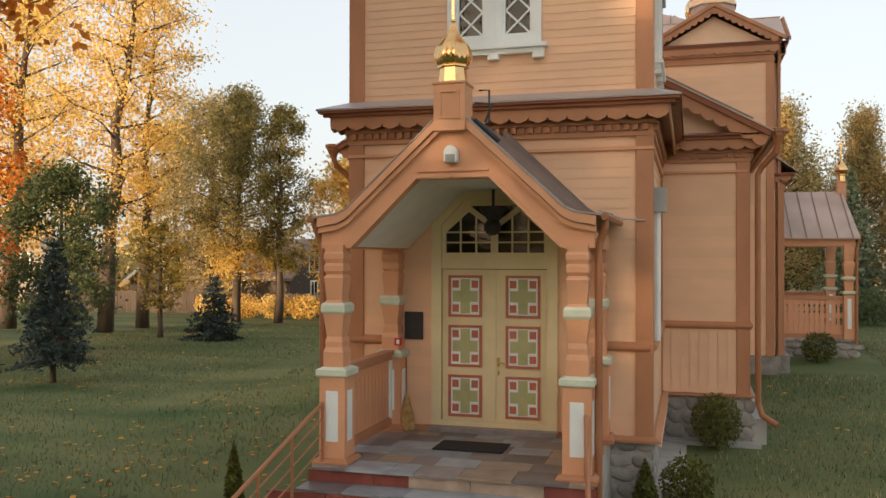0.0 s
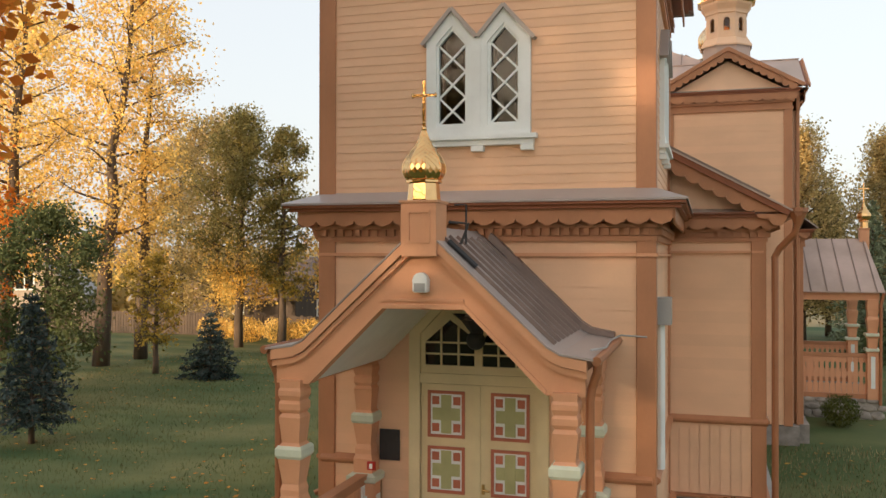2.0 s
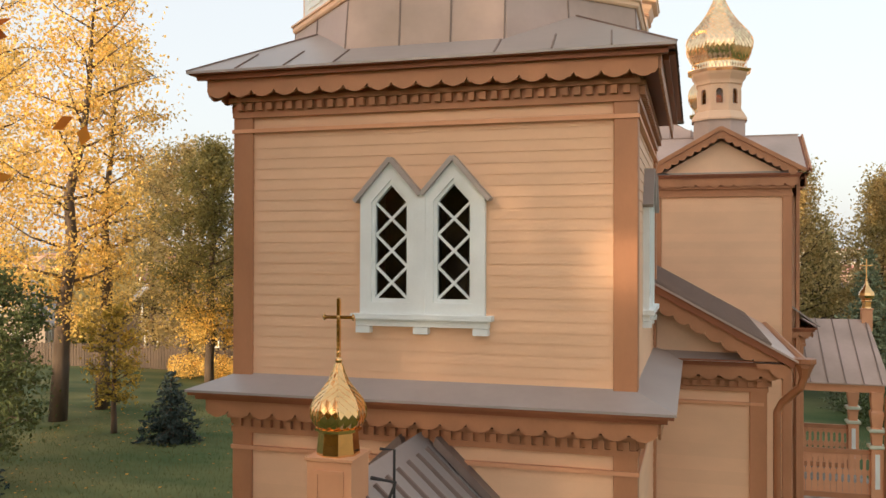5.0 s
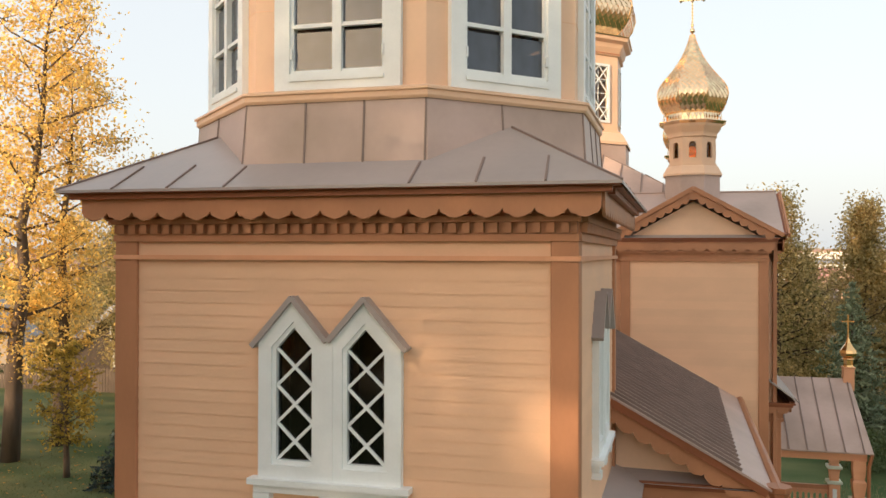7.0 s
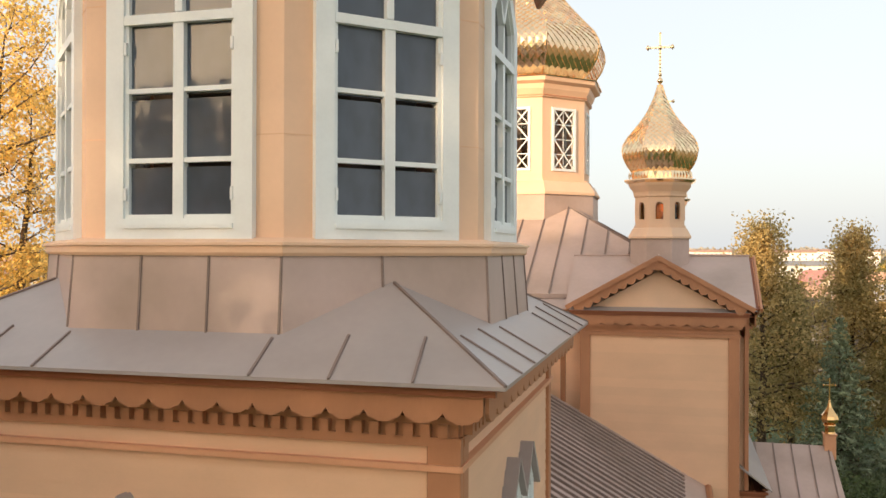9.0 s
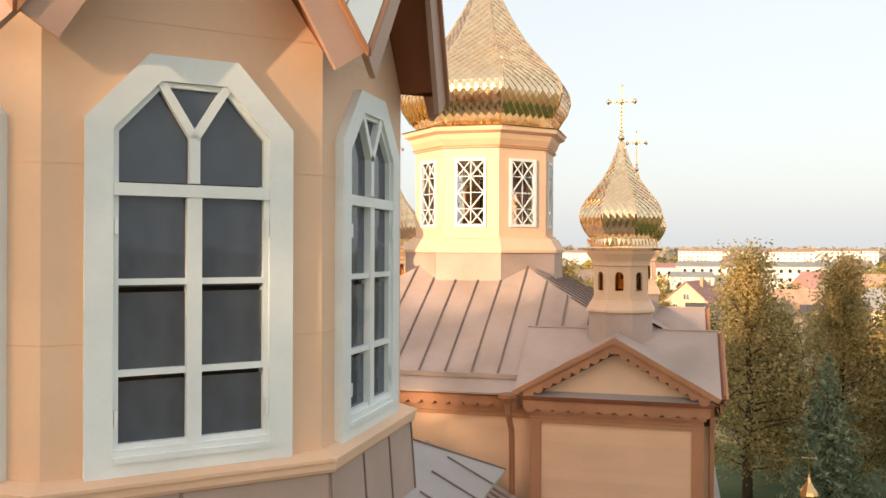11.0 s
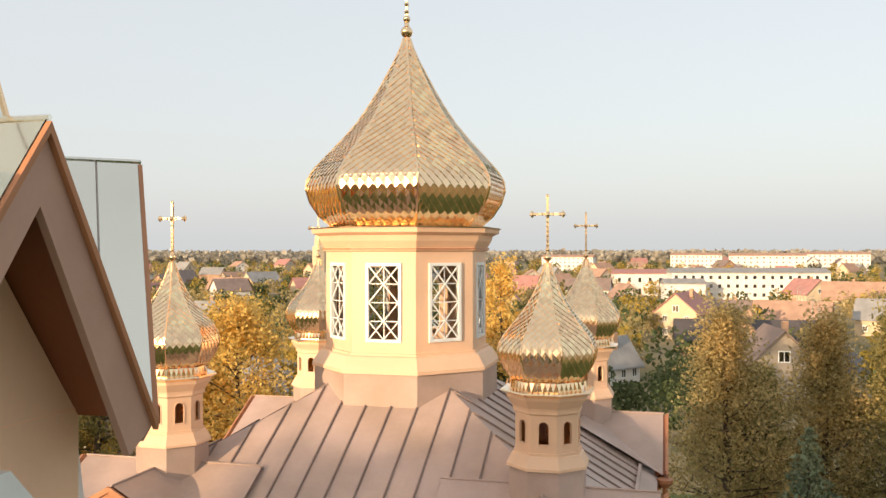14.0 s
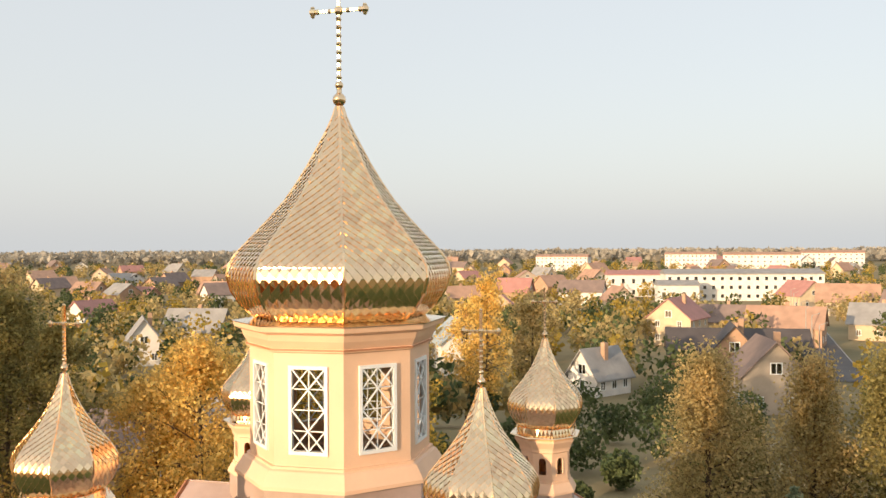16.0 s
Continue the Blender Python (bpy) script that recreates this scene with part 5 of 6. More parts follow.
# ---------- side porch ----------
sp = thing("side_porch", (5.8, 26.9, .7), "small side porch with a metal roof and cut-board railing", "porch")
SX0, SX1, SY0, SY1 = 4.72, 6.72, 25.35, 28.5
bm = BM()
box(bm, SX0, SX1 + .1, SY0 - .1, SY1 + .1, .4, 1.22)
part("foundation", bm, MORTAR, sp)
rubble(sp, SX0, SX1 + .1, SY0 - .11, .5, 1.2, 6)
ridge = (SY0 + SY1) / 2
for y0, y1 in ((SY0 - .25, ridge), (SY1 + .25, ridge)):
    bm = BM()
    v = [(SX0 - .2, y0, 3.92), (SX1 + .18, y0, 3.92), (SX1 + .0, y1, 5.28), (SX0 - .2, y1, 5.28)]
    f = bm.faces.new([bm.verts.new(p) for p in v])
    r = bmesh.ops.extrude_face_region(bm, geom=[f])
    bmesh.ops.translate(bm, verts=[x for x in r["geom"] if isinstance(x, bmesh.types.BMVert)], vec=(0, 0, -.03))
    roof = part("roof", bm, ROOF, sp, "brown-grey standing-seam metal roof")
    for i in range(6):
        x = SX0 + .1 + i * .38
        bm = BM()
        tube(bm, [(x, y0, 3.935), (x - .06, y1, 5.295)], .016, 4)
        part("seam", bm, SEAM, roof)
bm = BM()
prism(bm, [(SY0, 3.80), (SY1, 3.80), (ridge, 5.15)], SX1 - .05, SX1 + .02, Matrix(((0, 1, 0, 0), (1, 0, 0, 0), (0, 0, 1, 0), (0, 0, 0, 1))))
part("gable_board", bm, PORCH, sp)
for y in (SY0, SY1):
    bm = BM()
    box(bm, SX0, SX1 + .08, y - .07, y + .07, 3.70, 3.9)
    part("beam", bm, PORCH, sp)
    bm = BM()
    box(bm, SX0, SX1, y - .05, y + .05, 2.26, 2.36)
    part("handrail", bm, BROWN, sp)
    bm = BM()
    box(bm, SX0, SX1, y - .045, y + .045, 1.22, 1.34)
    part("bottom_rail", bm, BROWN, sp)
    n = 15
    wdt = (SX1 - SX0) / n
    bm = BM()
    h = wdt / 2
    prism(bm, [(-h + .004, 0), (h - .004, 0), (h - .004, .25), (h - .03, .28), (h - .03, .42), (h - .004, .45), (h - .004, .55), (h - .035, .58), (h - .035, .78), (h - .004, .82), (h - .004, .93), (-h + .004, .93), (-h + .004, .82), (-h + .035, .78), (-h + .035, .58), (-h + .004, .55), (-h + .004, .45), (-h + .03, .42), (-h + .03, .28), (-h + .004, .25)], -.012, .012)
    me = mesh_of("picket", bm, PORCH)
    for i in range(n):
        piece("picket", me, (SX0 + (i + .5) * wdt, y, 1.335), sp)
    for x in (SX1 - .08, SX0 + .1):
        post = part("post", (lambda b: (rings(b, [(.13, 1.22), (.13, 2.40), (.16, 2.42), (.16, 2.48), (.1, 2.5), (.12, 2.75), (.15, 2.8), (.15, 2.86), (.10, 2.9), (.14, 3.2), (.14, 3.25), (.11, 3.3), (.13, 3.5), (.13, 3.72)], 4, x, y), b)[1])(BM()), PORCH, sp)
        for z in (2.42, 2.80):
            bm = BM()
            rings(bm, [(.165, z), (.18, z + .02), (.18, z + .06), (.165, z + .08)], 4, x, y)
            part("collar", bm, MINT, post, "pale collar")
        bm = BM()
        box(bm, x - .05, x + .05, y - .136, y - .13, 1.5, 2.3)
        part("panel", bm, WHITE, post, "white panel")
bm = BM()
tube(bm, [(SX1 + .16, SY0 - .2, 3.9), (SX1 + .1, SY0 - .16, 3.6), (SX1 + .08, SY0 - .16, 1.1)], .04, 8)
part("downpipe", bm, COPPER, sp)
bm = BM()
rings(bm, [(.12, 5.0), (.12, 5.52), (.14, 5.53), (.14, 5.56)], 4, SX1 - .02, ridge)
part("pedestal", bm, PORCH, sp)
sc = thing("side_porch_cupola", (SX1 - .02, ridge, 5.56), "small polished gold cupola with a cross", "cupola")
bm = BM()
rings(bm, [(.11, 5.56), (.10, 5.60), (.10, 5.72), (.13, 5.74), (.12, 5.76)], 8, SX1 - .02, ridge)
part("neck", bm, GOLD_DIM, sc)
bm = BM()
rings(bm, [(.10, 5.76), (.16, 5.82), (.175, 5.88), (.16, 5.95), (.10, 6.04), (.05, 6.13), (.02, 6.25)], 8, SX1 - .02, ridge)
part("bulb", bm, GOLD_DIM, sc)
cross(sc, SX1 - .02, ridge, 6.27, .5, False, GOLD_DIM)


# ---------- ground ----------
def lift(x, y):
    t = max(0.0, min(1.0, (y - 9) / 17))
    w = max(0.0, min(1.0, (-4 - x) / 6))   # the lawn on the far side of the tower lies lower
    w = w * w * (3 - 2 * w)
    return (0.72 * (1 - w) + .08 * w) * t * t * (3 - 2 * t) - w * .022 * max(0.0, y - 30) + .06 * noise.noise(Vector((x * .12, y * .12, 0))) * (0 if abs(x) < 5 and 6 < y < 32 else 1)


def fall(x, y):
    """The town lies about five metres below the church."""
    if y < 12:
        return 0.0
    r = math.hypot(x - 5, y - 12)
    a, b = max(0.0, min(1.0, (r - 62) / 40)), max(0.0, min(1.0, (r - 420) / 320))
    return -5.5 * a * a * (3 - 2 * a) * (1 - b)


GRASS = mat("lawn_grass", (0.040, 0.102, 0.020), 0.9, vary=0.30, scale=0.30, fine=18, bump=0.6, stretch=(.6, 1.5, 1), second=(0.115, 0.12, 0.045))
MEADOW = mat("town_ground", (0.17, 0.16, 0.075), 0.95, vary=0.3, scale=0.02, fine=0.35, bump=0.3, second=(0.30, 0.23, 0.12))
BLADE = leafy("grass_blades", (0.05, 0.10, 0.03), (0.15, 0.13, 0.06), 0.7, .25)
xs = sorted({*[v * 2 for v in range(-25, 26)], -450, -350, -180, -140, -90, -80, -70, -60, 60, 70, 80, 90, 140, 180, -3500, -1500, -600, -250, -110, 110, 250, 600, 1500, 3500})
ys = sorted({*[v * 2 for v in range(-25, 36)], 75, 80, 85, 90, 95, 100, 105, 150, 300, 420, 600, 700, 800, -2500, -900, -300, -100, 110, 200, 500, 1500, 4000})
gv = [(x, y, (lift(x, y) if abs(x) < 60 and -60 < y < 80 else .5) + fall(x, y)) for y in ys for x in xs]
gf = [(j * len(xs) + i, j * len(xs) + i + 1, (j + 1) * len(xs) + i + 1, (j + 1) * len(xs) + i) for j in range(len(ys) - 1) for i in range(len(xs) - 1)]
me = bpy.data.meshes.new("ground")
me.from_pydata(gv, [], gf)
me.materials.append(GRASS)
me.materials.append(MEADOW)
for p in me.polygons:
    c = p.center
    p.material_index = 0 if abs(c.x) < 40 and -40 < c.y < 56 else 1
me.shade_smooth()
tagged(new("ground", me), "autumn lawn with dry patches and worn streaks", "ground", kind="structure")

rs = np.random.RandomState(5)


def scatter(name, pts, size, material, label, upright=True, flat=.0):
    """Many small blades or leaves in one mesh."""
    n = len(pts)
    a = rs.rand(n) * 2 * math.pi
    d = np.stack([np.cos(a), np.sin(a), np.zeros(n)], 1)
    s = size * (.6 + .8 * rs.rand(n))[:, None]
    P = np.array(pts)
    if upright:
        lean = (rs.rand(n, 3) - .5) * .8
        lean[:, 2] = 1
        V = np.stack([P - d * s * .09, P + d * s * .09, P + lean * s], 1).reshape(-1, 3)
        F = np.arange(n * 3).reshape(-1, 3)
    else:
        e = np.stack([-np.sin(a), np.cos(a), (rs.rand(n) - .5) * flat], 1)
        d[:, 2] = (rs.rand(n) - .5) * flat
        P[:, 2] += .015
        V = np.stack([P - d * s * .5, P - e * s * .38, P + d * s * .5, P + e * s * .38], 1).reshape(-1, 3)
        F = np.arange(n * 4).reshape(-1, 4)
    m = bpy.data.meshes.new(name)
    m.from_pydata(V.tolist(), [], F.tolist())
    m.materials.append(material)
    return tagged(new(name, m), label, name.replace("_", " "), kind="stuff")


pts = []
while len(pts) < 70000:
    r = rs.rand(3)
    x, y = (-22 + 20 * r[0], 8 + 34 * r[1] ** 1.3) if r[2] < .75 else (2.4 + 8 * r[0], 10 + 20 * r[1])
    if (x > -4.2 and x < 3.8 and y > 6.5) and not (x > 2.6 and y < 15) or (3.8 <= x < 7.2 and 22 < y < 30):
        continue
    pts.append((x, y, lift(x, y) - .01))
scatter("grass", pts, .075, BLADE, "short autumn lawn grass")
STRAW = leafy("dry_grass", (0.24, 0.20, 0.10), (0.36, 0.30, 0.17), 0.8, .25)
pts = [(x, y, lift(x, y) - .005) for x, y in zip(2.9 + 13 * rs.rand(26000), 10 + 26 * rs.rand(26000)) if not (x < 3.9 and y > 15.2) and not (x < 7.4 and y > 22)]
scatter("dry_grass", pts, .085, STRAW, "dry straw-coloured grass along the church wall")
LITTER = leafy("fallen_leaves", (0.42, 0.16, 0.03), (0.5, 0.28, 0.06), 0.7, .1)
pts = []
for cx, cy, sp_, n in ((-7, 13, 2.5, 260), (-5.5, 9, 2.0, 220), (-14, 22, 4, 260), (-20, 33, 4, 500), (-9, 18, 4, 120), (5, 14, 3, 60), (7, 20, 3, 60)):
    for _ in range(n):
        x, y = cx + rs.randn() * sp_, cy + rs.randn() * sp_
        if x > -2.6 and x < 4 and y > 6:
            continue
        pts.append((x, y, lift(x, y)))
scatter("fallen_leaves", pts, .10, LITTER, "orange fallen leaves on the lawn", False, .5)
# blind path round the foundation
pv = thing("blind_path", (2.6, 13, .1), "weathered concrete strip along the foundation", "path", kind="structure")
for x0, x1, y0, y1 in ((1.7, 2.5, 9.7, 11.5), (2.1, 2.5, 11.51, 15.29), (2.1, 3.7, 15.3, 15.58), (3.56, 3.8, 15.6, 22.0)):
    zb = lift(x1, y1)
    bm = BM()
    box(bm, x0, x1, y0, y1, -.2, zb + .05)
    part("slab", bm, CONCRETE, pv)

# ---------- trees ----------
BARK = mat("bark", (0.10, 0.075, 0.055), 0.95, vary=0.35, scale=3, fine=18, bump=0.9, stretch=(1, 1, .25))
L_YELLOW = leafy("yellow_leaves", (0.78, 0.50, 0.11), (0.86, 0.66, 0.25), 0.5, .5)
L_GREENGOLD = leafy("green_gold_leaves", (0.29, 0.25, 0.06), (0.60, 0.40, 0.08), 0.55, .5)
L_OLIVE = leafy("olive_leaves", (0.22, 0.21, 0.085), (0.36, 0.30, 0.11), 0.55, .5)
L_GREEN = leafy("green_leaves", (0.075, 0.11, 0.05), (0.13, 0.15, 0.06), 0.55, .3)
L_ORANGE = leafy("orange_red_leaves", (0.66, 0.17, 0.03), (0.75, 0.32, 0.05), 0.5, .6)
L_BROWN = leafy("brown_green_leaves", (0.40, 0.35, 0.165), (0.58, 0.43, 0.19), 0.6, .55)
L_SPRUCE = leafy("blue_spruce_needles", (0.035, 0.055, 0.055), (0.06, 0.085, 0.08), 0.6, .1)
L_FIR = leafy("green_conifer_needles", (0.20, 0.25, 0.16), (0.31, 0.34, 0.20), 0.6, .3)
# skyline leaves: distance haze is mixed into their base colour
L_HAZED = leafy("haze_paled_leaves", (0.36, 0.33, 0.27), (0.46, 0.42, 0.34), 0.7, .4)
L_THUJA = leafy("thuja_foliage", (0.06, 0.085, 0.02), (0.14, 0.13, 0.03), 0.6, .15)


def limbs(rng, h, base, rad, profile, count, lean):
    """Trunk and limb lines, with the spots where leaves grow."""
    lines, spots = [], []
    top = Vector((lean[0], lean[1], h))
    trunk = []
    for i in range(9):
        f = i / 8
        trunk.append(Vector((lean[0] * f ** 1.3, lean[1] * f ** 1.3, h * f)) + Vector((rng.gauss(0, .05), rng.gauss(0, .05), 0)) * h * .07 * min(f, 1 - f) * 4)
    lines.append((trunk, h * .018 + .05, .015))
    for i in range(count):
        f = base / h + (1 - base / h) * ((i + rng.random()) / count)
        z = f * 8
        k = min(7, int(z))
        p = trunk[k].lerp(trunk[k + 1], z - k)
        g = (f - base / h) / (1 - base / h)
        reach = rad * profile(g) * rng.uniform(.7, 1.15)
        a = i * 2.4 + rng.uniform(-.5, .5)
        up = rng.uniform(.25, .75) * (.4 + g)
        d = Vector((math.cos(a), math.sin(a), up)).normalized()
        e1 = p + d * reach * .55 + Vector((rng.gauss(0, .1), rng.gauss(0, .1), 0)) * reach * .3
        e2 = p + d * reach + Vector((0, 0, rng.uniform(-.15, .2) * reach))
        lines.append(([p, e1, e2], .05 * (1 - g * .7) * h / 12 + .012, .008))
        for _ in range(5):
            q = p.lerp(e2, rng.uniform(.3, .97))
            t = q + Vector((rng.gauss(0, 1), rng.gauss(0, 1), rng.gauss(.15, .6))).normalized() * reach * rng.uniform(.2, .45)
            lines.append(([q, t], .018, .005))
            spots += [q.lerp(t, .6), t]
        spots += [e1.lerp(e2, .5), e2]
    spots.append(top)
    return lines, spots


def leaf_mesh(name, P, size, rng, shape=.62, droop=0.0):
    n = len(P)
    u = rng.randn(n, 3)
    u[:, 2] -= droop
    u /= np.linalg.norm(u, axis=1)[:, None]
    w = rng.randn(n, 3)
    w -= u * (w * u).sum(1)[:, None]
    w /= np.linalg.norm(w, axis=1)[:, None]
    s = size * (.55 + .9 * rng.rand(n))[:, None]
    V = np.stack([P - u * s * .5, P + w * s * .5 * shape, P + u * s * .5, P - w * s * .5 * shape], 1).reshape(-1, 3)
    m = bpy.data.meshes.new(name)
    m.from_pydata(V.tolist(), [], np.arange(n * 4).reshape(-1, 4).tolist())
    return m


OVAL = lambda g: math.sin(math.pi * min(1, .12 + .88 * g)) ** .6
TALL = lambda g: .55 + .45 * math.sin(math.pi * g)
PEAK = lambda g: max(.06, 1 - g) ** .8 * (.55 + .45 * min(1, g * 4))
CONE = lambda g: max(.06, 1 - g) ** .8


def tree(kind, x, y, h, base, rad, leaf, n, size, seed, label, profile=OVAL, lean=(0, 0), count=26, spread=.42, z=None, group="", low=None):
    rng, nrg = random.Random(seed), np.random.RandomState(seed)
    ob = thing(kind, (x, y, (lift(x, y) if z is None else z) - .05), label, kind.replace("_", " "), group)
    lines, spots = limbs(rng, h, base, rad, profile, count, lean)
    bm = BM()
    for pts_, r0, r1 in lines:
        tube(bm, pts_, r0, 7 if r0 > .08 else 5, r1)
    me_ = mesh_of("trunk", bm, BARK, True)
    t = new("trunk", me_)
    t.parent = ob
    S = np.array([tuple(s) for s in spots])
    idx = nrg.randint(0, len(S), n)
    P = S[idx] + np.clip(nrg.randn(n, 3), -1.5, 1.5) * rad * spread * .26 * (.4 + nrg.rand(n, 1))
    P = P[P[:, 2] > base * .8]
    layers = [("crown", P, leaf)]
    if low:   # lower branches turn colour first
        under = P[:, 2] + nrg.randn(len(P)) * .9 < low[1]
        layers = [("crown", P[~under], leaf), ("lower_crown", P[under], low[0])]
    for nm, Q, lf in layers:
        m = leaf_mesh(nm, Q, size, nrg)
        m.materials.append(lf)
        c = new(nm, m)
        c.parent = ob
    return ob


def spruce(kind, x, y, h, rad, leaf, seed, label, base=.3, dens=1.0, size=.16, z=None):
    rng, nrg = random.Random(seed), np.random.RandomState(seed)
    ob = thing(kind, (x, y, (lift(x, y) if z is None else z) - .05), label, kind.replace("_", " "))
    bm = BM()
    tube(bm, [(0, 0, 0), (0, 0, h * .5), (0, 0, h * .98)], h * .014 + .03, 7, .01)
    P = []
    tiers = int(h / .22)
    for i in range(tiers):
        f = i / tiers
        zt = base + (h - base) * f
        reach = rad * (1 - f) ** .85 * rng.uniform(.85, 1.12) + .05
        k = max(4, int(9 * (1 - f * .5)))
        for j in range(k):
            a = 2 * math.pi * (j + rng.random() * .7) / k + i * .7
            L = reach * rng.uniform(.75, 1.15)
            e = Vector((math.cos(a) * L, math.sin(a) * L, -.16 * L + rng.uniform(-.03, .08)))
            tube(bm, [(0, 0, zt), (e.x * .6, e.y * .6, zt + e.z * .4 + .03), (e.x, e.y, zt + e.z)], .016 * (1 - f) + .005, 4, .003)
            m = int((10 + 38 * L) * dens)
            for q in nrg.rand(m):
                q = .15 + .85 * q
                w = .16 * L * (1.15 - q) + .03
                P.append((e.x * q + nrg.randn() * w, e.y * q + nrg.randn() * w, zt + e.z * q + nrg.randn() * .045))
    t = new("trunk", mesh_of("trunk", bm, BARK, True))
    t.parent = ob
    m = leaf_mesh("crown", np.array(P), size, nrg, .38)
    m.materials.append(leaf)
    c = new("crown", m)
    c.parent = ob
    return ob


Y = "tall linden tree with thin yellow autumn leaves"
tree("linden_tree", -22.5, 33.2, 18.6, 4.0, 3.2, L_YELLOW, 15000, .15, 11, Y, TALL, (1.5, .5), 34, .6)
tree("linden_tree", -22.8, 36.4, 15.8, 4.5, 2.4, L_YELLOW, 11000, .15, 12, Y, TALL, (.6, 0), 34, .6)
tree("linden_tree", -28.0, 33.5, 19.0, 5.0, 3.8, L_YELLOW, 15000, .15, 13, Y, TALL, (1.2, .4), 34, .6)
tree("linden_tree", -33.0, 39.0, 17.0, 4.0, 4.0, L_YELLOW, 15000, .17, 14, Y, TALL, (.2, .4), 28, .6)
G = "broad tree with green crown and yellowing lower branches"
tree("alder_tree", -22.0, 44.0, 12.6, 2.3, 3.0, L_OLIVE, 26000, .15, 21, G, OVAL, (.3, 0), 40, .5, low=(L_YELLOW, 5.0))
tree("alder_tree", -19.0, 43.2, 11.6, 2.6, 1.9, L_OLIVE, 12000, .15, 22, G, OVAL, (.2, 0), 32, .5, low=(L_GREENGOLD, 3.6))
tree("maple_tree", -22.0, 24.2, 9.8, 1.6, 2.9, L_ORANGE, 12000, .17, 31, "maple with fiery orange-red autumn leaves", OVAL, (0, 0), 30, .5)
tree("oak_tree", -16.9, 23.6, 5.9, 1.0, 2.0, L_GREEN, 14000, .12, 41, "rounded dark green young oak", OVAL, (0, 0), 30, .5)
tree("sapling", -18.6, 31.6, 4.6, 1.1, 1.35, L_GREENGOLD, 2600, .14, 42, "slender young tree with olive leaves", OVAL, (0, 0), 22, .5)
tree("maple_tree", -6.1, 6.6, 9.0, 6.4, 3.4, L_ORANGE, 26000, .15, 32, "overhanging maple with orange-red autumn leaves", OVAL, (.6, -.2), 34, .5)
spruce("blue_spruce", -13.6, 19.3, 3.9, 1.15, L_SPRUCE, 51, "young blue spruce with a bare foot on the lawn", .65, .9)
spruce("blue_spruce", -15.6, 30.8, 2.7, 1.15, L_SPRUCE, 52, "dense young blue spruce on the lawn", .12, 1.4)
T = "autumn tree with brown-green leaves behind the church"
for i, (x, y, h, r) in enumerate(((6.9, 44.9, 9.7, 3.6), (10.6, 45.9, 9.5, 2.9), (13.2, 45.6, 9.9, 3.3), (16.4, 46.5, 11.0, 3.0), (19.5, 50.0, 11.5, 3.0), (8.6, 49.5, 7.0, 2.0), (24, 48, 11, 3.4))):
    tree("linden_tree", x, y, h, 1.2, r, (L_BROWN, L_BROWN, L_OLIVE)[i % 3], 24000, .13, 60 + i, T, PEAK, (0, 0), 56, .5)
spruce("fir_tree", 9.3, 41.2, 6.6, 1.9, L_FIR, 71, "dark green conifer behind the church", .3, .8, .20)
spruce("fir_tree", 12.8, 40.6, 6.6, 1.9, L_FIR, 72, "dark green conifer behind the church", .3, .8, .20)
spruce("fir_tree", 16.2, 39.8, 7.2, 2.0, L_FIR, 73, "dark green conifer behind the church", .3, .8, .20)
for i, (x, y, h, r, lf) in enumerate(((-13.6, 45.5, 10.6, 3.0, L_YELLOW), (-10.6, 48.5, 9.5, 2.6, L_GREENGOLD), (-16.6, 47.0, 8.8, 2.8, L_YELLOW), (-26.5, 49.0, 13.5, 3.6, L_BROWN), (-31, 52, 12.5, 3.6, L_BROWN), (-7.0, 52.0, 8.0, 2.4, L_GREENGOLD))):
    tree("ash_tree", x, y, h, 1.6, r, lf, 15000, .18, 80 + i, "bushy autumn tree with golden and green leaves", OVAL, (0, 0), 36, .55)
for i, (x, y, h, r, lf) in enumerate(((-10.5, 92, 13.5, 2.6, L_YELLOW), (-7.0, 97, 12, 2.4, L_BROWN), (-14.0, 99, 12.0, 2.6, L_YELLOW))):
    tree("birch_tree", x, y, h, 2.5, r, lf, 5000, .30, 95 + i, "tall birch with thin golden leaves", TALL, (0, 0), 30, .6, z=.5 + fall(x, y))
# unseen trees added sunward to shade the front: (aside, away, height, spread) from the tower, looking along the sun
SIDE = Vector((-math.cos(radians(SUN_AZ)), math.sin(radians(SUN_AZ))))
AWAY = Vector((-math.sin(radians(SUN_AZ)), -math.cos(radians(SUN_AZ))))
for i, (a, d, h, r) in enumerate(((9.0, 55.2, 18.3, 4.4), (5.3, 52.1, 19.0, 4.0), (3.1, 48.4, 18.8, 3.8), (-.5, 50.6, 20.2, 4.0), (-5.6, 46.1, 17.0, 3.4), (2.4, 58.6, 20.6, 3.8), (-.5, 58.9, 20.6, 4.0), (-5.8, 56.4, 18.6, 3.6), (-10.4, 56.2, 16.4, 3.6), (-2.8, 54, 18.6, 3.6), (1.2, 44, 15.0, 3.4), (-10.8, 47.8, 16.0, 4.2), (-15.5, 42.4, 14.5, 4.4), (-22.1, 43.8, 13.5, 4.6), (14.5, 48, 13.0, 4.6), (21.5, 50, 9.5, 4.8), (30, 47, 9.0, 4.8), (38.5, 50, 9.0, 4.8), (46, 48, 8.5, 4.6))):
    p = Vector((0, 13)) + SIDE * a + AWAY * d
    tree("linden_tree", p.x, p.y, h, 1.5, r, L_GREENGOLD, 3300 if h > 17.9 else 8000, .42, 120 + i, "unseen tall linden with yellow-green leaves, added for shade", OVAL, (0, 0), 40, .5, z=0)


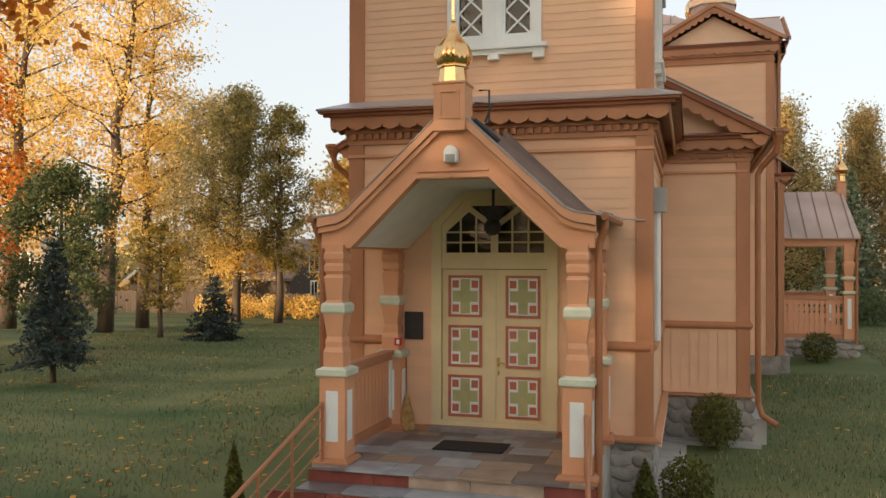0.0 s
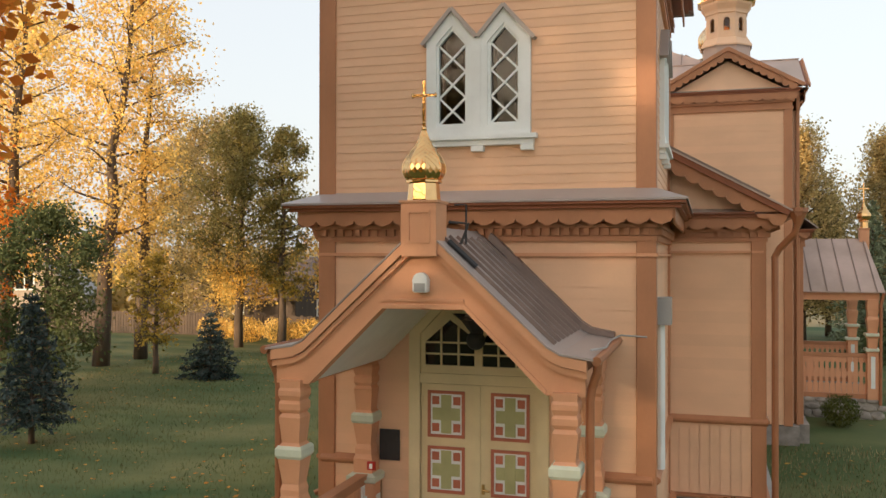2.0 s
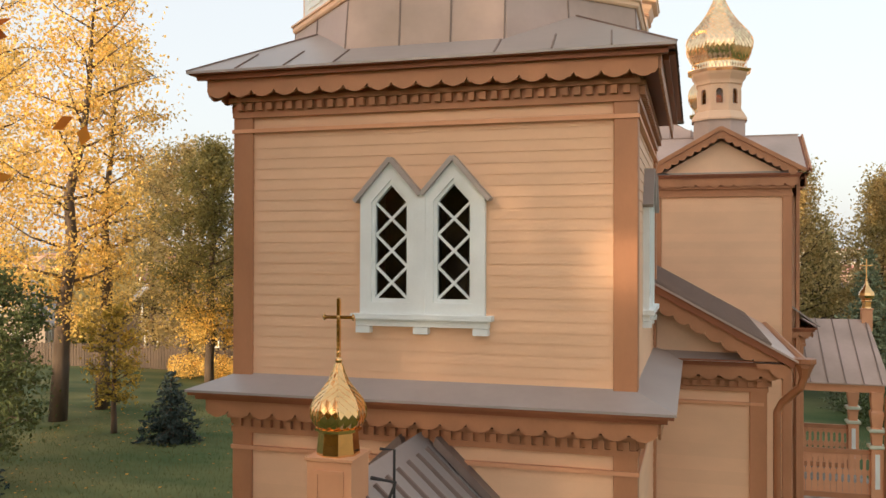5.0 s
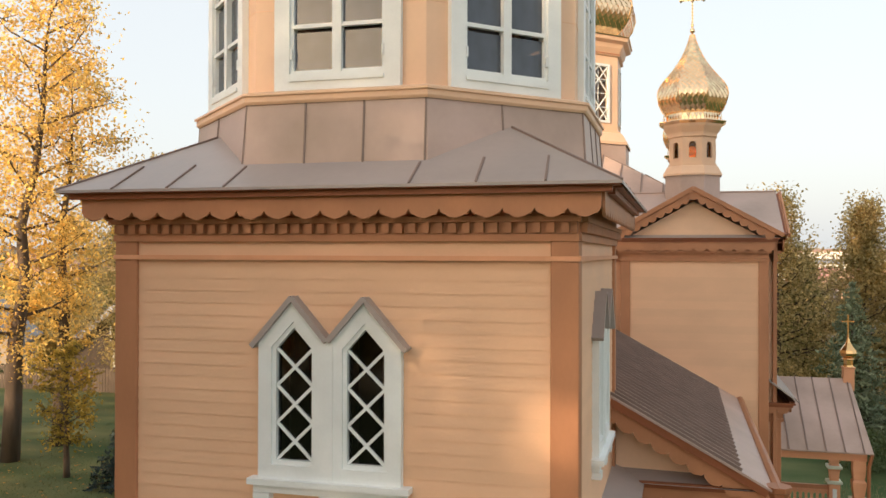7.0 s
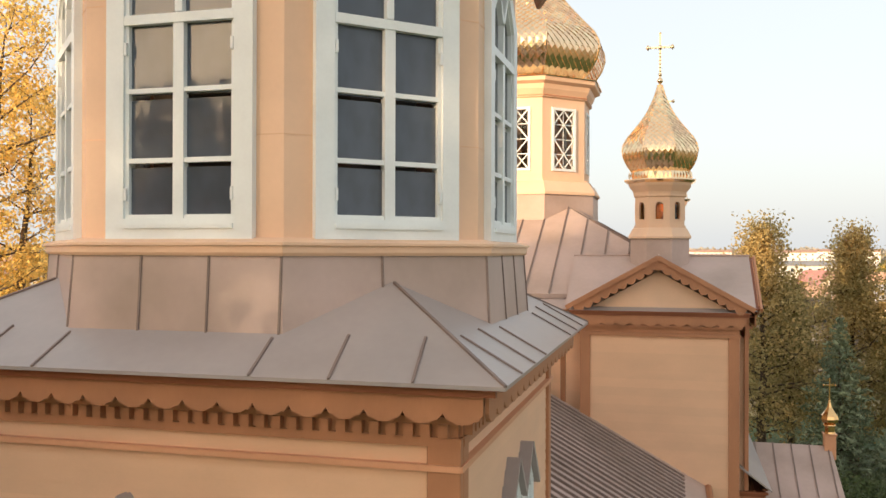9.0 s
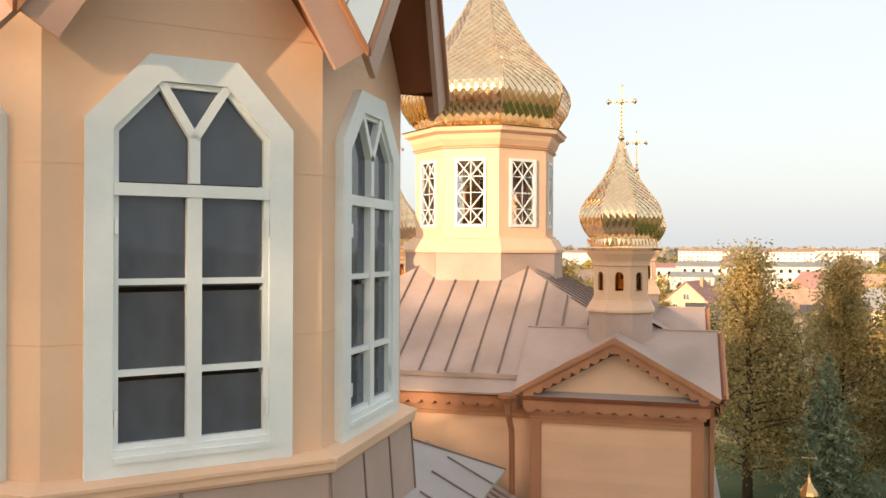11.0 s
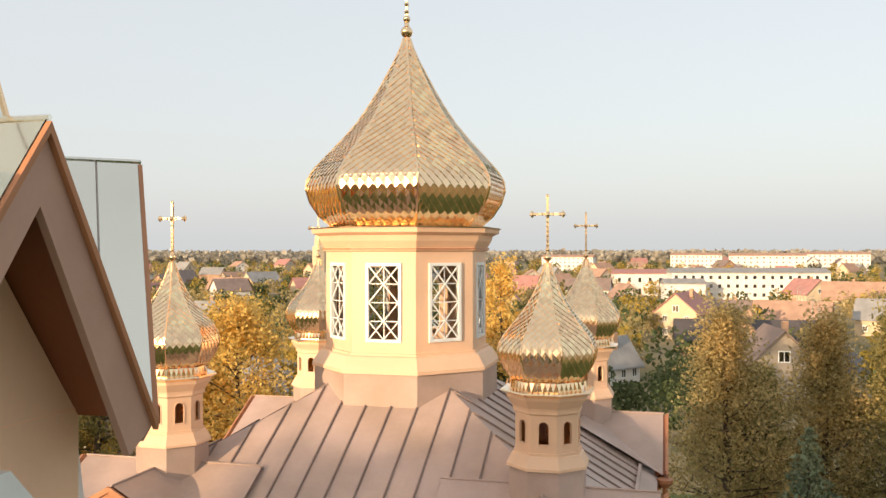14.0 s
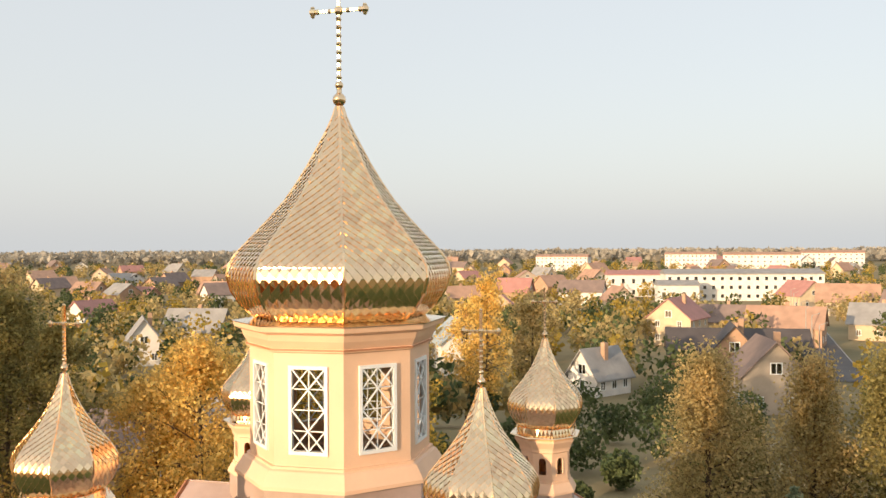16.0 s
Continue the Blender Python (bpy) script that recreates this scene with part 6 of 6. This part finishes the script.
def shrub(kind, x, y, h, r, leaf, seed, label, pointed=False, z=None, n=2600, size=.06):
    nrg = np.random.RandomState(seed)
    ob = thing(kind, (x, y, (lift(x, y) if z is None else z) - .02), label, kind.replace("_", " "))
    bm = BM()
    tube(bm, [(0, 0, 0), (0, 0, h * .6)], .03, 6, .01)
    t = new("stem", mesh_of("stem", bm, BARK))
    t.parent = ob
    d = nrg.randn(n, 3)
    d /= np.linalg.norm(d, axis=1)[:, None]
    q = nrg.rand(n, 1) ** .28
    bump = 1 + .13 * np.sin(d[:, :1] * 7 + seed) * np.cos(d[:, 1:2] * 6)
    P = d * q * bump * np.array([r, r, h / 2]) + np.array([0, 0, h / 2])
    if pointed:
        f = np.clip(P[:, 2:] / h, 0, 1)
        P[:, :2] = d[:, :2] * q * r * (1.05 - f) ** .7
    m = leaf_mesh("foliage", P, size, nrg, .4, -.6)
    m.materials.append(leaf)
    c = new("foliage", m)
    c.parent = ob
    return ob


shrub("thuja_shrub", -3.12, 10.1, 1.0, .17, L_THUJA, 1, "slim pointed green thuja", True)
shrub("thuja_shrub", 2.02, 11.15, 1.0, .26, L_THUJA, 2, "pointed green thuja beside the tower", True, z=-.1)
shrub("thuja_shrub", 2.52, 11.75, .85, .36, L_THUJA, 3, "rounded yellow-green thuja beside the tower", z=.0)
shrub("thuja_shrub", 2.98, 15.15, .92, .42, L_THUJA, 4, "round clipped thuja beside the nave", z=.25)
shrub("thuja_shrub", 5.75, 24.2, .80, .46, L_THUJA, 5, "round clipped bush by the side porch")
for i, (x, y) in enumerate(((-23.5, 47.5), (-21.5, 47.8), (-19.5, 47.6), (-17.5, 47.9), (-25.5, 47.4))):
    shrub("hedge_shrub", x, y, 1.5, 1.2, L_YELLOW, 10 + i, "low yellow autumn hedge", n=1500, size=.16)
for i in range(7):
    shrub("hedge_shrub", 9 + i * 2.6, 37.5 + (i % 3) * .5, 1.5, 1.5, L_GREEN, 30 + i, "dark green clipped hedge", n=1500, size=.16)


# ---------- town ----------
W_WHITE = mat("white_render", (0.74, 0.71, 0.66), .85, vary=.1, scale=.5, fine=4)
W_GREY = mat("grey_render", (0.42, 0.36, 0.29), .9, vary=.12, scale=.6, fine=5)
W_CREAM = mat("cream_render", (0.62, 0.50, 0.34), .85, vary=.1, scale=.5, fine=4)
W_BRICK = mat("brown_brick", (0.46, 0.30, 0.20), .9, vary=.15, scale=.8, fine=8)
W_TIMBER = mat("weathered_timber", (0.10, 0.078, 0.062), .9, vary=.2, scale=1, fine=8, stretch=(3, 3, .4))
R_GREY = mat("grey_roof", (0.30, 0.295, 0.285), .75, vary=.15, scale=.5, fine=5)
R_BROWN = mat("brown_tile_roof", (0.24, 0.18, 0.155), .8, vary=.15, scale=.5, fine=6)
R_DARK = mat("dark_slate_roof", (0.085, 0.075, 0.075), .7, vary=.15, scale=.5, fine=5)
R_RED = mat("red_roof", (0.42, 0.21, 0.18), .7, vary=.12, scale=.5, fine=5)
R_ORANGE = mat("orange_tile_roof", (0.43, 0.27, 0.19), .8, vary=.15, scale=.5, fine=5)
R_BLUE = mat("pale_blue_roof", (0.36, 0.42, 0.44), .6, vary=.1, scale=.5, fine=5)
B_BLUE = mat("blue_boards", (0.12, 0.32, 0.40), .7, vary=.1)
HOUSE_GLASS = glass("house_glass", (.75, .76, .78), .08, 2.0)


def house(x, y, turn, w, d, h, rh, wall, roof_m, label, rows=1, cols=2, chimney=True, kind="house", side=3):
    """A gabled house: front gable of width w towards local -y, ridge along local y, depth d."""
    z = (lift(x, y) if abs(x) < 60 and y < 80 else .5) + fall(x, y)
    ob = thing(kind, (x, y, z), label, "house")
    M = Matrix.Translation((x, y, z)) @ Matrix.Rotation(radians(turn), 4, 'Z')
    bm = BM()
    prism(bm, [(-w / 2, -.5), (w / 2, -.5), (w / 2, h), (0, h + rh), (-w / 2, h)], -d / 2, d / 2, M)
    wl = part("wall", bm, wall, ob)
    bm = BM()
    k = rh / (w / 2)
    o = .5
    for s in (-1, 1):
        prism(bm, [(0, h + rh + .02), (s * (w / 2 + o), h - o * k + .02), (s * (w / 2 + o), h - o * k + .22), (0, h + rh + .25)], -d / 2 - .5, d / 2 + .5, M)
    rf = part("roof", bm, roof_m, ob)
    if chimney:
        bm = BM()
        box(bm, w * .12, w * .12 + .7, -.4, .3, h + rh * .4, h + rh + .9, M)
        part("chimney", bm, W_BRICK, rf)

    def window(px, pz, Mw, ww=1.0, wh=1.3):
        b = BM()
        frame_strip(b, [(px - ww / 2, pz), (px + ww / 2, pz), (px + ww / 2, pz + wh), (px - ww / 2, pz + wh)], .12, -.06, .0, Mw)
        bar(b, (px, pz + .1), (px, pz + wh - .1), .09, -.05, 0, Mw)
        fr = part("window", b, WHITE, ob)
        b = BM()
        box(b, px - ww / 2 + .1, px + ww / 2 - .1, -.02, -.012, pz + .1, pz + wh - .1, Mw)
        part("pane", b, HOUSE_GLASS, fr)

    Mf = M @ Matrix.Translation((0, -d / 2, 0))
    for r in range(rows):
        for c in range(cols):
            window((c + .5) * w / cols - w / 2, .9 + r * 2.7, Mf)
    window(0, h + .15, Mf, 1.4, 1.4)
    for sgn, ang in ((1, 90), (-1, -90)):
        Ms = M @ Matrix.Rotation(radians(ang), 4, 'Z') @ Matrix.Translation((0, -w / 2, 0))
        for r in range(rows):
            for c in range(side):
                window((c + .5) * d / side - d / 2, .9 + r * 2.7, Ms)
    return ob


house(-3.0, 131, -38, 5.2, 6.6, 2.7, 3.3, W_WHITE, R_GREY, "white house with a steep grey roof", cols=1)
house(17.4, 124, 8, 7.6, 9, 4.6, 3.8, W_GREY, R_BROWN, "grey rendered house with a steep gable", rows=1)
house(14.6, 139, 2, 6.4, 6, 5.2, 3.6, W_BRICK, R_DARK, "brown brick gabled house")
house(15.6, 145, 92, 8.0, 19, 4.6, 3.0, W_BRICK, R_DARK, "long house with a dark slate roof")
house(8.2, 197, -20, 9.0, 11, 5.4, 3.8, W_CREAM, R_RED, "cream house with a red metal roof", rows=2)
house(19, 212, 80, 8, 11, 3.6, 3.2, W_CREAM, R_BROWN, "cream house with a brown roof")
house(29, 197, 75, 9, 14, 4, 3.6, W_BRICK, R_ORANGE, "brick house with a tiled roof")
house(-26.4, 148, 25, 7.4, 10, 5.0, 3.2, W_WHITE, R_BLUE, "white house with pale blue roof and boards", rows=1)
house(-82, 146, 35, 6.5, 9, 3.6, 4.2, W_WHITE, R_GREY, "white gabled house among trees")
house(-87, 173, 95, 7, 12, 3.4, 4.0, W_GREY, R_GREY, "grey house with a slate roof")
house(-172, 279, 80, 9, 16, 3.2, 3.6, W_BRICK, R_RED, "low house with a red roof")
house(-141, 282, 85, 8, 14, 4.2, 4.4, W_CREAM, R_ORANGE, "house with a brown tiled roof")
house(-249, 387, 70, 9, 16, 5.6, 2.0, W_WHITE, R_GREY, "white two-storey house among trees", rows=2)
house(-38, 242, 10, 9, 12, 4.4, 4.2, W_CREAM, R_RED, "house with a red gabled roof")
house(-22, 318, 85, 9, 15, 4.6, 3.6, W_WHITE, R_BROWN, "pale house with a brown roof")
house(-8, 281, 20, 8, 11, 4.0, 3.8, W_GREY, R_ORANGE, "small house with an orange roof")
house(48, 310, 30, 10, 12, 4.2, 4.4, W_CREAM, R_RED, "house with a bright red hip roof")
house(56, 280, 80, 10, 16, 4.2, 4.6, W_CREAM, R_ORANGE, "house with an orange tiled roof")
house(66, 252, 60, 10, 13, 4.2, 4.2, W_WHITE, R_BROWN, "house with a brown roof")
house(50, 212, 70, 9, 12, 3.6, 3.8, W_CREAM, R_GREY, "house with a grey roof")
house(-38, 62, 35, 6, 9, 2.6, 2.6, W_TIMBER, R_GREY, "weathered timber shed with a grey roof", cols=1, chimney=False, side=1)
house(-29, 60, 80, 6, 10, 2.6, 2.4, W_TIMBER, R_BROWN, "weathered timber barn behind the trees", cols=1, chimney=False, side=1)
house(-47, 57, 30, 7, 9, 3.0, 3.2, W_GREY, R_GREY, "old grey farmhouse behind the trees", cols=2)
house(-21, 68, 60, 6, 10, 2.8, 2.8, W_TIMBER, R_GREY, "weathered timber barn behind the trees", cols=1, chimney=False, side=1)
rng = random.Random(17)
for i in range(95):
    a = radians(rng.uniform(-47, 13))
    r = 240 + 460 * rng.random() ** .8
    x, y = 5 + r * math.sin(a), 12 + r * math.cos(a)
    if -25 < x < 85 and 225 < y < 395:
        continue
    house(x, y, rng.uniform(0, 180), rng.uniform(7, 10), rng.uniform(9, 14), rng.uniform(3, 5.5), rng.uniform(3, 4.2), rng.choice((W_WHITE, W_CREAM, W_CREAM, W_GREY, W_BRICK)), rng.choice((R_RED, R_GREY, R_BROWN, R_ORANGE, R_ORANGE)), "small gabled town house among trees", cols=2, side=2, chimney=rng.random() < .6)


def slab_block(x, y, turn, L, d, h, storeys, wall, roof_m, label, bays):
    """A long flat-roofed building with rows of windows."""
    ob = thing("school_building" if storeys < 4 else "apartment_building", (x, y, .5 + fall(x, y)), label, "building")
    M = Matrix.Translation((x, y, .5 + fall(x, y))) @ Matrix.Rotation(radians(turn), 4, 'Z')
    bm = BM()
    box(bm, -L / 2, L / 2, -d / 2, d / 2, -.5, h, M)
    part("wall", bm, wall, ob)
    bm = BM()
    prism(bm, [(-L / 2 - .4, h), (L / 2 + .4, h), (L / 2 + .4, h + .35), (-L / 2 - .4, h + .35)], -d / 2 - .4, d / 2 + .4, M)
    prism(bm, [(-d / 2 - .3, h + .35), (d / 2 + .3, h + .35), (0, h + 1.9)], -L / 2 - .3, L / 2 + .3, M @ Matrix.Rotation(radians(90), 4, 'Z'))
    part("roof", bm, roof_m, ob)
    for r in range(storeys):
        for c in range(bays):
            px, pz = (c + .5) * L / bays - L / 2, .9 + r * h / storeys
            bm = BM()
            frame_strip(bm, [(px - .7, pz), (px + .7, pz), (px + .7, pz + h / storeys * .5), (px - .7, pz + h / storeys * .5)], .14, -d / 2 - .06, -d / 2, M)
            fr = part("window", bm, WHITE, ob)
            bm = BM()
            box(bm, px - .6, px + .6, -d / 2 - .02, -d / 2 - .012, pz + .1, pz + h / storeys * .5 - .1, M)
            part("pane", bm, HOUSE_GLASS, fr)


slab_block(33, 352, 8, 56, 13, 9.6, 3, W_WHITE, R_GREY, "long white school building", 18)
slab_block(-5, 372, 8, 24, 14, 8.6, 2, W_WHITE, R_RED, "white school wing with a red roof", 6)
slab_block(10, 335, 8, 14, 10, 6.0, 1, W_WHITE, R_GREY, "low white flat annex building", 4)
for x, y, L, h in ((24, 640, 34, 11), (66, 600, 46, 11.5), (-62, 620, 36, 10), (118, 660, 40, 11)):
    slab_block(x, y, -6, L, 12, h, 4, W_WHITE, R_ORANGE, "far pale apartment block", 12)
# far church tower
ft = thing("far_church_tower", (-186, 470, .5), "distant pale octagonal church tower", "tower")
bm = BM()
rings(bm, [(3.6, -5), (3.6, 15), (2.6, 16), (2.6, 20), (1.2, 23), (.3, 26)], 8, -186, 470)
part("shaft", bm, W_CREAM, ft)
# street
ASPHALT = mat("asphalt", (0.13, 0.12, 0.115), .9, vary=.15, scale=.3, fine=6)
st = thing("street", (37, 205, -5), "grey asphalt street with a pale kerb", "road", kind="structure")
bm = BM()
v = [(29, 148, -4.9), (34, 148, -4.9), (45, 265, -4.9), (40, 265, -4.9)]
f = bm.faces.new([bm.verts.new(p) for p in v])
part("carriageway", bm, ASPHALT, st)
for dx in (0, 5):
    bm = BM()
    v = [(28.8 + dx, 148, -4.84), (29.05 + dx, 148, -4.84), (40.05 + dx, 265, -4.84), (39.8 + dx, 265, -4.84)]
    f = bm.faces.new([bm.verts.new(p) for p in v])
    r = bmesh.ops.extrude_face_region(bm, geom=[f])
    bmesh.ops.translate(bm, verts=[x for x in r["geom"] if isinstance(x, bmesh.types.BMVert)], vec=(0, 0, -.25))
    part("kerb", bm, CONCRETE, st)
for i in range(7):
    t = i / 6
    px, py = 27.6 + 11 * t, 150 + 112 * t
    lp = thing("street_lamp", (px, py, -5), "grey concrete street lamp post", "street lamp", "street lamps")
    bm = BM()
    tube(bm, [(px, py, -5), (px, py, 3.0), (px + 1.2, py, 3.4)], .11, 6, .06)
    part("pole", bm, CONCRETE, lp)
# fence behind the lawn
fence = thing("board_fence", (-24, 50, .7), "dark weathered board fence behind the lawn", "fence")
bm = BM()
box(bm, -.09, .09, -.012, .012, 0, 1.5)
fm = mesh_of("board", bm, W_TIMBER)
for i in range(150):
    fx = -42 + i * .21
    piece("board", fm, (fx, 50.5 + .3 * math.sin(i * .05), lift(fx, 50.5) - .05 + .04 * math.sin(i * 2.3)), fence)
# far trees: clumps over the town and the wood on the skyline
nrg = np.random.RandomState(9)


def far_wood(name, centres, leaf, label, per=60, size=1.0):
    P = []
    for x, y, h, r in centres:
        d = nrg.randn(per, 3)
        d /= np.linalg.norm(d, axis=1)[:, None]
        q = nrg.rand(per, 1) ** .35
        P.append(d * q * np.array([r, r, h * .42]) + np.array([x, y, .5 + fall(x, y) + h * .55]))
    m = leaf_mesh(name, np.concatenate(P), size, nrg, .8)
    m.materials.append(leaf)
    return tagged(new(name, m), label, "trees", kind="stuff")


sets = {0: [], 1: [], 2: []}
for i in range(2600):
    a = radians(nrg.uniform(-50, 16))
    r = 75 + 640 * nrg.rand() ** 1.2
    x, y = 5 + r * math.sin(a), 12 + r * math.cos(a)
    if (-10 < x < 26 and 76 < y < 133) or (-20 < x < 75 and 285 < y < 350) or (24 < x < 48 and 130 < y < 265) or (-36 < x < -14 and 100 < y < 146) or (0 < x < 16 and 140 < y < 190):
        continue
    h = nrg.uniform(3.5, 8.5) if r < 250 else nrg.uniform(4, 8)
    sets[int(nrg.choice(3, p=(.42, .36, .22)))].append((x, y, h, h * .36))
far_wood("garden_trees", sets[0], L_BROWN, "autumn garden trees between the houses", 90, .9)
far_wood("garden_trees", sets[1], L_GREEN, "green garden trees between the houses", 90, .9)
far_wood("garden_trees", sets[2], L_GREENGOLD, "yellow garden trees between the houses", 90, .9)
near = [(x, y, h, h * .45) for x, y, h in ((-2, 60, 3), (0.5, 66, 3.6), (3, 63, 2.6), (5, 70, 4.2), (2, 75, 3.2), (-1, 80, 4.5), (6, 84, 5), (8, 78, 3.5), (4, 90, 4), (1, 58, 2), (7, 60, 3), (-4, 70, 3), (9, 92, 5), (-8, 62, 3.5), (12, 88, 4), (5.5, 100, 6.0), (6.5, 106, 6.5))]
far_wood("garden_shrubs", near, L_GREEN, "dark green garden shrubs", 700, .30)
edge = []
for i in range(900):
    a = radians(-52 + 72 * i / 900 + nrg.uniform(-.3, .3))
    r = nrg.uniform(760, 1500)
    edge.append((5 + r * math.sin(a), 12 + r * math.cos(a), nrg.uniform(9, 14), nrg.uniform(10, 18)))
far_wood("skyline_wood", edge, L_HAZED, "skyline wood, leaf colour paled for distance haze", 50, 5.0)
